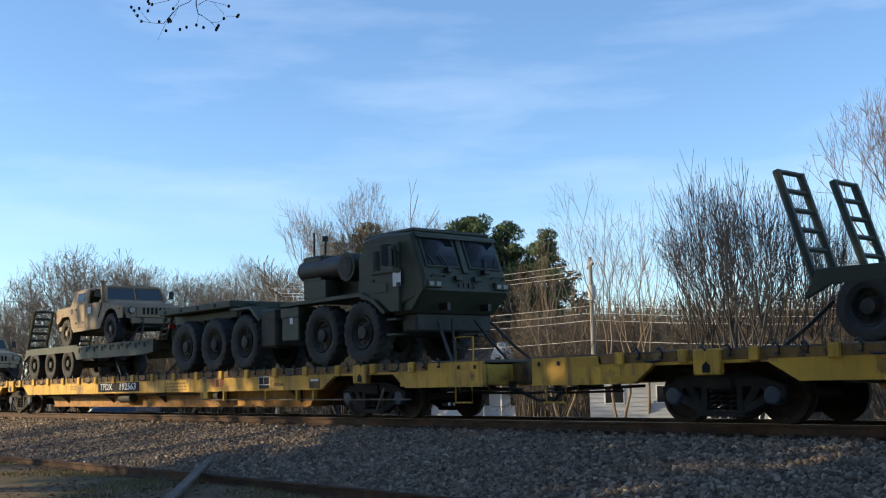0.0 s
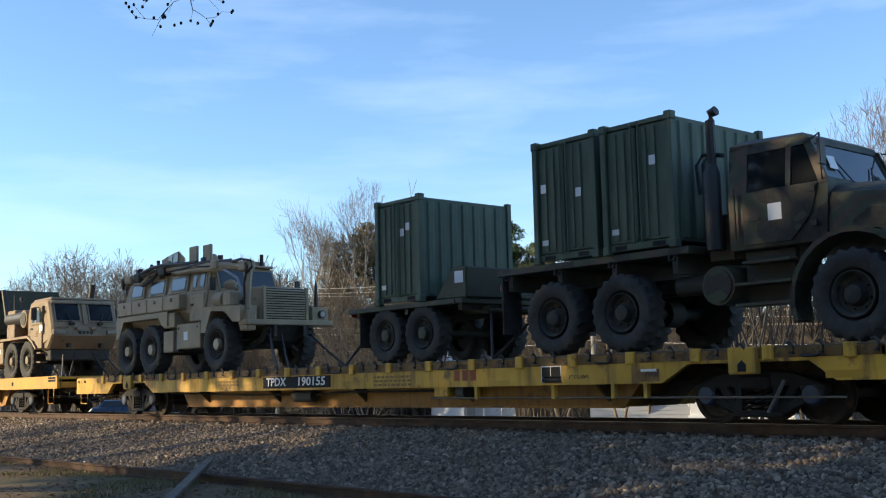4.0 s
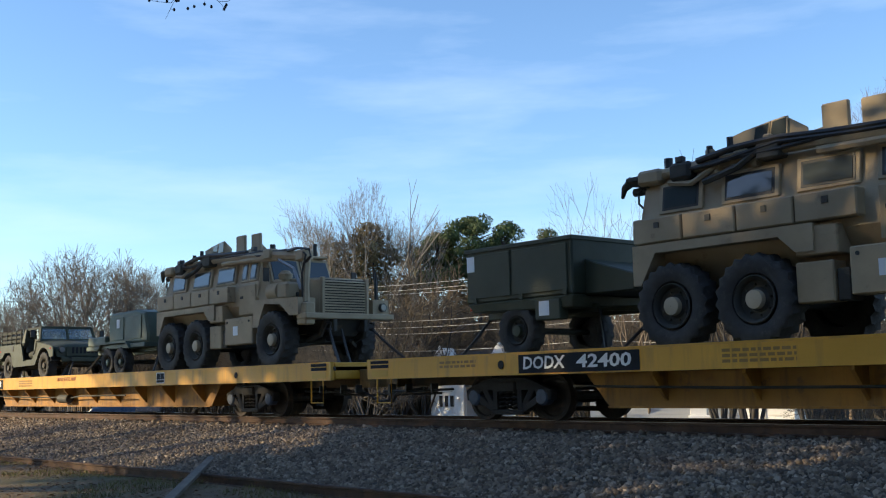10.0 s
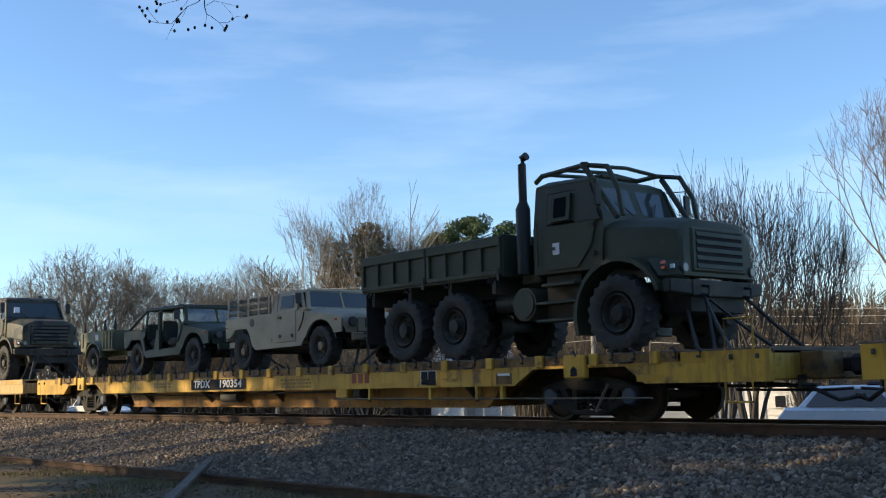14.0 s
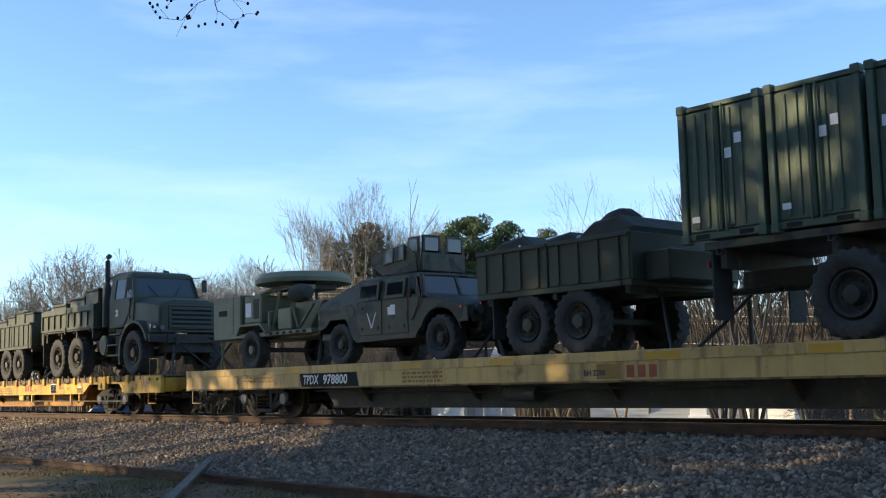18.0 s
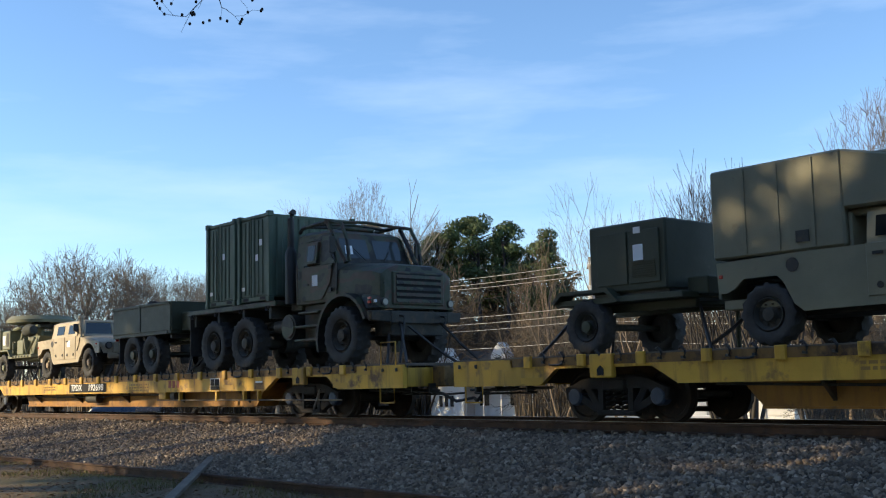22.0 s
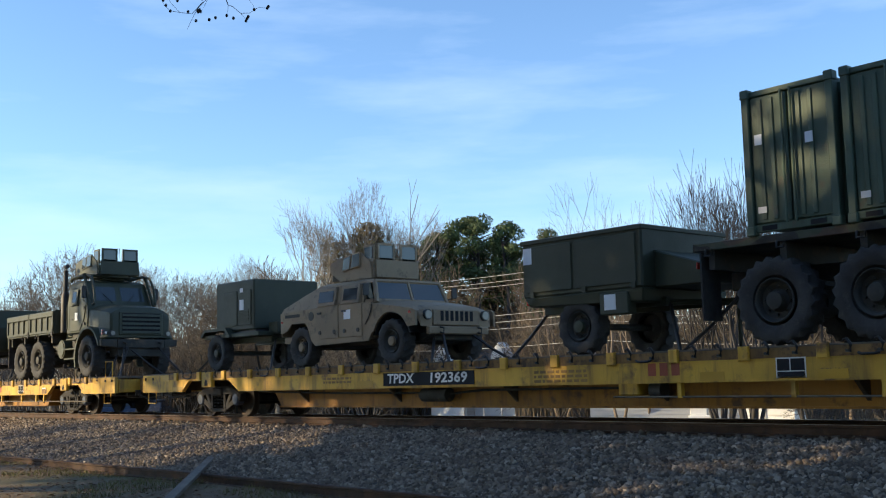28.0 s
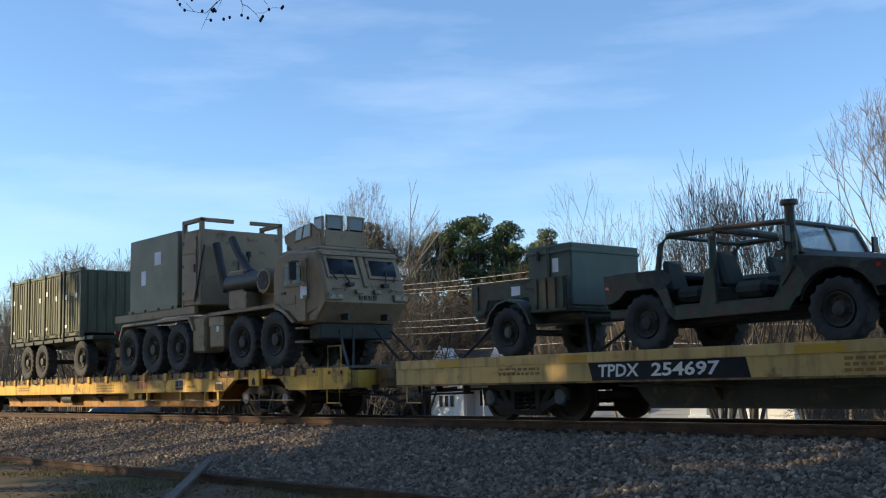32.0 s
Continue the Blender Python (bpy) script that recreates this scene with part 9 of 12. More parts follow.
def dish(s, v):
    """Trailer with electronics cabinets under a round flat reflector."""
    P = OLIVE_PALE
    t = trailer_base("antenna_trailer", "olive antenna trailer with a flat round reflector", P, (0.0,), 0.48, 0.30, (-1.8, 2.2), 3.2, 1.8, 0.86)
    pb(t, "bed", P, -1.9, 2.5, -0.98, 0.98, 0.78, 0.88, 0.01)
    for k in range(6):
        pb(t, "bed_pocket", PANEL_HOLE_BLACK, 0.75 + 0.28 * k, 0.88 + 0.28 * k, -0.986, -0.979, 0.80, 0.86, 0.0)
    cb = pb(t, "cabinet", P, -1.97, -0.62, -0.95, 0.95, 0.86, 1.84, 0.03, "olive equipment cabinet")
    pb(cb, "cabinet_vent", PANEL_HOLE_BLACK, -1.68, -1.28, -0.957, -0.95, 1.36, 1.50, 0.0)
    pb(cb, "door_seam", CHASSIS, -0.98, -0.97, -0.956, -0.95, 0.92, 1.80, 0.0)
    cb = pb(t, "cabinet", P, -0.54, 0.24, -0.9, 0.6, 1.12, 1.78, 0.03, "olive equipment cabinet")
    pb(cb, "window_panel", PAPER, -0.46, -0.20, -0.907, -0.9, 1.28, 1.62, 0.0, "pale panel")
    pb(cb, "vent_panel", CHASSIS, -0.10, 0.14, -0.907, -0.9, 1.22, 1.70, 0.0)
    pb(t, "cabinet", P, 1.0, 1.58, -0.92, 0.3, 0.90, 1.40, 0.03, "olive equipment cabinet")
    pp(t, "hopper", P, [(1.62, 0.88), (2.05, 0.88), (2.62, 1.50), (1.45, 1.56)], -0.72, 0.5, bev=0.02)
    r = part("reflector", lathe(bm_new(), [(0.05, 0.20), (0.80, 0.14), (1.10, 0.0), (1.14, 0.0), (1.15, 0.10), (1.0, 0.24), (0.05, 0.30)], (0.72, 0.0, 2.02), "z", 36), P, t, "stowed round antenna reflector")
    pc(r, "reflector_hub", CHASSIS, (0.72, 0.0, 2.08), "z", 0.30, 0.20, 16)
    pb(t, "cradle", BLACK, 0.30, 1.30, -0.55, 0.55, 1.86, 2.00, 0.02)
    pl(t, "cradle_bar", P, [(-0.5, -0.5, 1.84), (0.6, -0.5, 1.96), (1.9, -0.5, 1.86)], 0.06, 6)
    part("antenna_bundle", lathe(bm_new(), [(0.05, -0.32), (0.19, -0.28), (0.22, -0.05), (0.20, 0.15), (0.14, 0.32), (0.04, 0.34)], (1.75, -0.75, 1.72), "x", 12), CANVAS, t, "wrapped feed horn")
    pl(t, "mast", P, [(0.5, 0, 0.88), (0.7, 0, 1.95)], 0.14, 8)
    for q in (-1, 1):
        pl(t, "brace", P, [(0.45, q * 0.7, 0.88), (0.5, q * 0.5, 1.9)], 0.05, 6)
        pl(t, "brace", P, [(1.55, q * 0.88, 1.45), (1.85, q * 0.88, 0.90), (2.35, q * 0.80, 1.45)], 0.04, 6)
        pl(t, "brace", P, [(0.62, q * 0.9, 0.90), (0.62, q * 0.9, 1.36), (0.82, q * 0.9, 1.36)], 0.035, 5)
        pp(t, "mudguard", P, [(-0.72, 0.86), (-0.50, 1.10), (0.45, 1.10), (0.72, 0.86), (0.66, 0.84), (0.42, 1.05), (-0.48, 1.05), (-0.66, 0.84)], *sorted((q * 1.06, q * 0.74)))
        pl(t, "landing_leg", P, [(-1.6, q * 0.85, 0.9), (-1.65, q * 0.9, 0.03)], 0.035, 6)
    ride(t, s)
    return t


def frame_trailer(s, v):
    """Bare two-wheeled trailer carriage."""
    P = GREEN
    t = trailer_base("carriage_trailer", "green two-wheeled carriage with a bare frame", P, (0.0,), 0.54, 0.28, (-0.6, 3.3), 4.2, 1.95, 0.86)
    for q in (-1, 1):
        pp(t, "mudguard", P, [(-0.62, 0.98), (-0.40, 1.16), (0.25, 1.16), (0.62, 0.70), (0.58, 0.66), (0.22, 1.11), (-0.38, 1.11), (-0.58, 0.94)], *sorted((q * 1.14, q * 0.82)))
    pb(t, "chest", P, 1.2, 2.6, -0.7, 0.7, 0.86, 1.12, 0.04)
    pb(t, "chest", CANVAS, 0.4, 1.15, -0.6, 0.5, 0.86, 1.20, 0.05)
    pl(t, "rail", P, [(-0.2, -0.75, 0.9), (-0.1, -0.75, 1.6), (3.0, -0.75, 1.5)], 0.03, 5)
    pl(t, "rail", P, [(0.9, -0.75, 0.9), (0.9, -0.75, 1.56)], 0.025, 5)
    ride(t, s)
    return t


LV_R = 0.665


def lvsr(s, v):
    """Ten-wheeled heavy logistics truck with a forward cab."""
    green = "green" in v
    P = GREEN if green else SHELTER if v == "wrecker" else TAN
    C = GREEN if v == "wrecker" or green else TAN
    words = {"tractor_green": "dark green ten-wheeled heavy tractor truck", "rack_tan": "tan ten-wheeled heavy truck carrying a green rack", "wrecker": "sand-olive ten-wheeled heavy truck with a green cab and hook arm", "containers": "tan ten-wheeled heavy truck with turret, carrying shelters"}
    t = thing("heavy_truck", words[v], "truck", "army trucks")
    axles = (0.0, -1.47, -4.70, -6.18, -7.66)
    both(lambda q: pb(t, "frame_rail", CHASSIS, -8.6, 1.3, q * 0.45 - 0.06, q * 0.45 + 0.06, 0.86, 1.22))
    for x in axles:
        pc(t, "axle", CHASSIS, (x, 0, LV_R), "y", 0.11, 1.8)
    wheels(t, axles, 2.08, LV_R, 0.42, CHASSIS if v != "rack_tan" else TAN, hub_r=0.50, dish=0.07, rim_mat=CHASSIS)
    # cab: raked faceted front over a dark chin
    side_o = [(-0.28, 1.30), (0.55, 1.30), (0.95, 0.95), (1.52, 0.98), (1.92, 1.40), (1.86, 1.72), (1.52, 2.58), (0.45, 2.64), (-0.05, 2.58), (-0.28, 2.2)]
    cab = pp(t, "cab", C, side_o, -1.12, 1.12, bev=0.06)
    pb(cab, "roof_panel", C, -0.05, 1.48, -1.02, 1.02, 2.58, 2.68, 0.04)

    def face(name, mat, y0, y1, z0, z1, d0, d1, parent, label=""):
        """A slab lying on the raked front, d0 to d1 proud of it."""
        def fx(z, d):
            return 1.86 - 0.395 * (z - 1.72) + d
        return ph(parent, name, mat, [(fx(z0, d0), y0, z0), (fx(z0, d1), y0, z0), (fx(z0, d1), y1, z0), (fx(z0, d0), y1, z0), (fx(z1, d0), y0, z1), (fx(z1, d1), y0, z1), (fx(z1, d1), y1, z1), (fx(z1, d0), y1, z1)], 0.012, label)
    face("centre_post", C, -0.07, 0.07, 1.76, 2.54, -0.02, 0.05, cab)
    for q in (-1, 1):
        ph(cab, "cheek", C, [(0.86, q * 1.10, 1.05), (1.84, q * 1.02, 1.36), (1.84, q * 1.10, 1.36), (0.86, q * 1.20, 1.05), (0.86, q * 1.10, 2.48), (1.40, q * 1.02, 2.50), (1.40, q * 1.08, 2.50), (0.86, q * 1.20, 2.48)], 0.02)
        d = pp(cab, "door", C, [(0.22, 1.34), (0.55, 1.30), (0.92, 1.02), (1.22, 1.02), (1.22, 2.40), (0.36, 2.44), (0.22, 2.34)], *sorted((q * 1.12, q * 1.205)), bev=0.015)
        pp(d, "window_frame", C, [(0.36, 1.80), (1.18, 1.80), (1.14, 2.34), (0.36, 2.34)], *sorted((q * 1.20, q * 1.235)), bev=0.01)
        window(d, [(0.42, 1.87), (0.66, 1.87), (0.66, 2.27), (0.42, 2.27)], q * 1.23, q * 1.24, name="side_window")
        window(d, [(0.78, 1.87), (1.11, 1.87), (1.08, 2.27), (0.72, 2.27)], q * 1.23, q * 1.24, name="side_window")
        if q < 0:
            sheet(d, 1.03, 1.52, -1.206, 0.26, 0.30)
        for z in (1.50, 1.78, 2.20) if q < 0 else ():
            pb(d, "hinge", C, 1.16, 1.28, *sorted((q * 1.20, q * 1.235)), z, z + 0.09, 0.01)
        pb(d, "door_handle", BLACK, 0.28, 0.42, *sorted((q * 1.205, q * 1.24)), 1.66, 1.71, 0.0)
        pb(d, "kick_panel", C, 0.40, 0.84, *sorted((q * 1.205, q * 1.22)), 1.42, 1.62, 0.008)
        m = pl(cab, "mirror_arm", BLACK, [(0.95, q * 1.18, 2.36), (1.0, q * 1.40, 2.36), (1.0, q * 1.40, 1.92)], 0.02, 5)
        pb(m, "mirror", BLACK, 0.96, 1.03, *sorted((q * 1.30, q * 1.48)), 1.94, 2.34, 0.015)
        w0, w1 = sorted((q * 0.13, q * 1.0))
        zl, zh, rim = (1.95, 2.46, 0.075) if v == "containers" else (1.86, 2.50, 0.045)
        fr = face("windscreen_frame", C, w0, w1, zl, zh, -0.02, 0.04, cab)
        face("windscreen", GLASS, w0 + rim, w1 - rim, zl + rim, zh - rim, 0.035, 0.046, fr)
        pb(cab, "wiper_motor", BLACK, 1.84, 1.98, *sorted((q * 0.40, q * 0.56)), 1.76, 1.84, 0.01)
        pl(cab, "wiper", BLACK, [(1.92, q * 0.48, 1.82), (1.78, q * 0.62, 2.14)], 0.016, 4)
        pl(cab, "wiper", BLACK, [(1.84, q * 0.78, 1.90), (1.76, q * 0.90, 2.10)], 0.016, 4)
        lamp = pb(cab, "headlight_housing", C, 1.70, 1.97, *sorted((q * 0.70, q * 1.10)), 1.44, 1.60, 0.02)
        for k in (0.80, 0.98):
            pb(lamp, "lens", LENS_CLEAR, 1.968, 1.976, *sorted((q * (k - 0.055), q * (k + 0.055))), 1.48, 1.56, 0.0)
        face("stowed_bracket", C, *sorted((q * 0.16, q * 0.34)), 1.60, 1.70, 0.0, 0.07, cab)
        pb(cab, "tow_eye", BLACK, 1.70, 1.95, *sorted((q * 0.5, q * 0.58)), 1.02, 1.16, 0.0)
        pl(cab, "grab_bar", C, [(1.90, q * 0.62, 1.66), (1.97, q * 0.62, 1.70), (1.97, q * 0.95, 1.70), (1.90, q * 0.95, 1.66)], 0.016, 5)
        pp(t, "mudguard", P, [(-3.10, 1.38), (-3.10, 1.46), (-0.02, 1.48), (0.42, 1.30), (0.80, 1.03), (0.74, 0.99), (0.38, 1.23), (-0.04, 1.40)], *sorted((q * 1.24, q * 0.75)))
        for z in (0.55, 0.85):
            pb(t, "step", P, 0.78, 1.12, *sorted((q * 1.2, q * 0.95)), z, z + 0.05, 0.01)
    for k in range(4):
        pb(cab, "grille_slot", BLACK, 1.86, 1.925, -0.24 + 0.13 * k, -0.16 + 0.13 * k, 1.46, 1.56, 0.0)
    pb(t, "front_crossmember", CHASSIS, 1.05, 1.50, -1.0, 1.0, 0.62, 0.97, 0.03)
    ph(cab, "visor", C, [(1.46, -1.06, 2.52), (1.64, -1.06, 2.46), (1.64, 1.06, 2.46), (1.46, 1.06, 2.52), (1.46, -1.06, 2.60), (1.62, -1.06, 2.53), (1.62, 1.06, 2.53), (1.46, 1.06, 2.60)], 0.01)
    # engine deck behind the cab
    e = pb(t, "engine_cover", P, -2.5, -0.30, -0.75, 0.75, 1.42, 2.15, 0.06)
    pc(e, "air_cleaner", P, (-0.66, -0.92, 2.08), "y", 0.30, 0.42, 22)
    pc(e, "air_cleaner_face", CHASSIS, (-0.66, -1.135, 2.08), "y", 0.22, 0.03, 22)
    if v == "containers":
        pl(e, "exhaust_pipe", BLACK, [(-1.2, -0.85, 2.2), (-1.75, -0.85, 2.4), (-2.3, -0.85, 2.9), (-2.6, -0.85, 3.3)], 0.10, 10)
    pc(e, "stack_cap", P, (-0.75, -0.2, 2.72), "z", 0.30, 0.08, 14)
    pc(e, "stack", P, (-0.75, -0.2, 2.42), "z", 0.26, 0.56, 14)
    pl(e, "beacon_stem", BLACK, [(-2.05, -0.7, 2.4), (-2.05, -0.7, 2.8)], 0.025, 5)
    pc(e, "beacon", BLACK, (-2.05, -0.7, 2.86), "z", 0.07, 0.12, 10)
    pb(e, "engine_top", P, -2.0, -1.0, -0.55, 0.55, 2.14, 2.40, 0.05)
    pc(e, "muffler", BLACK, (-1.72, -0.90, 2.14), "x", 0.24, 1.60, 18)
    pb(e, "radiator", P, -2.45, -1.7, -1.05, 1.05, 1.5, 2.45, 0.04)
    pb(e, "tool_box", P, -2.10, -1.36, -1.18, -0.7, 1.47, 1.87, 0.02)
    pl(e, "antenna", BLACK, [(-2.2, -0.9, 2.3), (-2.2, -0.9, 3.0)], 0.025, 5)
    bt = pb(t, "battery_box", P, -3.13, -2.42, -1.18, -0.7, 0.60, 1.32, 0.03)
    pb(bt, "box_lid", P, -3.15, -2.40, -1.20, -0.7, 1.12, 1.36, 0.02)
    sheet(bt, -2.78, 0.98, -1.182, 0.12, 0.14)
    pb(t, "fuel_tank", CHASSIS if green else P, -4.10, -3.42, -1.15, -0.6, 0.50, 1.40, 0.05)
    pb(t, "rear_deck", P, -8.75, -3.3, -0.62, 0.62, 1.22, 1.34, 0.01)
    for q in (-1, 1):
        if green:
            pp(t, "mudguard", P, [(-5.42, 1.44), (-5.40, 1.50), (-4.45, 1.50), (-4.02, 1.16), (-4.08, 1.12), (-4.50, 1.44)], *sorted((q * 1.22, q * 0.78)))
            bm = pb(t, "coupling_beam", P, -8.6, -5.9, *sorted((q * 0.74, q * 0.60)), 1.34, 1.50, 0.01)
            for k in range(4):
                pb(bm, "beam_bracket", CHASSIS, -8.3 + 0.7 * k, -8.2 + 0.7 * k, *sorted((q * 0.76, q * 0.5)), 1.24, 1.36, 0.0)
        elif v == "wrecker":
            rl = pb(t, "side_rail", P, -8.48, -4.35, *sorted((q * 1.2, q * 1.02)), 1.42, 1.50, 0.01)
            for a, b in ((-8.02, -7.75), (-7.40, -6.45), (-6.25, -5.60), (-5.45, -4.85), (-4.72, -4.38)):
                pb(rl, "rail_panel", P, a, b, *sorted((q * 1.18, q * 1.06)), 1.50, 1.66, 0.01)
            pb(rl, "rail_cap", P, -8.02, -4.35, *sorted((q * 1.22, q * 1.04)), 1.66, 1.72, 0.01)
            for k in range(7):
                pc(rl, "lashing_eye", BLACK, (-7.7 + 0.55 * k, q * 1.19, 1.74), "x", 0.035, 0.08, 8)
            pb(t, "mud_flap", RUBBER, -8.44, -8.40, *sorted((q * 1.2, q * 0.8)), 0.35, 1.36, 0.0)
        else:
            pp(t, "mudguard", P, [(-8.4, 1.0), (-8.15, 1.44), (-4.15, 1.44), (-3.92, 1.1), (-3.98, 1.06), (-4.2, 1.37), (-8.1, 1.37), (-8.33, 0.98)], *sorted((q * 1.22, q * 0.78)))
            pb(t, "side_rail", P, -8.7, -3.9, *sorted((q * 1.2, q * 1.08)), 1.50, 1.70, 0.01)
        pb(t, "tail_lamp", LENS_RED, -8.78, -8.75, *sorted((q * 0.95, q * 1.15)), 1.2, 1.3, 0.0)
    chains(t, [((1.8, -0.7, 0.8), (2.6, -1.05, 0.0)), ((1.8, 0.7, 0.8), (2.6, 1.05, 0.0)), ((1.75, -0.3, 0.85), (2.3, -0.7, 0.0)), ((1.75, 0.3, 0.85), (2.3, 0.7, 0.0)), ((-8.5, -0.5, 0.9), (-9.2, -1.0, 0.0))])
    if v in ("rack_tan", "containers"):
        for q in (-1, 1):
            pl(t, "snorkel", BLACK, [(-2.9 if q < 0 else 0.0, q * 0.85, 2.0), (-3.3 if q < 0 else 0.25, q * 0.9, 3.25)], 0.10, 10)
    if v == "containers":
        gun_turret(t, 0.42, 2.68, TAN, 0.94)
    if v == "wrecker":
        arm = pp(t, "hook_arm", P, [(-4.86, 1.50), (-4.36, 1.56), (-4.26, 2.26), (-3.15, 2.06), (-3.00, 2.22), (-4.30, 2.72), (-4.55, 2.78), (-4.84, 2.74)], -0.62, -0.30, bev=0.03, label="sand-olive load-handling hook arm")
        pp(arm, "arm_cheek", P, [(-4.86, 1.50), (-4.36, 1.56), (-4.26, 2.26), (-3.15, 2.06), (-3.00, 2.22), (-4.30, 2.72), (-4.55, 2.78), (-4.84, 2.74)], 0.30, 0.62, bev=0.03)
        pb(arm, "arm_web", P, -4.80, -4.50, -0.32, 0.32, 1.70, 2.60, 0.03)
        both(lambda q: pc(arm, "arm_pin", CHASSIS, (-4.60, q * 0.63, 1.68), "y", 0.09, 0.06, 12))
        for q in (-1, 1):
            ram = pc(t, "hook_ram", P, (-3.98, q * 0.72, 1.66), "z", 0.12, 0.66)
            pc(ram, "ram_collar", CHASSIS, (-3.98, q * 0.72, 1.36), "z", 0.145, 0.22)
            pc(ram, "ram_sleeve", P, (-3.98, q * 0.72, 1.04), "z", 0.10, 0.46)
            pc(ram, "ram_rod", STEEL, (-3.98, q * 0.72, 0.72), "z", 0.05, 0.22)
        up = pb(t, "control_box", P, -3.12, -2.32, -1.14, -0.5, 1.48, 1.72, 0.03)
        pb(up, "control_panel", P, -2.95, -2.40, -1.10, -0.6, 1.72, 1.94, 0.03)
        pb(up, "dark_opening", PANEL_HOLE_BLACK, -2.85, -2.62, -1.105, -1.09, 1.77, 1.88, 0.0)
        pb(t, "rear_locker", P, -2.80, -2.45, -1.0, -0.3, 1.94, 2.40, 0.03)
        pb(t, "load_frame", P, -8.46, -4.4, -1.04, 1.04, 1.36, 1.46, 0.02)
        lk = pb(t, "tail_locker", P, -8.55, -8.04, -1.05, 1.05, 1.50, 2.28, 0.03)
        pb(lk, "locker_seam", CHASSIS, -8.48, -8.12, -1.054, -1.048, 1.90, 1.91, 0.0)
        pb(lk, "latch", CHASSIS, -8.36, -8.32, -1.07, -1.05, 1.64, 1.80, 0.0)
        pb(t, "data_plate", PAPER, -8.34, -8.18, -1.16, -1.15, 1.16, 1.34, 0.0, "white and red plate")
        pl(t, "tow_beam", CHASSIS, [(-8.5, 0.0, 1.34), (-9.4, 0.0, 1.38), (-9.9, 0.0, 1.36)], [0.16, 0.14, 0.18], 8)
    ride(t, s)
    if v == "wrecker":
        rng = random.Random(31)
        for x, k, w in ((-7.62, 0.24, 0.40), (-6.85, 0.34, 0.56), (-6.0, 0.26, 0.42), (-5.15, 0.30, 0.50)):
            b = thing("canvas_bundle", "dark canvas bundle lashed on the truck bed", "canvas load")
            bm = bm_new()
            loft(bm, [[(w * 1.05 * rng.uniform(0.88, 1.06) * math.cos(a), y, k + k * rng.uniform(0.90, 1.10) * math.sin(a)) for a in [2 * math.pi * i / 14 for i in range(14)]] for y in (-0.95, -0.86, -0.5, -0.1, 0.4, 0.9)])
            part("canvas_roll", bm, CANVAS, b)
            for y in (-0.62, 0.3):
                pl(b, "strap", OLIVE, [(w * 1.12 * math.cos(a), y, k + k * 1.12 * math.sin(a)) for a in [0.5 * i for i in range(7)]], 0.03, 4)
            ride(b, s + x, TRACK_Y, DECK + 1.46)
    if v == "rack_tan":
        b = thing("steel_rack", "green steel flat rack with slanted braces", "rack")
        pb(b, "rack_floor", GREEN, -4.4, 0.0, -1.18, 1.18, 0.0, 0.14, 0.01)
        for k in range(5):
            x = -4.35 + 1.06 * k
            both(lambda q: pb(b, "rack_post", GREEN, x, x + 0.1, *sorted((q * 1.18, q * 1.08)), 0.14, 1.40, 0.01))
            if k < 4:
                both(lambda q: pl(b, "rack_brace", OLIVE, [(x + 0.05, q * 1.13, 0.15), (x + 1.1, q * 1.13, 1.36)], 0.045, 6))
        both(lambda q: pb(b, "rack_rail", GREEN, -4.4, 0.0, *sorted((q * 1.2, q * 1.08)), 1.36, 1.46, 0.01))
        pb(b, "rack_end", GREEN, -0.1, 0.0, -1.15, 1.15, 0.14, 1.6, 0.02)
        pb(b, "rack_load", CANVAS, -4.0, -0.4, -0.9, 0.9, 0.14, 1.15, 0.08)
        ride(b, s - 3.4, TRACK_Y, DECK + 1.68)
    if v == "containers":
        b = thing("equipment_shelter", "tan-green steel equipment shelter on the truck bed", "shelter")
        pb(b, "shelter_body", SHELTER, -4.25, -1.35, -1.18, 1.18, 0.05, 2.05, 0.03)
        pb(b, "shelter_ledge", SHELTER, -4.27, -1.33, -1.22, -1.17, 0.0, 0.09, 0.01)
        for k in range(4):
            pb(b, "tie_lug", BLACK, -4.0 + 0.8 * k, -3.92 + 0.8 * k, -1.25, -1.2, 0.0, 0.07, 0.0)
        pb(b, "gas_bottle", BLACK, -1.30, -1.10, -0.9, -0.5, 0.3, 1.5, 0.06)
        pb(b, "notice", PAPER, -2.7, -2.3, -1.19, -1.182, 1.25, 1.6, 0.0, "white paper notice")
        pb(b, "notice", PAPER, -3.5, -3.2, -1.19, -1.182, 0.75, 1.15, 0.0, "white paper notice")
        f = pb(b, "shelter_frame", TAN, -1.05, -0.05, -1.2, 1.2, 0.0, 1.95, 0.03)
        for x in (-1.05, -0.13):
            both(lambda q: pb(f, "frame_post", TAN, x, x + 0.09, *sorted((q * 1.22, q * 1.1)), 0.0, 2.22, 0.01))
        both(lambda q: pb(f, "frame_bar", TAN, -1.05, -0.04, *sorted((q * 1.22, q * 1.1)), 2.14, 2.24, 0.01))
        pb(f, "frame_bar", TAN, -0.13, -0.04, -1.15, -0.25, 2.14, 2.24, 0.01)
        pb(f, "frame_bar", TAN, -0.13, -0.04, 0.25, 1.15, 2.14, 2.24, 0.01)
        sd = pb(f, "shelter_door", TAN, -0.95, -0.25, -1.235, -1.2, 0.15, 1.78, 0.012)
        pb(sd, "door_rib", TAN, -0.93, -0.27, -1.25, -1.23, 1.34, 1.40, 0.0)
        pb(sd, "latch", BLACK, -0.36, -0.30, -1.26, -1.23, 0.85, 1.05, 0.0)
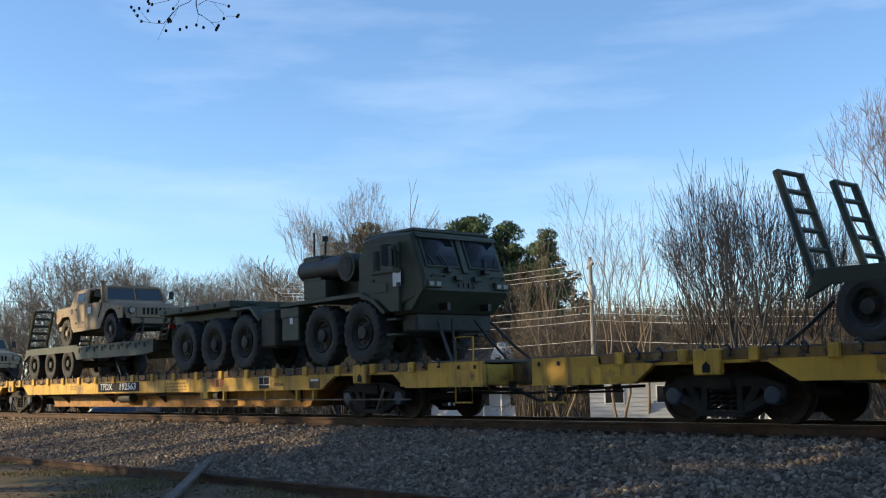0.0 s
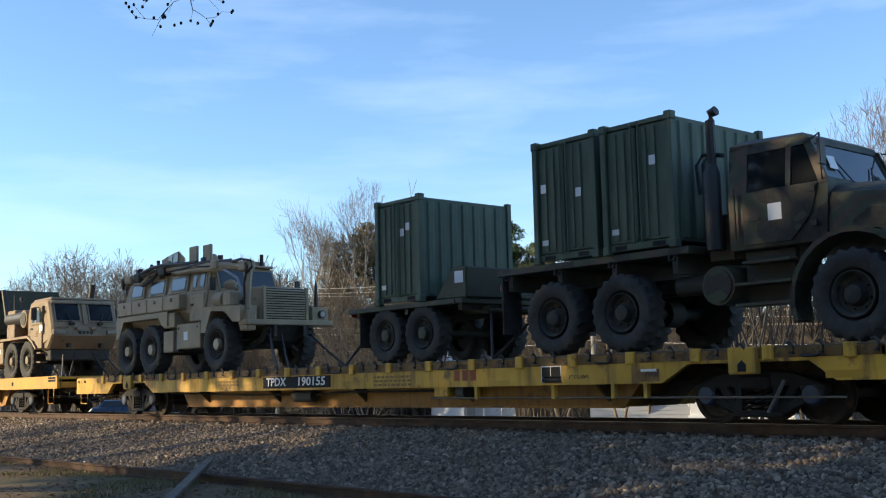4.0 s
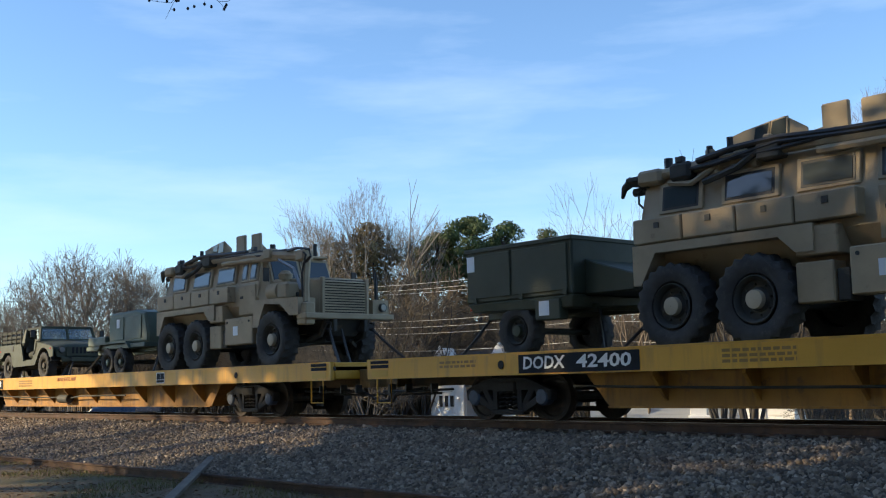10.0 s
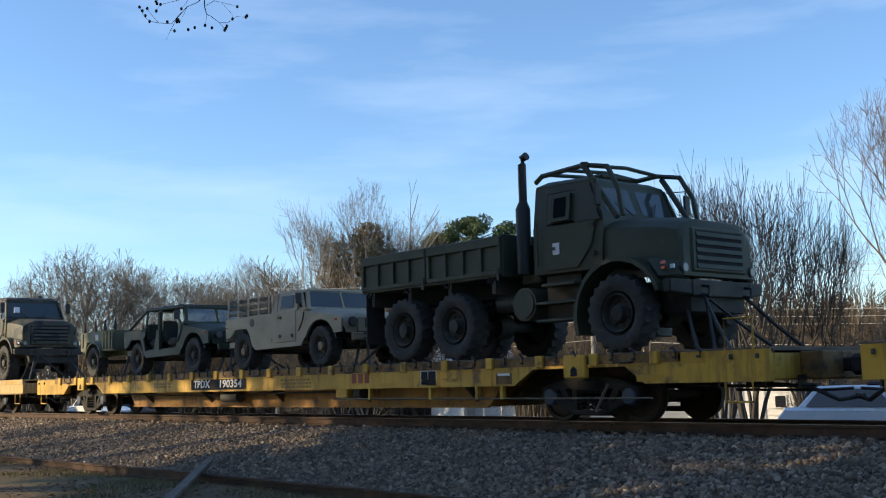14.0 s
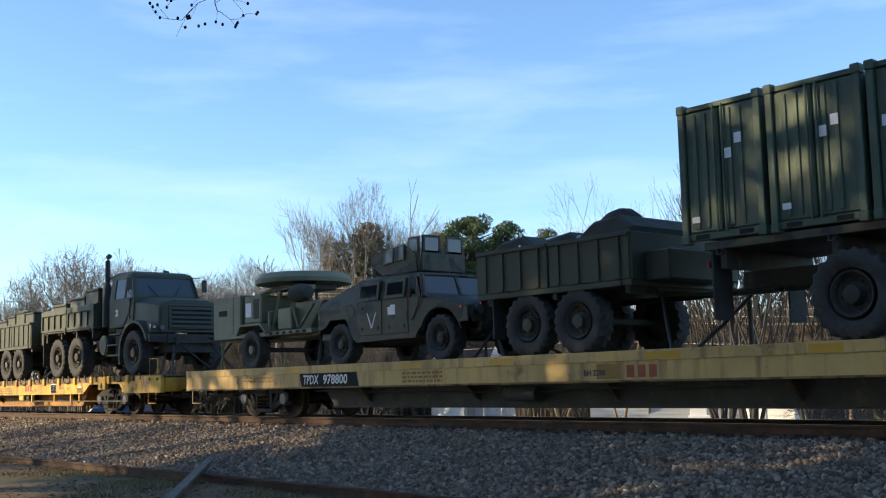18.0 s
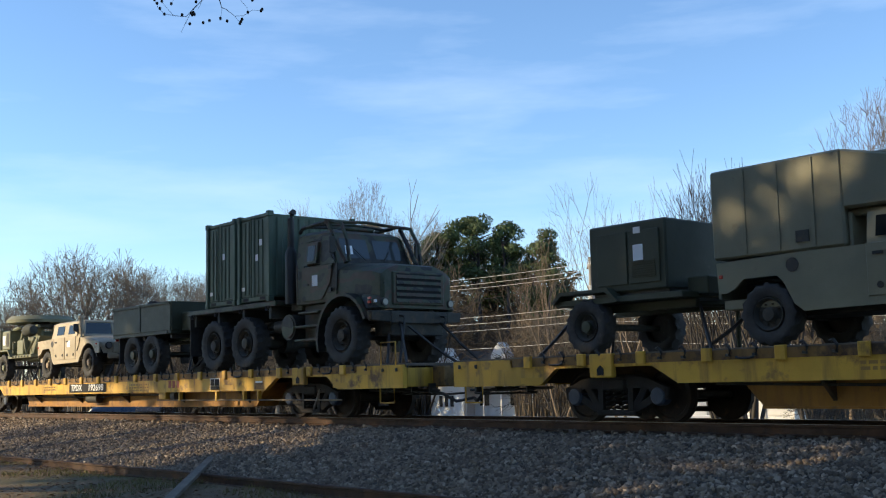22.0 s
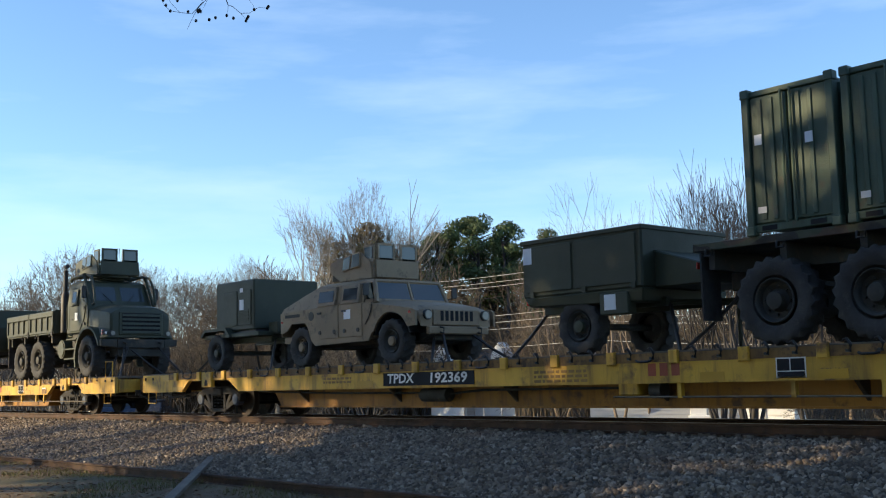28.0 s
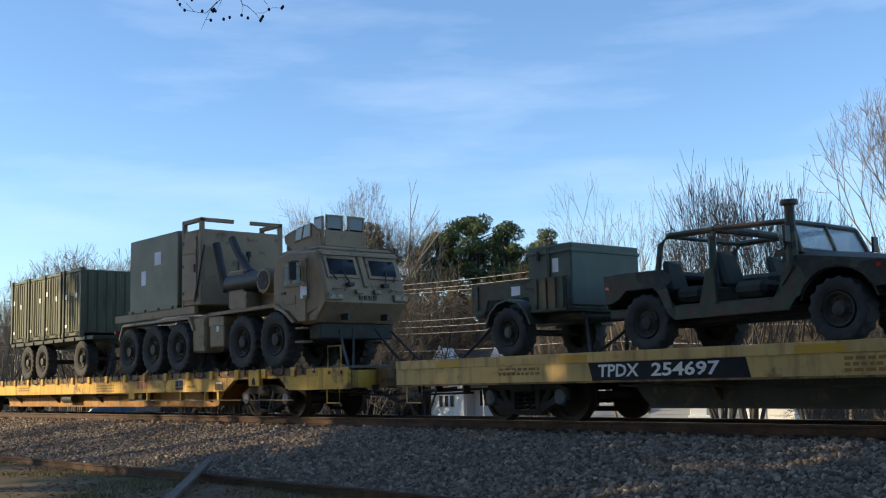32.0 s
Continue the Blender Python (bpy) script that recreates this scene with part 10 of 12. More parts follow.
        for z in (0.3, 1.0, 1.6):
            pb(sd, "hinge", BLACK, -0.97, -0.90, -1.25, -1.23, z, z + 0.08, 0.0)
        pl(f, "ramp_rod", BLACK, [(-0.3, -1.25, 0.1), (0.15, -1.22, 1.5)], 0.03, 5)
        ride(b, s - 3.5, TRACK_Y, DECK + 1.70)
    return t


def trailer4(s, v):
    """Drawbar trailer with three axles carrying containers."""
    t = trailer_base("flat_trailer", "dark green three-axle flat trailer under containers", GREEN, (0.0, -3.2, -4.5), 0.58, 0.34, (-6.0, 0.9), 2.2, 2.0, 1.1)
    pb(t, "bed_floor", GREEN, -6.0, 0.9, -1.18, 1.18, 1.14, 1.26, 0.01)
    for k in range(8):
        pb(t, "lashing_ring", BLACK, -5.7 + 0.85 * k, -5.55 + 0.85 * k, -1.22, -1.17, 1.14, 1.24, 0.0)
    ride(t, s)
    for k, x in enumerate((-5.9, -4.35, -2.95, -1.35)):
        quadcon(s, x, 1.27, OLIVE, True, 50 + k)
    return t


def lowboy(s, v):
    """Three-axle low-bed trailer with ladder ramps folded up at its tail."""
    P = GREEN
    words = {"ramps": "with its ramps raised", "humvee": "carrying a utility vehicle", "blade": "carrying a dozer blade"}
    t = thing("low_bed_trailer", f"dark green three-axle low-bed trailer {words[v]}", "trailer", "trailers")
    axles = (0.0, -1.40, -2.80)
    for x in axles:
        pc(t, "axle", CHASSIS, (x, 0, 0.46), "y", 0.09, 1.8)
    wheels(t, axles, 2.1, 0.46, 0.34, CHASSIS, tread=False, hub_r=0.56, dish=0.10)
    both(lambda q: pp(t, "bed_beam", P, [(-3.7, 0.62), (-3.5, 1.0), (0.45, 1.0), (0.60, 0.96), (5.9, 0.96), (5.9, 0.62), (5.2, 0.56), (0.7, 0.56), (0.5, 0.80), (-3.3, 0.80)], *sorted((q * 1.22, q * 1.12))))
    pb(t, "bed_floor", P, 0.5, 5.9, -1.12, 1.12, 0.84, 0.94, 0.01)
    pb(t, "rear_floor", P, -3.5, 0.5, -1.12, 1.12, 0.94, 1.02, 0.01)
    for k in range(9):
        x = 0.85 + 0.56 * k
        pb(t, "lashing_pocket", PANEL_HOLE_BLACK, x, x + 0.13, -1.226, -1.219, 0.76, 0.90, 0.0)
        pl(t, "lashing_ring", BLACK, [(x + 0.3, -1.23, 0.92), (x + 0.26, -1.26, 0.84), (x + 0.34, -1.26, 0.84), (x + 0.3, -1.23, 0.92)], 0.015, 4)
    # gooseneck
    both(lambda q: pp(t, "gooseneck_rise", P, [(5.55, 0.60), (6.55, 0.60), (7.0, 1.50), (9.6, 1.50), (10.2, 1.54), (10.2, 1.66), (6.15, 1.68), (6.0, 1.4)], *sorted((q * 0.60, q * 0.46)), bev=0.01))
    pb(t, "gooseneck_top", P, 6.1, 9.9, -1.15, 1.15, 1.55, 1.72, 0.02)
    for x in (6.4, 7.3, 8.2, 9.1):
        pb(t, "lashing_pocket", PANEL_HOLE_BLACK, x, x + 0.13, -1.156, -1.149, 1.58, 1.68, 0.0)
    for q in (-1, 1):
        for x in (5.95, 6.32):
            pl(t, "ladder_rail", P, [(x, q * 1.05, 0.95), (x + 0.45, q * 1.05, 1.60)], 0.05, 6)
        for k in range(4):
            pl(t, "ladder_rung", P, [(6.02 + 0.11 * k, q * 1.05, 1.06 + 0.15 * k), (6.40 + 0.11 * k, q * 1.05, 1.06 + 0.15 * k)], 0.035, 5)
    pb(t, "support_leg", P, 6.45, 6.8, -0.95, 0.95, 0.45, 1.3, 0.03)
    # ladder ramps standing at the tail
    for y in ((-0.95, 0.80) if v == "blade" else (-0.86, 0.62)):
        base, lean = {"ramps": ((-3.55, 0.85), (-4.05, 2.45)), "humvee": ((-3.60, 0.95), (-2.95, 2.25)), "blade": ((-3.85, 0.95), (-3.92, 2.45))}[v]
        r = pl(t, "ramp", P, [(base[0], y - 0.30, base[1]), (lean[0], y - 0.30, lean[1])], 0.06, 6, "ladder ramp folded upright")
        pl(r, "ramp_rail", P, [(base[0], y + 0.30, base[1]), (lean[0], y + 0.30, lean[1])], 0.06, 6)
        for k in range(6):
            f = (k + 0.6) / 5.65
            px, pz = base[0] + (lean[0] - base[0]) * f, base[1] + (lean[1] - base[1]) * f
            pl(r, "rung", P, [(px, y - 0.30, pz), (px, y + 0.30, pz)], 0.04, 5)
    pb(t, "tail_lamp", LENS_RED, -3.72, -3.70, -1.1, -0.95, 0.7, 0.8, 0.0)
    chains(t, [((-3.5, -0.8, 0.6), (-4.2, -1.0, 0.0)), ((3.0, -1.0, 0.6), (3.8, -1.15, 0.0))])
    ride(t, s)
    if v == "blade":
        b = thing("dozer_blade", "worn green dozer blade lying lengthwise on the trailer", "dozer blade")
        bm = bm_new()
        n = 9
        curve = [(-1.10 + 0.34 * math.sin(math.pi * (0.06 + 0.86 * i / n)) + 0.05 * (i / n), 0.90 * i / n) for i in range(n + 1)]
        outline = curve + [(y + 0.07, z) for y, z in curve[::-1]]
        loft(bm, [[(x, y, z * (1.0 if x < 2.9 else 0.94)) for y, z in outline] for x in (0.0, 1.0, 2.0, 3.0)])
        board = part("mouldboard", bm, GREEN, b, "curved worn mouldboard")
        pb(board, "cutting_edge", RUST, -0.03, 3.03, -1.16, -1.08, -0.02, 0.17, 0.01)
        for k in range(8):
            pc(board, "edge_bolt", CHASSIS, (0.2 + 0.38 * k, -1.165, 0.09), "y", 0.03, 0.02, 8)
        pb(board, "top_beam", GREEN, 0.0, 3.0, -1.02, -0.86, 0.88, 0.96, 0.02)
        for x in (0.0, 2.96):
            pp(board, "end_plate", GREEN, [(-1.12, 0.0), (-0.70, 0.0), (-0.72, 0.92), (-1.00, 0.92), (-0.84, 0.45)], x, x + 0.04, "x")
        ph(b, "blade_wing", GREEN, [(3.0, -1.08, 0.0), (3.5, -1.16, 0.0), (3.5, -1.10, 0.0), (3.0, -1.0, 0.0), (3.0, -0.98, 0.86), (3.42, -1.12, 0.26), (3.42, -1.06, 0.26), (3.0, -0.90, 0.86)], 0.01)
        for x in (0.55, 2.25):
            pp(b, "push_arm", GREEN, [(-0.75, 0.05), (0.9, 0.05), (0.9, 0.26), (-0.72, 0.62)], x, x + 0.2, "x", bev=0.02)
        pb(b, "back_beam", GREEN, 0.3, 2.7, -0.74, -0.56, 0.34, 0.54, 0.02)
        chains(b, [((0.15, -0.98, 0.94), (-1.7, -1.15, 0.02)), ((2.9, -0.98, 0.90), (4.2, -1.12, 0.02))])
        ride(b, s + 1.75, TRACK_Y, DECK + 0.96)
    return t


def slats(parent, mat, x, y0, y1, z0, z1, n, depth=0.05):
    h = (z1 - z0) / n
    # flat black put behind the slats as the intake's shade
    pb(parent, "grille_dark", PANEL_HOLE_BLACK, x - 0.02, x - 0.005, y0, y1, z0, z1, 0.0)
    for k in range(n):
        ph(parent, "grille_slat", mat, [(x - 0.01, y0, z0 + h * k), (x + depth, y0, z0 + h * k), (x + depth, y1, z0 + h * k), (x - 0.01, y1, z0 + h * k), (x - 0.01, y0, z0 + h * (k + 0.62)), (x + depth * 0.5, y0, z0 + h * (k + 0.62)), (x + depth * 0.5, y1, z0 + h * (k + 0.62)), (x - 0.01, y1, z0 + h * (k + 0.62))], 0.0)


CG_R = 0.67


def cougar(s, six, v=""):
    """Mine-resistant armoured truck with a V hull."""
    P = TAN_ARMOUR
    t = thing("armoured_truck", f"tan mine-resistant armoured {'six' if six else 'four'}-wheeled truck with roof gear", "armoured vehicle", "armoured vehicles")
    axles = (0.0, -3.60, -5.05) if six else (0.0, -3.60)
    L = -5.75 if six else -4.55
    top = 2.70
    both(lambda q: pb(t, "frame_rail", CHASSIS, L + 0.2, 1.4, q * 0.42 - 0.05, q * 0.42 + 0.05, 0.80, 1.10))
    for x in axles:
        pc(t, "axle", CHASSIS, (x, 0, CG_R), "y", 0.11, 1.8)
    wheels(t, axles, 2.14, CG_R, 0.42, TAN_PALE, hub_r=0.50, dish=0.09, rim_mat=CHASSIS)
    back = L if six else -3.05
    hull = pp(t, "hull", P, [(-0.55, 0.85), (0.55, 0.85), (1.05, 1.55), (1.05, 2.00), (0.95, 2.16), (0.86, top), (-0.86, top), (-0.95, 2.16), (-1.05, 2.00), (-1.05, 1.55)], back, -0.95, "x", 0.03, "faceted V-shaped hull")
    if not six:
        pp(t, "rear_hull", P, [(-0.55, 0.85), (0.55, 0.85), (1.05, 1.55), (1.05, 2.05), (-1.05, 2.05), (-1.05, 1.55)], L, -3.05, "x", 0.03)
        bx = pb(t, "rear_locker", P, -4.62, -2.98, -1.0, 0.2, 2.05, 2.50, 0.03)
        pb(bx, "bin_latch", BLACK, -3.85, -3.77, -1.015, -0.99, 2.28, 2.36, 0.0)
    ph(t, "cab_front", P, [(-1.0, -1.05, 1.5), (-0.40, -1.0, 1.5), (-0.40, 1.0, 1.5), (-1.0, 1.05, 1.5), (-1.0, -0.86, top), (-0.82, -0.82, top), (-0.82, 0.82, top), (-1.0, 0.86, top)], 0.03)
    for q in (-1, 1):
        a, b = sorted((q * 0.08, q * 0.80))
        fr = ph(t, "windscreen_frame", P, [(-0.60, a - 0.05, 2.02), (-0.53, a - 0.05, 2.02), (-0.53, b + 0.05, 2.02), (-0.60, b + 0.05, 2.02), (-0.84, a - 0.05, 2.66), (-0.77, a - 0.05, 2.66), (-0.77, b + 0.03, 2.66), (-0.84, b + 0.03, 2.66)], 0.0)
        ph(fr, "windscreen", GLASS_SKY, [(-0.56, a, 2.09), (-0.535, a, 2.09), (-0.535, b, 2.09), (-0.56, b, 2.09), (-0.765, a, 2.60), (-0.735, a, 2.60), (-0.735, b * 0.97, 2.60), (-0.765, b * 0.97, 2.60)], 0.0)
        # small side windows in heavy raised frames
        wins = [(-1.74, -1.44), (-1.36, -1.02)] + ([(-2.94, -2.06), (-4.20, -3.30), (-5.36, -4.62)] if six else [(-2.88, -2.08)])
        for wa, wb in wins if q < 0 else ():
            f = ph(hull, "window_frame", P, [(wa - 0.04, q * 0.92, 2.12), (wb + 0.04, q * 0.92, 2.12), (wb + 0.04, q * 1.01, 2.12), (wa - 0.04, q * 1.01, 2.12), (wa - 0.04, q * 0.85, 2.60), (wb + 0.04, q * 0.85, 2.60), (wb + 0.04, q * 0.945, 2.60), (wa - 0.04, q * 0.945, 2.60)], 0.012)
            ph(f, "window_seal", BLACK, [(wa + 0.03, q * 1.00, 2.17), (wb - 0.03, q * 1.00, 2.17), (wb - 0.03, q * 1.010, 2.17), (wa + 0.03, q * 1.010, 2.17), (wa + 0.03, q * 0.945, 2.55), (wb - 0.03, q * 0.945, 2.55), (wb - 0.03, q * 0.956, 2.55), (wa + 0.03, q * 0.956, 2.55)], 0.0)
            ph(f, "window", GLASS_SKY, [(wa + 0.07, q * 1.00, 2.21), (wb - 0.07, q * 1.00, 2.21), (wb - 0.07, q * 1.016, 2.21), (wa + 0.07, q * 1.016, 2.21), (wa + 0.07, q * 0.95, 2.51), (wb - 0.07, q * 0.95, 2.51), (wb - 0.07, q * 0.966, 2.51), (wa + 0.07, q * 0.966, 2.51)], 0.0)
        # stowage bins
        end = -1.95
        n = 4 if six else 2
        step = (end - L) / n
        for k in range(n if q < 0 else 0):
            a = L + 0.02 + step * k
            bn = pb(t, "stowage_bin", P, a, a + step - 0.025, *sorted((q * 1.26, q * 0.98)), 1.66, 2.05, 0.02)
            if q < 0:
                pb(bn, "bin_latch", BLACK, a + step * 0.45, a + step * 0.45 + 0.09, -1.275, -1.255, 1.88, 1.97, 0.0)
        pp(t, "rear_mudguard", P, [(L, 1.02), (L, 1.64), (-2.62, 1.64), (-2.62, 1.26), (-2.90, 1.26), (-3.16, 1.50), (L + 0.44, 1.50), (L + 0.15, 1.02)], *sorted((q * 1.26, q * 0.80)))
        if q < 0:
            pb(t, "side_box", P, -2.92, -2.28, *sorted((q * 1.22, q * 0.85)), 1.20, 1.60, 0.02)
            pb(t, "side_box", P, -2.95, -2.38, *sorted((q * 1.20, q * 0.85)), 0.56, 1.12, 0.02)
            pb(t, "side_box", CHASSIS, -2.36, -2.16, *sorted((q * 1.16, q * 0.85)), 0.56, 1.0, 0.02)
        sb = pb(t, "side_box", P, -2.12, -0.84, *sorted((q * 1.24, q * 0.9)), 0.62, 1.26, 0.02)
        if q < 0:
            pb(sb, "notice", PAPER, -1.72, -1.50, -1.246, -1.241, 0.84, 1.06, 0.0, "white paper notice")
            for bx in (-2.0, -0.98):
                pc(sb, "bolt", CHASSIS, (bx, -1.245, 1.16), "y", 0.03, 0.02, 8)
        pp(t, "front_mudguard", P, [(-0.80, 0.98), (-0.70, 1.62), (1.16, 1.56), (1.16, 1.18), (0.80, 1.18), (0.42, 1.46), (-0.26, 1.50), (-0.50, 1.10), (-0.52, 0.98)], *sorted((q * 1.26, q * 0.80)))
        d = pb(hull, "door", P, -1.76, -0.98, *sorted((q * 1.065, q * 1.02)), 1.32, 2.05, 0.02)
        pb(d, "door_handle", BLACK, -1.66, -1.54, *sorted((q * 1.085, q * 1.06)), 1.72, 1.78, 0.0)
        pl(t, "grab_rail", P, [(-0.82, q * 1.05, 1.6), (-0.80, q * 1.12, 1.7), (-0.72, q * 1.02, 2.55)], 0.025, 5)
        lamp = pc(t, "headlight", BLACK, (1.18, q * 1.06, 1.38), "x", 0.10, 0.10)
        pc(lamp, "lens", LENS_CLEAR, (1.235, q * 1.06, 1.38), "x", 0.075, 0.015)
        pl(t, "mirror_arm", P, [(-0.45, q * 1.0, 2.3), (-0.20, q * 1.22, 2.4), (-0.20, q * 1.22, 2.0)], 0.018, 5)
        pb(t, "mirror", BLACK, -0.23, -0.18, *sorted((q * 1.16, q * 1.32)), 2.02, 2.34, 0.015)
        if q > 0:
            pl(t, "front_antenna", BLACK, [(1.05, q * 0.98, 1.56), (1.05, q * 0.98, 1.95), (1.05, q * 0.98, 2.25)], [0.05, 0.05, 0.012], 6)
    bonnet = ph(t, "bonnet", P, taper(-0.55, 1.15, 0.98, 0.66, 1.5, 1.16, 2.12, 2.03, 0.88, 0.60), 0.06)
    slats(bonnet, P, 1.16, -0.58, 0.58, 1.20, 1.99, 13)
    for y0 in (-0.62, 0.60):
        pb(bonnet, "grille_side", P, 1.12, 1.22, y0 - 0.03, y0 + 0.05, 1.16, 2.04, 0.01)
    pb(bonnet, "hood_latch", BLACK, 0.55, 0.65, -0.96, -0.90, 1.62, 1.72, 0.0)
    pb(t, "bumper", P, 1.02, 1.42, -1.22, 1.22, 1.08, 1.21, 0.02)
    pp(t, "nose_bracket", CHASSIS, [(0.6, 0.62), (1.05, 0.72), (1.30, 1.08), (0.6, 1.12)], -0.42, 0.42, bev=0.03)
    for q in (-1, 1):
        pl(t, "spring_hanger", CHASSIS, [(1.25, q * 0.55, 1.08), (1.05, q * 0.60, 0.74), (0.55, q * 0.62, 0.60)], 0.07, 6)
        pl(t, "steering_link", CHASSIS, [(0.9, q * 0.35, 0.62), (0.45, q * 0.8, 0.52)], 0.045, 5)
    for q in (-0.6, 0.6):
        pl(t, "tow_hook", BLACK, [(1.30, q, 0.86), (1.46, q, 0.84), (1.46, q, 0.98), (1.32, q, 1.0)], 0.03, 5)
    pl(t, "air_intake", P, [(0.12, -0.90, 1.7), (0.12, -0.92, 2.0), (0.12, -0.92, 2.12)], 0.10, 10)
    part("intake_cap", lathe(bm_new(), [(0.15, -0.09), (0.17, 0.02), (0.10, 0.11), (0.01, 0.13)], (0.12, -0.92, 2.14), "z", 16), P, t)
    pc(t, "air_cleaner", P, (-0.08, -1.02, 1.78), "x", 0.20, 0.42, 18)
    pb(t, "intake_box", P, 0.16, 0.62, -1.20, -0.85, 1.56, 1.96, 0.06)
    # roof gear
    roof = pb(t, "roof_plate", P, back + 0.08, -0.65, -0.80, 0.80, top - 0.01, top + 0.05, 0.02)
    rz = top + 0.05
    rng = random.Random(int(-s * 10))
    if six:
        gun_turret(roof, -3.50, rz + 0.02, P, 0.86, shield=False)
    for k, x in enumerate((-2.80, -2.26) if six else (-1.28, -1.06)):
        pb(roof, "raised_plate", P, x, x + (0.42 if six else 0.10), -0.54 + 0.12 * k, -0.46 + 0.12 * k, rz, rz + (0.66 if six else 0.46), 0.02)
    for x, y, w, d, h in ((-3.75, -0.60, 0.40, 0.34, 0.16), (-4.45, -0.30, 0.48, 0.5, 0.14), (-4.9, 0.25, 0.5, 0.45, 0.2), (-3.9, 0.3, 0.45, 0.4, 0.22), (-1.3, 0.2, 0.4, 0.5, 0.14), (-0.95, -0.55, 0.22, 0.3, 0.12)):
        if x > back:
            pb(roof, "roof_box", P, x, x + w, y, y + d, rz - 0.005, rz + h, 0.03)
    masts = ((L + 0.35, -0.70, 0.30), (-4.55, -0.78, 0.34), (-4.20, -0.75, 0.42), (-0.85, 0.55, 0.32), (-0.75, -0.72, 0.22)) if six else ((-2.95, -0.7, 0.3), (-0.78, -0.3, 0.26), (-0.75, 0.1, 0.26), (-0.78, 0.55, 0.3))
    for x, y, h in masts:
        pl(roof, "antenna_base", BLACK, [(x, y, rz - 0.02), (x, y, rz + h)], 0.05 if h > 0.31 else 0.07, 8)
    if six:
        # folded interrogation arm along the roof edge, pulled down over the nose
        arm = pl(t, "arm_boom", P, [(L - 0.05, -0.88, 2.76), (-4.6, -0.92, 2.79), (-3.0, -0.98, 2.80), (-1.6, -1.0, 2.75), (-0.3, -1.0, 2.66), (1.08, -1.0, 2.50)], [0.08, 0.09, 0.08, 0.09, 0.11, 0.12], 8, "folded tan manipulator arm")
        pl(arm, "arm_drop", P, [(1.06, -1.0, 2.54), (1.16, -1.02, 2.40), (1.12, -1.03, 1.8), (1.14, -1.04, 1.30)], [0.12, 0.10, 0.085, 0.11], 8)
        pl(arm, "arm_ram", STEEL, [(0.1, -1.08, 2.50), (0.72, -1.08, 2.25), (1.02, -1.08, 1.75)], 0.04, 6)
        pl(arm, "arm_ram", P, [(-2.6, -1.02, 2.66), (-1.1, -1.05, 2.62), (0.0, -1.03, 2.54)], 0.06, 7)
        for k in range(4):
            w = lambda: rng.uniform(-0.07, 0.07)
            pl(arm, "arm_hose", BLACK, [(-5.3 + k * 0.2, -0.96 + w(), 2.78 + w()), (-4.3, -1.0 + w(), 2.78 + w()), (-3.2, -1.02 + w(), 2.82 + w()), (-2.0, -1.02 + w(), 2.80 + w()), (-0.8, -1.05 + w() * 0.6, 2.74 + w()), (0.35, -1.04, 2.70 + w() * 0.6)], 0.032, 6)
        pl(arm, "arm_hose", BLACK, [(0.3, -1.04, 2.68), (0.85, -1.06, 2.70), (1.34, -1.08, 2.62), (1.42, -1.08, 2.46), (1.20, -1.08, 2.34)], 0.032, 6)
        pl(arm, "arm_hose", BLACK, [(0.5, -1.10, 2.66), (1.05, -1.12, 2.68), (1.28, -1.12, 2.50), (1.12, -1.12, 2.1), (1.14, -1.12, 1.5)], 0.026, 6)
        pb(arm, "arm_joint", P, 0.88, 1.22, -1.16, -0.86, 2.38, 2.64, 0.04)
        pb(arm, "arm_joint", P, -0.55, -0.20, -1.14, -0.88, 2.56, 2.80, 0.03)
        pb(arm, "arm_joint", CHASSIS, -3.55, -3.15, -1.10, -0.86, 2.66, 2.92, 0.03)
        pb(arm, "arm_foot", P, 0.98, 1.34, -1.18, -0.92, 0.95, 1.45, 0.03)
        pl(arm, "arm_claw", CHASSIS, [(L + 0.1, -0.88, 2.66), (L - 0.25, -0.92, 2.74), (L - 0.42, -0.88, 2.66), (L - 0.5, -0.84, 2.52)], [0.08, 0.09, 0.06, 0.03], 6)
        pb(arm, "arm_claw", CHASSIS, L - 0.30, L + 0.25, -1.02, -0.76, 2.70, 2.80, 0.03)
        pb(arm, "arm_head", CHASSIS, -5.15, -4.75, -1.06, -0.78, 2.60, 2.88, 0.05)
        pl(arm, "arm_strut", P, [(-4.3, -0.98, 2.72), (-4.75, -1.02, 2.52), (-5.2, -0.96, 2.60)], 0.045, 6)
        pb(arm, "arm_cradle", P, L - 0.05, L + 0.42, -1.04, -0.60, 2.62, 2.86, 0.05)
        pc(arm, "camera_barrel", BLACK, (L - 0.12, -0.80, 2.58), "x", 0.07, 0.30, 12)
        pl(arm, "grab_loop", BLACK, [(L - 0.02, -0.9, 2.60), (L - 0.10, -0.92, 2.52), (L - 0.10, -0.92, 2.36), (L, -0.94, 2.28)], 0.02, 5)
        for x, h in ((-5.0, 0.30), (-4.35, 0.20), (-3.7, 0.26), (-2.4, 0.22), (-1.2, 0.24)):
            bk = pb(arm, "arm_bracket", P, x, x + 0.10, -1.0, -0.70, 2.60, 2.72 + h * 0.5, 0.01)
            pb(bk, "bracket_cap", BLACK, x - 0.02, x + 0.12, -1.04, -0.94, 2.72 + h * 0.5, 2.76 + h * 0.5 + 0.06, 0.01)
        for x, h in ((-4.62, 0.30), (-3.60, 0.34)):
            pb(roof, "sensor_post", P, x, x + 0.12, -0.82, -0.70, rz, rz + h, 0.02)
        pl(arm, "arm_strut", CHASSIS, [(-3.45, -1.05, 2.85), (-3.9, -1.06, 2.62), (-4.5, -1.04, 2.50)], 0.05, 6)
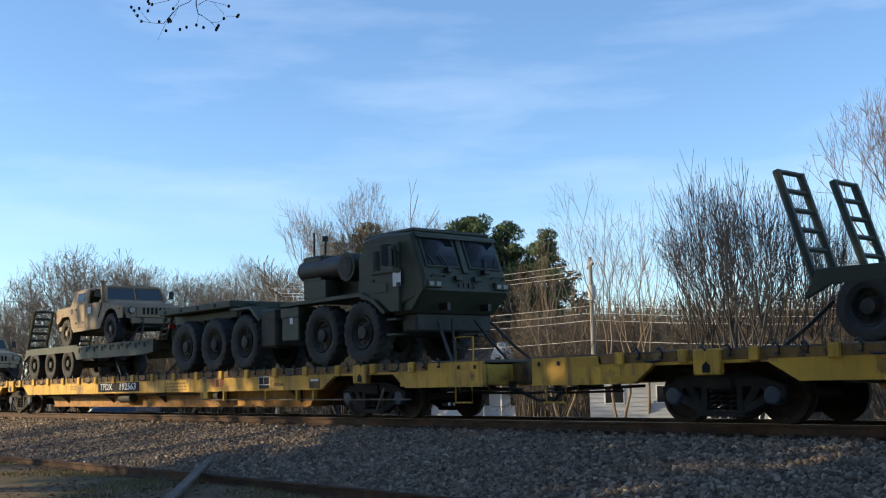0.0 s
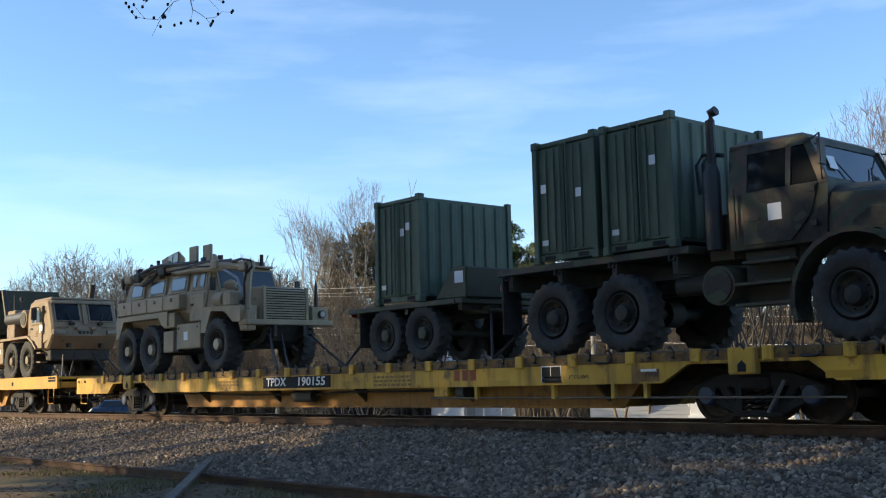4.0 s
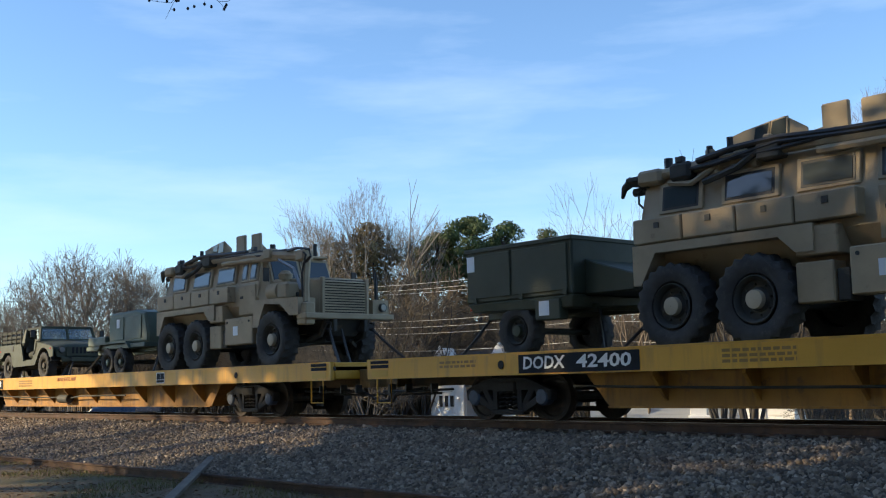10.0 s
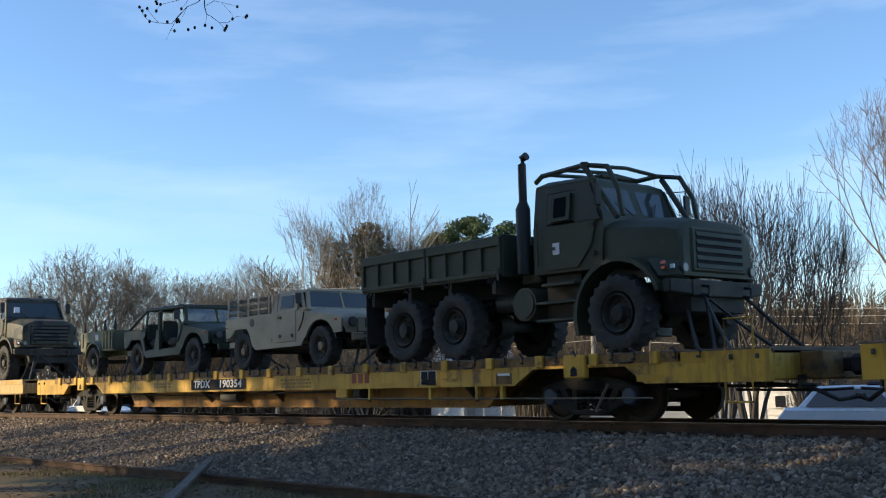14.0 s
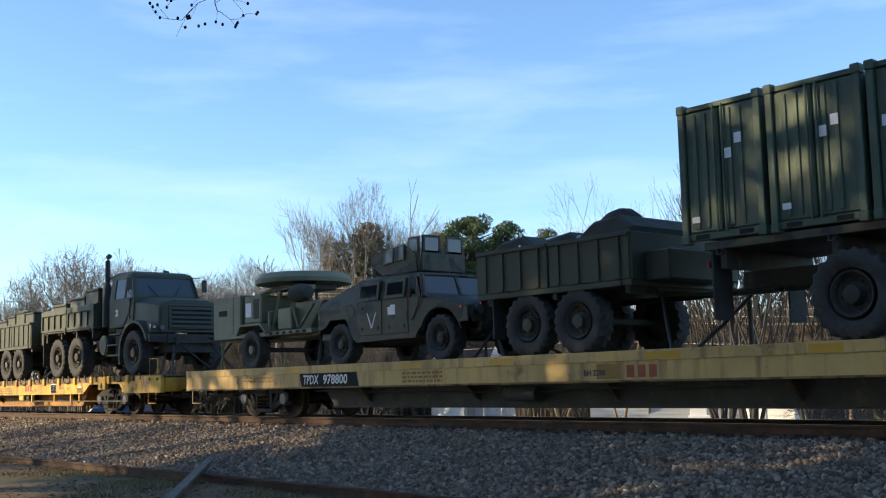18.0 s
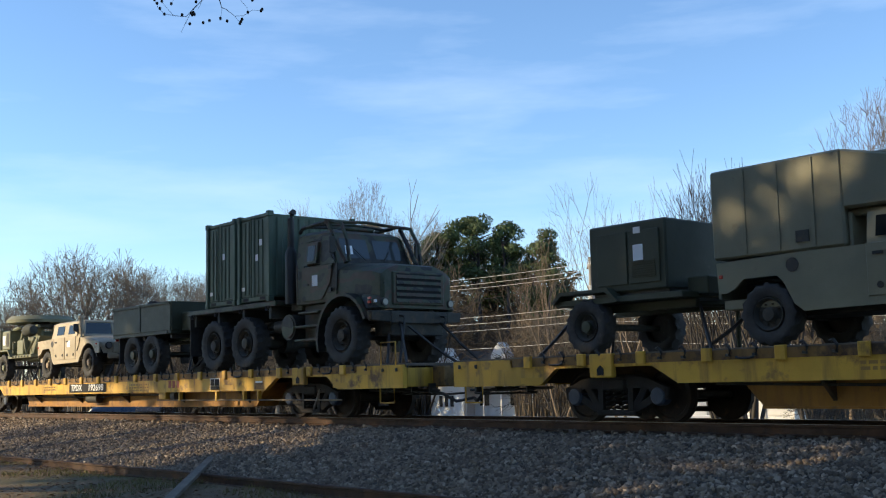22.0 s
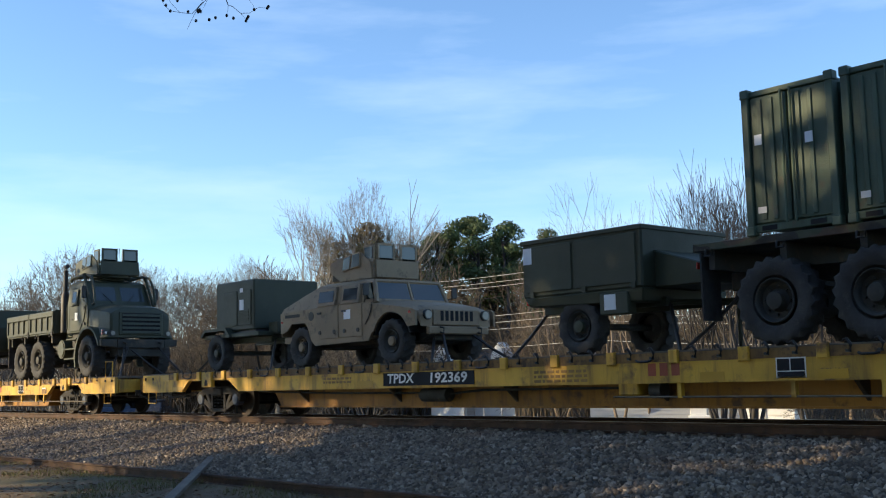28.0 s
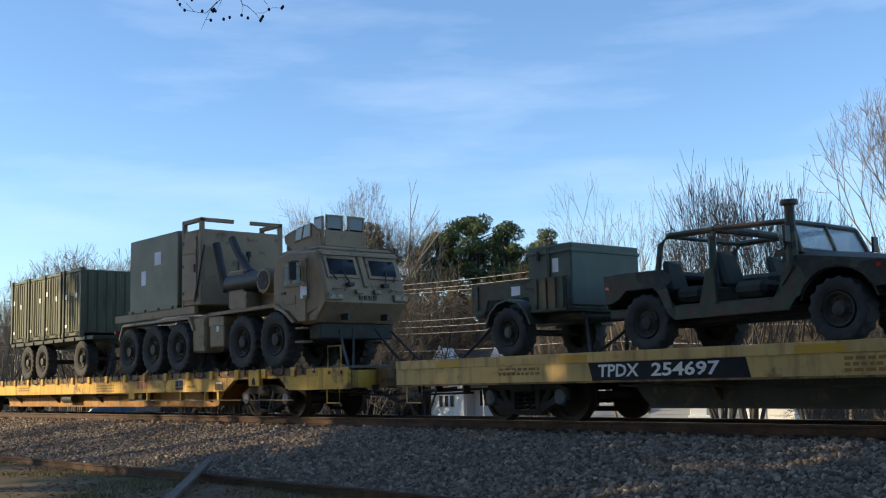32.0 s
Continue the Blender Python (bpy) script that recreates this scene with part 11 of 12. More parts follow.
        pl(arm, "arm_hose", BLACK, [(-4.6, -1.04, 2.84), (-3.9, -1.08, 2.92), (-3.2, -1.06, 2.94), (-2.4, -1.04, 2.88), (-1.4, -1.04, 2.84)], 0.05, 7)
        pb(roof, "arm_seat", P, -4.9, -4.4, -0.95, -0.55, top, top + 0.12, 0.03)
    else:
        box_t = ph(roof, "turret_box", P, [(-2.95, -0.60, rz + 0.02), (-1.48, -0.60, rz + 0.02), (-1.48, 0.60, rz + 0.02), (-2.95, 0.60, rz + 0.02), (-2.95, -0.58, rz + 0.46), (-1.48, -0.58, rz + 0.46), (-1.48, 0.58, rz + 0.46), (-2.95, 0.58, rz + 0.46)], 0.02)
        for a in (-2.72, -2.16):
            fr = pb(box_t, "glass_frame", P, a - 0.06, a + 0.40, -0.63, -0.60, rz + 0.08, rz + 0.40, 0.01)
            pb(fr, "glass_block", GLASS_SKY, a, a + 0.34, -0.64, -0.625, rz + 0.13, rz + 0.35, 0.0)
        for y in (-0.36, 0.22):
            fr = pb(box_t, "glass_frame", P, -1.48, -1.45, y - 0.06, y + 0.40, rz + 0.08, rz + 0.42, 0.0)
            pb(fr, "glass_block", GLASS_SKY, -1.46, -1.44, y, y + 0.34, rz + 0.13, rz + 0.36, 0.0)
        pb(roof, "turret_lid", P, -3.02, -1.46, -0.62, 0.62, rz + 0.46, rz + 0.49, 0.015)
        pl(roof, "stowed_tube", P, [(-3.2, -0.90, 2.72), (-0.75, -0.92, 2.76)], 0.09, 10)
        tube = pl(t, "rear_tube", CHASSIS, [(-4.75, -0.75, 2.56), (-3.15, -0.8, 2.62)], [0.10, 0.12], 10)
        for x in (-4.6, -4.1, -3.5):
            pc(tube, "tube_collar", BLACK, (x, -0.77, 2.59), "x", 0.15, 0.12, 12)
        pl(t, "rear_tube", P, [(-4.65, -0.45, 2.54), (-3.15, -0.45, 2.56)], 0.09, 8)
        pl(t, "rear_antenna", BLACK, [(-4.5, -0.95, 2.4), (-4.5, -0.95, 2.75), (-4.5, -0.95, 2.95)], [0.06, 0.07, 0.02], 6)
        for x, y in ((-0.62, -0.62), (-0.62, -0.30), (-0.62, 0.25), (-0.62, 0.6)):
            pc(roof, "roof_lamp", BLACK, (x, y, rz + 0.11), "x", 0.09, 0.16)
    chains(t, [((1.4, -0.6, 0.85), (2.4, -1.0, 0.0)), ((1.4, 0.6, 0.85), (2.4, 1.0, 0.0)), ((1.3, -0.2, 0.85), (2.1, -0.5, 0.0)), ((L + 0.1, -0.5, 0.9), (L - 0.6, -1.0, 0.0))])
    ride(t, s)
    return t


def cougar6(s, v):
    return cougar(s, True, v)


def cougar4(s, v):
    return cougar(s, False, v)


def buffalo(s, v):
    """Large mine-clearing truck with a long jointed arm over its roof."""
    P = TAN_ARMOUR
    t = thing("mine_clearing_truck", "tan six-wheeled mine-clearing truck with long jointed arm", "armoured vehicle", "armoured vehicles")
    axles = (0.0, -3.70, -5.42)
    both(lambda q: pb(t, "frame_rail", CHASSIS, -5.9, 1.7, q * 0.42 - 0.05, q * 0.42 + 0.05, 0.85, 1.15))
    for x in axles:
        pc(t, "axle", CHASSIS, (x, 0, CG_R), "y", 0.12, 1.8)
    wheels(t, axles, 2.20, CG_R, 0.44, TAN, hub_r=0.46, dish=0.07)
    hull = pp(t, "hull", P, [(-0.45, 0.80), (0.45, 0.80), (1.12, 1.75), (1.14, 2.10), (1.02, 2.42), (0.90, 3.14), (-0.90, 3.14), (-1.02, 2.42), (-1.14, 2.10), (-1.12, 1.75)], -4.55, 0.10, "x", 0.04, "tall faceted V-shaped hull")
    ph(t, "cab_front", P, [(0.08, -1.12, 1.7), (0.45, -1.05, 1.7), (0.45, 1.05, 1.7), (0.08, 1.12, 1.7), (0.08, -0.90, 3.14), (0.12, -0.86, 3.14), (0.12, 0.86, 3.14), (0.08, 0.90, 3.14)], 0.02)
    for q in (-1, 1):
        ya, yb = sorted((q * 0.05, q * 0.92))
        ph(t, "windscreen", GLASS_SKY, [(0.34, ya, 2.44), (0.37, ya, 2.44), (0.37, yb, 2.44), (0.34, yb, 2.44), (0.16, ya * 0.9, 3.05), (0.19, ya * 0.9, 3.05), (0.19, yb * 0.9, 3.05), (0.16, yb * 0.9, 3.05)], 0.0)
    for q in (-1, 1):
        for wa, wb in ((-1.26, -0.10), (-2.60, -1.44), (-3.86, -2.76)):
            def slab(name, mat, m, z0, z1, d0, d1, parent):
                y = lambda z, d: q * (1.03 - 0.125 * (z - 2.42) / 0.72 * 0.96 + d)
                return ph(parent, name, mat, [(wa + m, y(z0, d0), z0), (wb - m, y(z0, d0), z0), (wb - m, y(z0, d1), z0), (wa + m, y(z0, d1), z0), (wa + m, y(z1, d0), z1), (wb - m, y(z1, d0), z1), (wb - m, y(z1, d1), z1), (wa + m, y(z1, d1), z1)], 0.0)
            f = slab("window_frame", P, 0.0, 2.44, 3.08, -0.03, 0.05, hull)
            slab("window_seal", BLACK, 0.07, 2.51, 3.01, 0.045, 0.056, f)
            slab("window", GLASS_SKY, 0.10, 2.54, 2.98, 0.05, 0.062, f)
            pb(hull, "sill_rail", P, wa - 0.15, wb + 0.1, *sorted((q * 1.0, q * 1.18)), 2.34, 2.40, 0.01)
        pp(t, "rear_mudguard", RUBBER, [(-6.45, 0.62), (-6.05, 1.25), (-5.75, 1.5), (-4.4, 1.5), (-4.4, 1.58), (-5.8, 1.58), (-6.14, 1.3), (-6.34, 0.75)], *sorted((q * 1.26, q * 0.8)))
        pp(t, "mudguard_web", P, [(-5.15, 1.74), (-3.90, 1.70), (-4.40, 1.25), (-4.62, 0.98), (-4.88, 0.98)], *sorted((q * 1.26, q * 0.95)), bev=0.02)
        pp(t, "front_mudguard", P, [(-0.75, 1.45), (-0.45, 1.58), (0.75, 1.58), (1.05, 1.25), (1.12, 1.30), (0.80, 1.68), (-0.5, 1.68), (-0.8, 1.52)], *sorted((q * 1.28, q * 0.8)))
        pb(t, "side_step", P, -1.9, -0.9, *sorted((q * 1.2, q * 0.8)), 0.62, 0.95, 0.03)
        pb(t, "tool_box", BLACK, -1.0, -0.55, *sorted((q * 1.1, q * 0.7)), 0.9, 1.5, 0.03)
        lamp = pc(t, "headlight", BLACK, (1.80, q * 0.86, 1.30), "x", 0.12, 0.16)
        pc(lamp, "lens", LENS_CLEAR, (1.885, q * 0.86, 1.30), "x", 0.09, 0.015)
    pb(t, "rear_deck", P, -6.1, -4.5, -1.10, 1.10, 1.74, 2.18, 0.03)
    for k in range(3):
        pb(t, "deck_rail", P, -6.1, -4.6, -1.14, -1.10, 1.80 + 0.14 * k, 1.87 + 0.14 * k, 0.01)
    pb(t, "rear_box", P, -4.98, -4.45, -1.08, -0.5, 2.32, 2.78, 0.03)
    for x in (-6.0, -5.40):
        pl(t, "hand_rail", BLACK, [(x, -1.08, 2.15), (x, -1.08, 2.82), (x + 0.08, -1.08, 2.90), (x + 0.22, -1.08, 2.90), (x + 0.30, -1.08, 2.82), (x + 0.30, -1.08, 2.15)], 0.03, 5)
    pl(t, "antenna", BLACK, [(-6.15, -1.0, 2.1), (-6.15, -1.0, 2.7), (-6.18, -1.0, 2.85), (-6.15, -1.0, 3.0), (-6.15, -1.0, 3.2)], [0.05, 0.05, 0.11, 0.09, 0.03], 6)
    bonnet = ph(t, "bonnet", P, taper(0.30, 1.66, 1.02, 0.66, 1.55, 1.25, 2.46, 2.36, 0.95, 0.60), 0.06)
    slats(bonnet, P, 1.67, -0.56, 0.56, 1.42, 2.32, 11, 0.06)
    pb(bonnet, "winch_box", CHASSIS, 1.70, 1.95, 0.30, 0.62, 1.80, 1.98, 0.02)
    pb(bonnet, "headlight_shelf", P, 1.30, 1.72, -1.12, 1.12, 1.16, 1.36, 0.03)
    pb(bonnet, "vent_panel", P, 0.75, 1.3, -1.0, -0.93, 1.85, 2.25, 0.015)
    pc(t, "exhaust_pipe", P, (-0.35, -1.20, 1.98), "x", 0.14, 1.5, 14)
    pc(t, "exhaust_clamp", BLACK, (0.32, -1.20, 1.98), "x", 0.16, 0.16, 14)
    pc(t, "exhaust_pipe", P, (0.75, -1.15, 1.95), "x", 0.11, 0.7, 14)
    pb(t, "bumper", P, 1.50, 1.95, -1.24, 1.24, 0.94, 1.17, 0.04)
    pb(t, "skid", CHASSIS, 0.9, 1.7, -0.7, 0.7, 0.72, 1.02, 0.03)
    # spare wheel on the near side
    wheel(t, -1.84, -1.32, 0.66, 0.40, TAN, hub_r=0.44, z=1.68, name="spare_wheel")
    pb(t, "spare_bracket", P, -2.2, -1.7, -1.2, -0.95, 1.3, 2.2, 0.03)
    pp(t, "side_bracket", P, [(-1.3, 1.25), (-0.5, 1.25), (0.1, 1.75), (-1.3, 1.75)], -1.12, -1.02, bev=0.02)
    # arm
    arm = pl(t, "arm_boom", P, [(-4.1, -0.75, 3.22), (-3.3, -0.85, 3.34), (-1.6, -0.98, 3.48), (-0.6, -1.02, 3.52)], [0.14, 0.12, 0.11, 0.12], 8, "jointed steel arm along the roof")
    pb(arm, "arm_base", P, -4.25, -3.3, -0.95, -0.3, 3.12, 3.32, 0.05)
    pc(arm, "arm_slew", CHASSIS, (-4.0, -0.7, 3.34), "z", 0.20, 0.20, 14)
    pl(arm, "arm_link", P, [(-0.75, -1.05, 3.50), (-0.1, -1.10, 3.60), (0.9, -1.2, 3.40), (1.6, -1.22, 3.20), (1.92, -1.22, 3.08)], [0.13, 0.14, 0.15, 0.14, 0.13], 8)
    pl(arm, "arm_drop", P, [(1.88, -1.22, 3.16), (2.02, -1.22, 2.85), (1.90, -1.24, 2.0), (1.85, -1.24, 1.25)], [0.13, 0.13, 0.11, 0.13], 8)
    pl(arm, "arm_ram", STEEL, [(0.0, -1.1, 3.26), (1.0, -1.15, 3.10), (1.85, -1.2, 2.82)], 0.055, 6)
    pc(arm, "hose_reel", DUST_GREY, (1.30, -1.27, 3.56), "y", 0.24, 0.14, 22)
    pc(arm, "reel_hub", P, (1.30, -1.36, 3.56), "y", 0.13, 0.05, 18)
    pc(arm, "reel_rim", DUST_GREY, (1.30, -1.19, 3.56), "y", 0.26, 0.03, 22)
    pb(arm, "reel_bracket", P, 1.12, 1.46, -1.3, -1.1, 3.20, 3.56, 0.04)
    pl(arm, "arm_hose", BLACK, [(-2.9, -0.95, 3.29), (-1.6, -1.0, 3.50), (-0.5, -1.05, 3.70), (0.5, -1.2, 3.66), (1.1, -1.25, 3.56)], 0.03, 5)
    pl(arm, "arm_hose", BLACK, [(1.4, -1.3, 3.45), (1.9, -1.32, 3.32), (2.18, -1.3, 3.05), (2.12, -1.28, 2.7)], 0.03, 5)
    for x, z in ((-2.6, 3.34), (-1.7, 3.46), (-0.7, 3.64), (0.2, 3.70)):
        pb(arm, "hose_clip", P, x, x + 0.08, -1.08, -0.98, z - 0.18, z + 0.04, 0.01)
    pl(t, "arm_rest", P, [(-1.15, -1.0, 2.6), (-1.15, -1.02, 3.45)], 0.07, 6)
    pb(arm, "camera_box", BLACK, -0.85, -0.6, -1.1, -0.9, 3.60, 3.82, 0.03)
    pb(arm, "arm_foot", P, 1.55, 2.05, -1.34, -1.08, 1.0, 1.35, 0.04)
    for x in (-0.1, 0.45):
        pc(t, "roof_lamp", BLACK, (x, -0.2, 3.14), "z", 0.09, 0.24)
    chains(t, [((1.8, -0.6, 0.96), (2.7, -1.0, 0.0)), ((1.8, 0.6, 0.96), (2.7, 1.0, 0.0)), ((1.8, 0.0, 0.96), (2.5, 0.4, 0.0)), ((-5.9, -0.5, 0.9), (-6.6, -1.0, 0.0))])
    ride(t, s)
    return t


def husky(s, v):
    """Narrow single-seat mine detection vehicle with panels ahead."""
    P = TAN
    t = thing("mine_detector", "tan single-seat mine detection vehicle with folded panels", "armoured vehicle", "armoured vehicles")
    wheels(t, (0.0, -5.18), 2.3, 0.62, 0.42, TAN_PALE, hub_r=0.46, dish=0.07)
    for x in (0.0, -5.18):
        pc(t, "axle", CHASSIS, (x, 0, 0.62), "y", 0.12, 2.0)
    pl(t, "spine", P, [(-5.3, 0, 0.85), (-4.5, 0, 1.0), (-3.4, 0, 1.1)], 0.22, 8)
    pb(t, "spine_box", CHASSIS, -3.6, -0.9, -0.50, 0.50, 0.62, 1.05, 0.04)
    ph(t, "cab", P, taper(-4.05, -2.75, 0.56, 0.52, 0.95, 0.85, 2.10, 2.06, 0.48, 0.44), 0.05)
    up = ph(t, "cab_top", P, taper(-4.0, -2.92, 0.47, 0.43, 2.06, 2.02, 2.66, 2.66, 0.42, 0.38), 0.03)
    roof = ph(up, "roof", P, taper(-4.18, -2.82, 0.50, 0.48, 2.64, 2.64, 2.76, 2.76, 0.44, 0.42), 0.02)
    pb(roof, "roof_edge", P, -4.02, -2.98, -0.40, 0.40, 2.76, 2.86, 0.03)
    pl(roof, "handle", BLACK, [(-4.15, -0.46, 2.72), (-4.32, -0.52, 2.74)], 0.03, 5)
    for q in (-1, 1):
        f = pb(up, "window_frame", P, -3.86, -3.24, *sorted((q * 0.40, q * 0.475)), 2.10, 2.62, 0.02)
        pb(f, "window", GLASS_SKY, -3.78, -3.32, *sorted((q * 0.47, q * 0.485)), 2.17, 2.55, 0.0)
        pb(up, "mirror", BLACK, -3.24, -3.14, *sorted((q * 0.56, q * 0.78)), 2.18, 2.58, 0.03)
        pl(up, "mirror_arm", BLACK, [(-3.2, q * 0.42, 2.40), (-3.2, q * 0.60, 2.40)], 0.02, 5)
        pl(roof, "lamp_stem", BLACK, [(-2.98, q * 0.42, 2.74), (-2.98, q * 0.42, 2.92)], 0.02, 5)
        pc(roof, "roof_lamp", BLACK, (-2.98, q * 0.42, 3.0), "x", 0.11, 0.10)
        # tall open guard frame beside the cab
        g = pb(t, "guard_frame", P, -3.18, -3.06, *sorted((q * 0.74, q * 0.60)), 0.48, 2.0, 0.02, "upright steel guard")
        pb(g, "guard_frame", P, -2.78, -2.64, *sorted((q * 0.74, q * 0.60)), 0.48, 2.0, 0.02)
        for zz in (0.48, 1.1, 1.88):
            pb(g, "guard_bar", P, -3.06, -2.78, *sorted((q * 0.72, q * 0.62)), zz, zz + 0.13, 0.01)
        pl(g, "guard_arm", P, [(-2.7, q * 0.68, 1.95), (-2.55, q * 0.55, 2.15), (-2.6, q * 0.40, 2.30)], 0.05, 6)
        pl(t, "brace", P, [(-3.9, q * 0.5, 0.95), (-4.6, q * 0.62, 1.30), (-4.0, q * 0.55, 2.0)], 0.07, 6)
        pl(t, "brace", P, [(-3.9, q * 0.6, 1.75), (-4.5, q * 0.7, 1.10), (-4.9, q * 0.7, 0.95)], 0.06, 6)
        pl(t, "hydraulic_ram", STEEL, [(-3.6, q * 0.7, 0.75), (-4.0, q * 0.7, 1.45)], 0.045, 6)
        arch(t, "mudguard", P, 0.0, 0.62, 0.76, 0.83, *sorted((q * 1.36, q * 0.80)), 15, 165, 8)
        pb(t, "mudguard_skirt", P, 0.62, 1.08, *sorted((q * 1.30, q * 0.85)), 0.78, 1.22, 0.04)
        arch(t, "mudguard", P, -5.18, 0.62, 0.74, 0.81, *sorted((q * 1.36, q * 0.8)), 5, 175, 8)
        pb(t, "mudguard_skirt", P, -4.42, -3.88, *sorted((q * 1.34, q * 0.85)), 0.45, 1.12, 0.03)
    for q in (-1, 1):
        a, b = sorted((q * 0.04, q * 0.52))
        ph(up, "windscreen", GLASS_SKY, [(-2.93, a * 0.7, 2.12), (-2.90, a * 0.7, 2.12), (-2.90, b * 0.7, 2.12), (-2.93, b * 0.7, 2.12), (-2.93, a * 0.68, 2.60), (-2.90, a * 0.68, 2.60), (-2.90, b * 0.68, 2.60), (-2.93, b * 0.68, 2.60)], 0.0)
    nose = ph(t, "engine_hood", P, taper(-2.80, 0.85, 0.58, 0.52, 0.9, 1.0, 2.04, 1.66, 0.46, 0.40), 0.05)
    for k in range(7):
        pb(nose, "hood_rib", P, -2.40 + 0.40 * k, -2.30 + 0.40 * k, -0.64, -0.50, 1.0, 1.86 - 0.04 * k, 0.01)
    for k in range(3):
        pb(nose, "hood_box", CHASSIS, -0.7 + 0.45 * k, -0.4 + 0.45 * k, -0.35, 0.25, 1.66 - 0.05 * k, 1.98 - 0.08 * k, 0.04)
    pb(nose, "louvre_panel", CHASSIS, -2.1, -1.5, -0.60, -0.52, 1.25, 1.70, 0.02)
    for q in (-1, 1):
        pl(t, "lift_arm", P, [(0.7, q * 0.70, 1.60), (1.25, q * 0.88, 1.48), (1.9, q * 0.92, 1.0), (2.5, q * 0.92, 0.66)], [0.10, 0.13, 0.11, 0.09], 6)
        pl(t, "lift_arm", P, [(0.9, q * 0.8, 0.55), (1.5, q * 0.86, 0.85), (2.1, q * 0.9, 0.62)], 0.08, 6)
        pl(t, "lift_ram", STEEL, [(0.6, q * 0.4, 1.7), (1.6, q * 0.5, 1.15)], 0.05, 6)
        pl(t, "lift_ram", BLACK, [(1.2, q * 1.0, 1.75), (1.28, q * 1.0, 1.1), (1.32, q * 1.0, 0.7)], 0.025, 5)
    pb(t, "front_tray", P, 1.95, 2.75, -1.0, 1.0, 0.58, 0.74, 0.03)
    pl(t, "front_beam", CHASSIS, [(0.9, -1.0, 0.46), (2.6, -1.0, 0.48)], 0.06, 6)
    pl(t, "front_beam", CHASSIS, [(0.9, 1.0, 0.46), (2.6, 1.0, 0.48)], 0.06, 6)
    # two stacked detection panels lying across the front
    for k in range(2):
        dx, dz = 0.10 * k, -0.28 * k
        part("detector_panel", prism(bm_new(), [(1.18 + dx, 1.56 + dz), (1.40 + dx, 1.76 + dz), (1.64 + dx, 1.88 + dz), (2.50 + dx, 1.50 + dz), (2.66 + dx, 1.38 + dz), (2.60 + dx, 1.24 + dz), (2.40 + dx, 1.18 + dz), (1.30 + dx, 1.50 + dz)], -1.02, 1.02, bev=0.03), DUST_GREY, t, "folded grey-tan detection panel")
    for y in (-0.75, 0.0, 0.75):
        pb(t, "panel_strap", BLACK, 1.9, 1.96, y - 0.03, y + 0.03, 0.74, 1.2, 0.0)
    chains(t, [((2.6, -0.8, 0.6), (3.4, -1.1, 0.0)), ((2.6, 0.8, 0.6), (3.4, 1.1, 0.0)), ((-5.4, -0.5, 0.6), (-6.2, -1.0, 0.0))])
    ride(t, s)
    return t


# ---- the train ----
flatcar("stake", 0.35, "", "", YELLOW, (-3.3, -0.85), 0)
flatcar("stake", -28.0, "TPDX", "192563", YELLOW, (-3.09, -0.68), 1)
flatcar("plain", -56.0, "TPDX", "974279", YELLOW_FADED, (-5.5, -2.55), 2)
flatcar("stake", -84.05, "TPDX", "190155", YELLOW, (-3.05, -0.72), 3)
flatcar("truss", -112.70, "DODX", "42108", YELLOW_NEW, (-7.27, -4.75), 4)
flatcar("truss", -140.5, "DODX", "42357", YELLOW_NEW, (-9.0, -6.35), 5)
flatcar("truss", -169.0, "DODX", "42400", YELLOW_NEW, (-9.0, -6.35), 6)
flatcar("truss", -197.0, "DODX", "42353", YELLOW_NEW, (-9.0, -6.35), 7)
flatcar("stake", -225.0, "TPDX", "190117", YELLOW, (-3.97, -1.4), 8)
flatcar("stake", -253.45, "TPDX", "190354", YELLOW, (-3.3, -0.85), 9)
flatcar("plain", -281.9, "ITTX", "970908", YELLOW_FADED, (-5.5, -2.55), 10)
flatcar("plain", -310.4, "TPDX", "978800", YELLOW_FADED, (-8.2, -6.1), 11)
flatcar("stake", -338.6, "TPDX", "192413", YELLOW, (-2.98, -0.3), 12)
flatcar("stake", -366.9, "TPDX", "190232", YELLOW, (-3.66, -1.15), 13)
flatcar("stake", -395.5, "TPDX", "192698", YELLOW, (-2.95, -0.4), 14)
flatcar("stake", -424.05, "TPDX", "192657", YELLOW, (-3.3, -0.85), 15)
flatcar("stake", -452.8, "TPDX", "190392", YELLOW, (-3.57, -0.95), 16)
flatcar("stake", -481.75, "TPDX", "192369", YELLOW, (-3.04, -0.62), 17)
flatcar("stake", -510.65, "TPDX", "190653", YELLOW, (-3.4, -0.98), 18)
flatcar("plain", -539.3, "TPDX", "254697", YELLOW_FADED, (-8.4, -5.45), 19)
flatcar("stake", -567.7, "", "", YELLOW, (-3.3, -0.85), 20)
lowboy(-4.59, "ramps")
lvsr(-18.42, "tractor_green")
lowboy(-33.85, "humvee")
humvee(-31.10, "lowboy_tan", z0=0.95)
humvee(-44.85, "turret_tan")
m1101(-51.39, "boxes")
mtvr(-56.40, "dump_camo")
water(-65.26, "tan")
mtvr(-72.68, "tricon2_camo")
tandem(-81.66, "tricon")
cougar6(-89.53, "")
lvsr(-102.38, "rack_tan")
lvsr(-114.72, "wrecker")
cougar6(-129.59, "")
water(-137.69, "dark")
cougar4(-143.09, "")
water(-149.87, "dark")
buffalo(-158.19, "")
cougar6(-169.75, "")
box1(-178.38, "")
cougar6(-186.20, "")
compressor(-194.76, "")
humvee(-200.57, "pickup_green")
m1101(-206.81, "plain")
mtvr(-214.57, "cargo_camo")
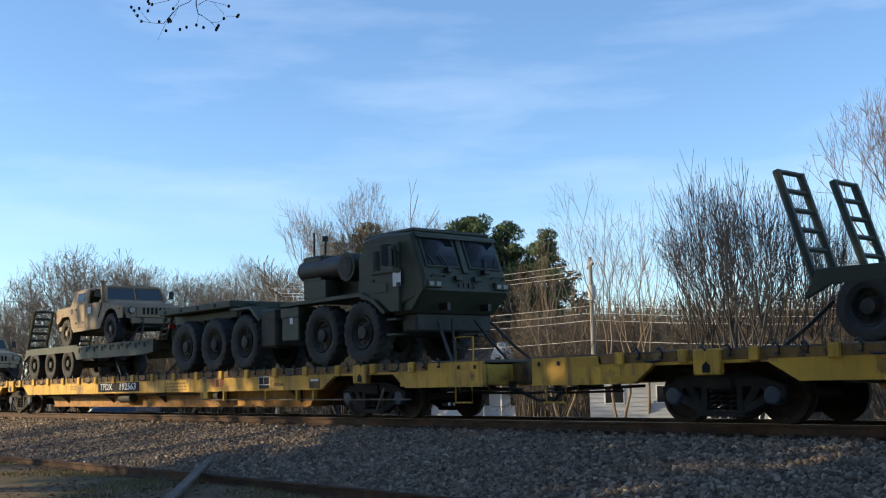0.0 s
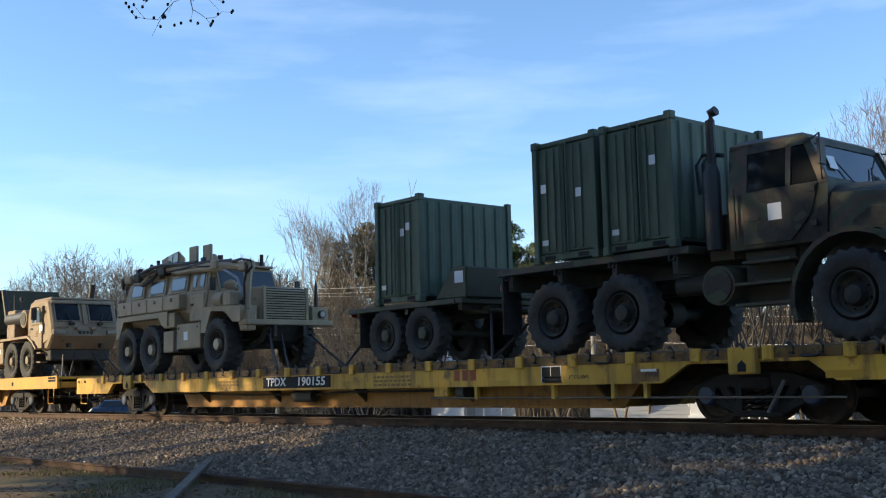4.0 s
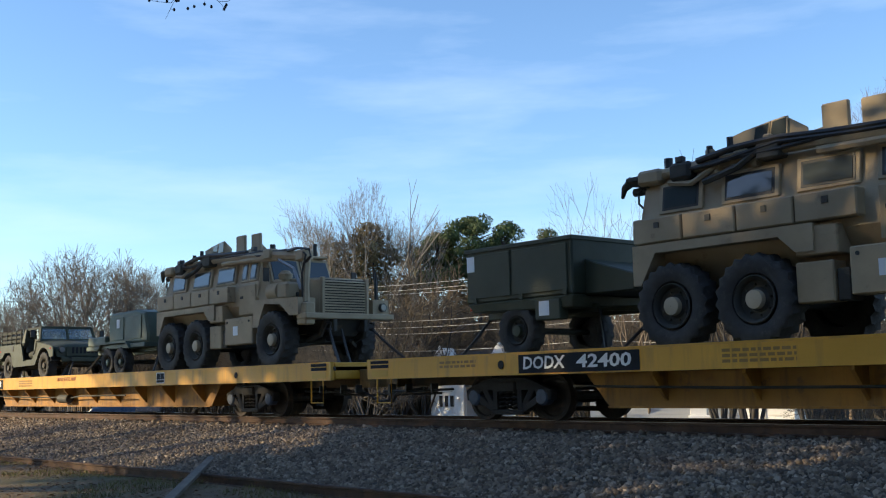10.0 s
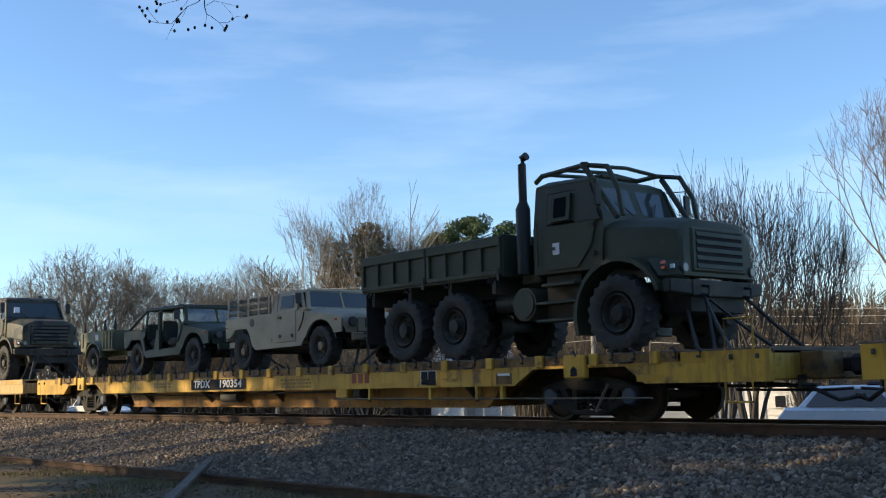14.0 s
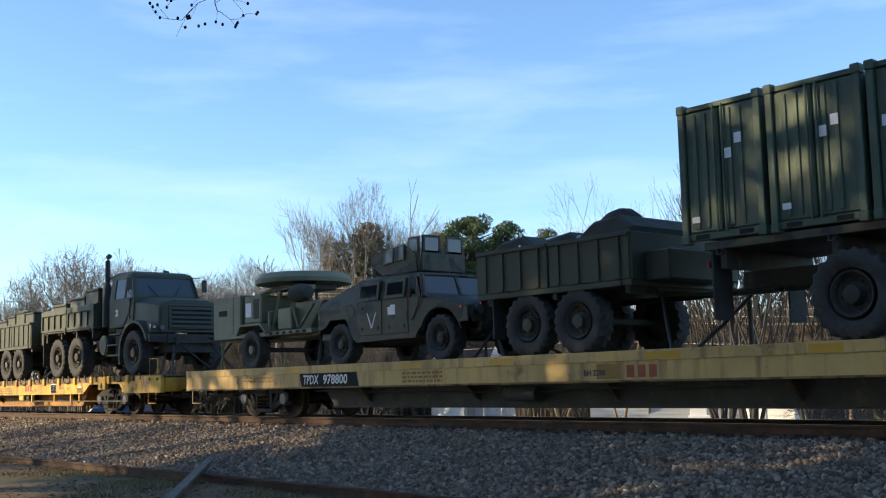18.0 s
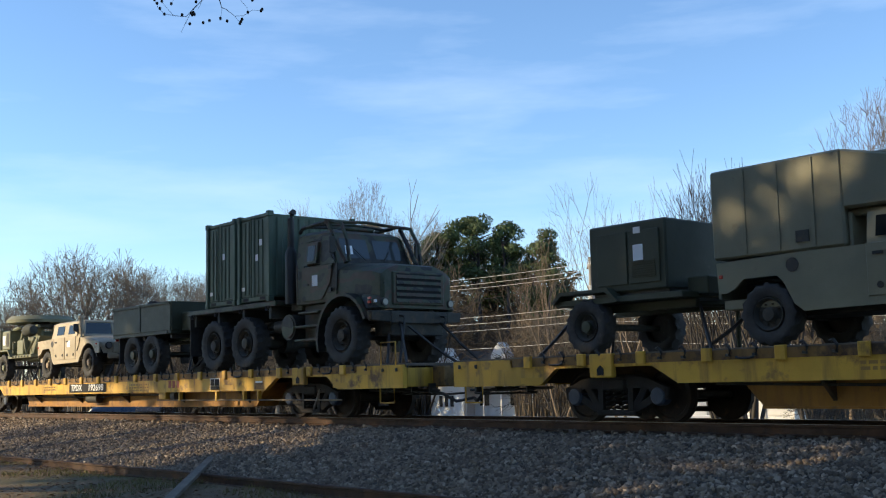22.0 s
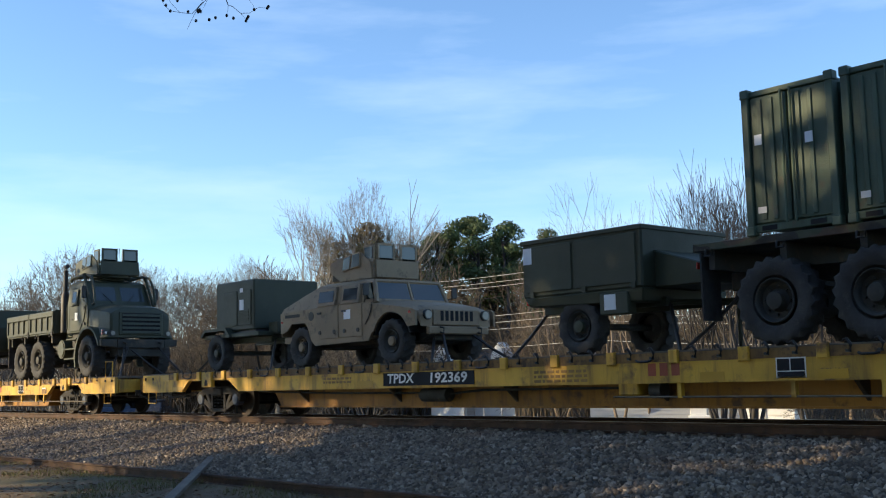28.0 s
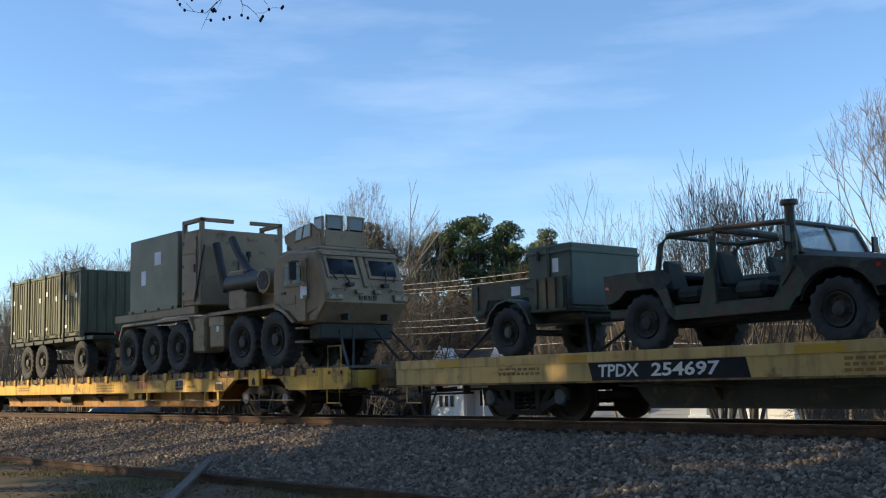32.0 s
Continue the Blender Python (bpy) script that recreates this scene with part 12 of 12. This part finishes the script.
mtvr(-225.82, "cargo_tan")
water(-235.08, "green")
mtvr(-242.93, "cargo_rack_green")
humvee(-251.52, "pickup_tan")
humvee(-257.32, "open_dark")
m1101(-263.59, "plain")
mtvr(-270.87, "cargo_load_camo")
tandem(-280.77, "cargo_big")
humvee(-285.85, "open_camo")
m1101(-292.52, "box")
mtvr(-299.42, "tricon3_camo")
tandem(-310.59, "lumps")
humvee(-314.23, "armor_turret")
dish(-321.22, "")
mtvr(-327.29, "cargo_box_green")
tandem(-336.33, "boxes")
humvee(-339.18, "pickup_camo")
humvee(-344.01, "four_tan_e")
m1101(-350.44, "boxes")
mtvr(-356.24, "dump_camo")
tandem(-365.50, "cargo")
humvee(-370.93, "shelter")
generator(-377.67, "")
mtvr(-384.42, "tricon2_rack")
tandem(-393.42, "spare")
humvee(-397.90, "four_tan")
dish(-405.33, "")
humvee(-412.05, "gun")
m1101(-418.21, "gun")
husky(-423.69, "")
humvee(-431.93, "turret_tan")
lvsr(-444.09, "tractor_green")
lowboy(-459.53, "blade")
mtvr(-470.60, "tricon2_camo")
box1(-479.90, "")
humvee(-484.98, "turret_four")
generator(-492.10, "large")
mtvr(-499.70, "cargo_turret")
tandem(-508.76, "bigbox")
humvee(-514.70, "armor_dark")
generator(-521.24, "")
mtvr(-527.70, "flat")
frame_trailer(-537.85, "")
humvee(-543.48, "open_snorkel")
m1101(-549.86, "box")
lvsr(-557.34, "containers")
trailer4(-568.50, "containers")


def motions():
    for ob, s, y, z in MOVERS:
        walk(ob, [(t, pose(s + far, y, z)) for t, far in TRAVEL])
    for ob, t0, x0, v in PASSING:
        walk(ob, [(t, pose(x0 + v * (t - t0), 23.0, -1.02)) for t in range(0, 33, 4)])
    right = Vector((math.cos(radians(49.556)), math.sin(radians(49.556)), 0))
    walk(twig, [(t, Matrix.Translation(TWIG_AT + right * (a * 0.00305) - Vector((0, 0, b * 0.00305))) @ Matrix.Rotation(radians(49.556 + a * 0.06), 4, "Z")) for t, a, b in SWAY])


motions()
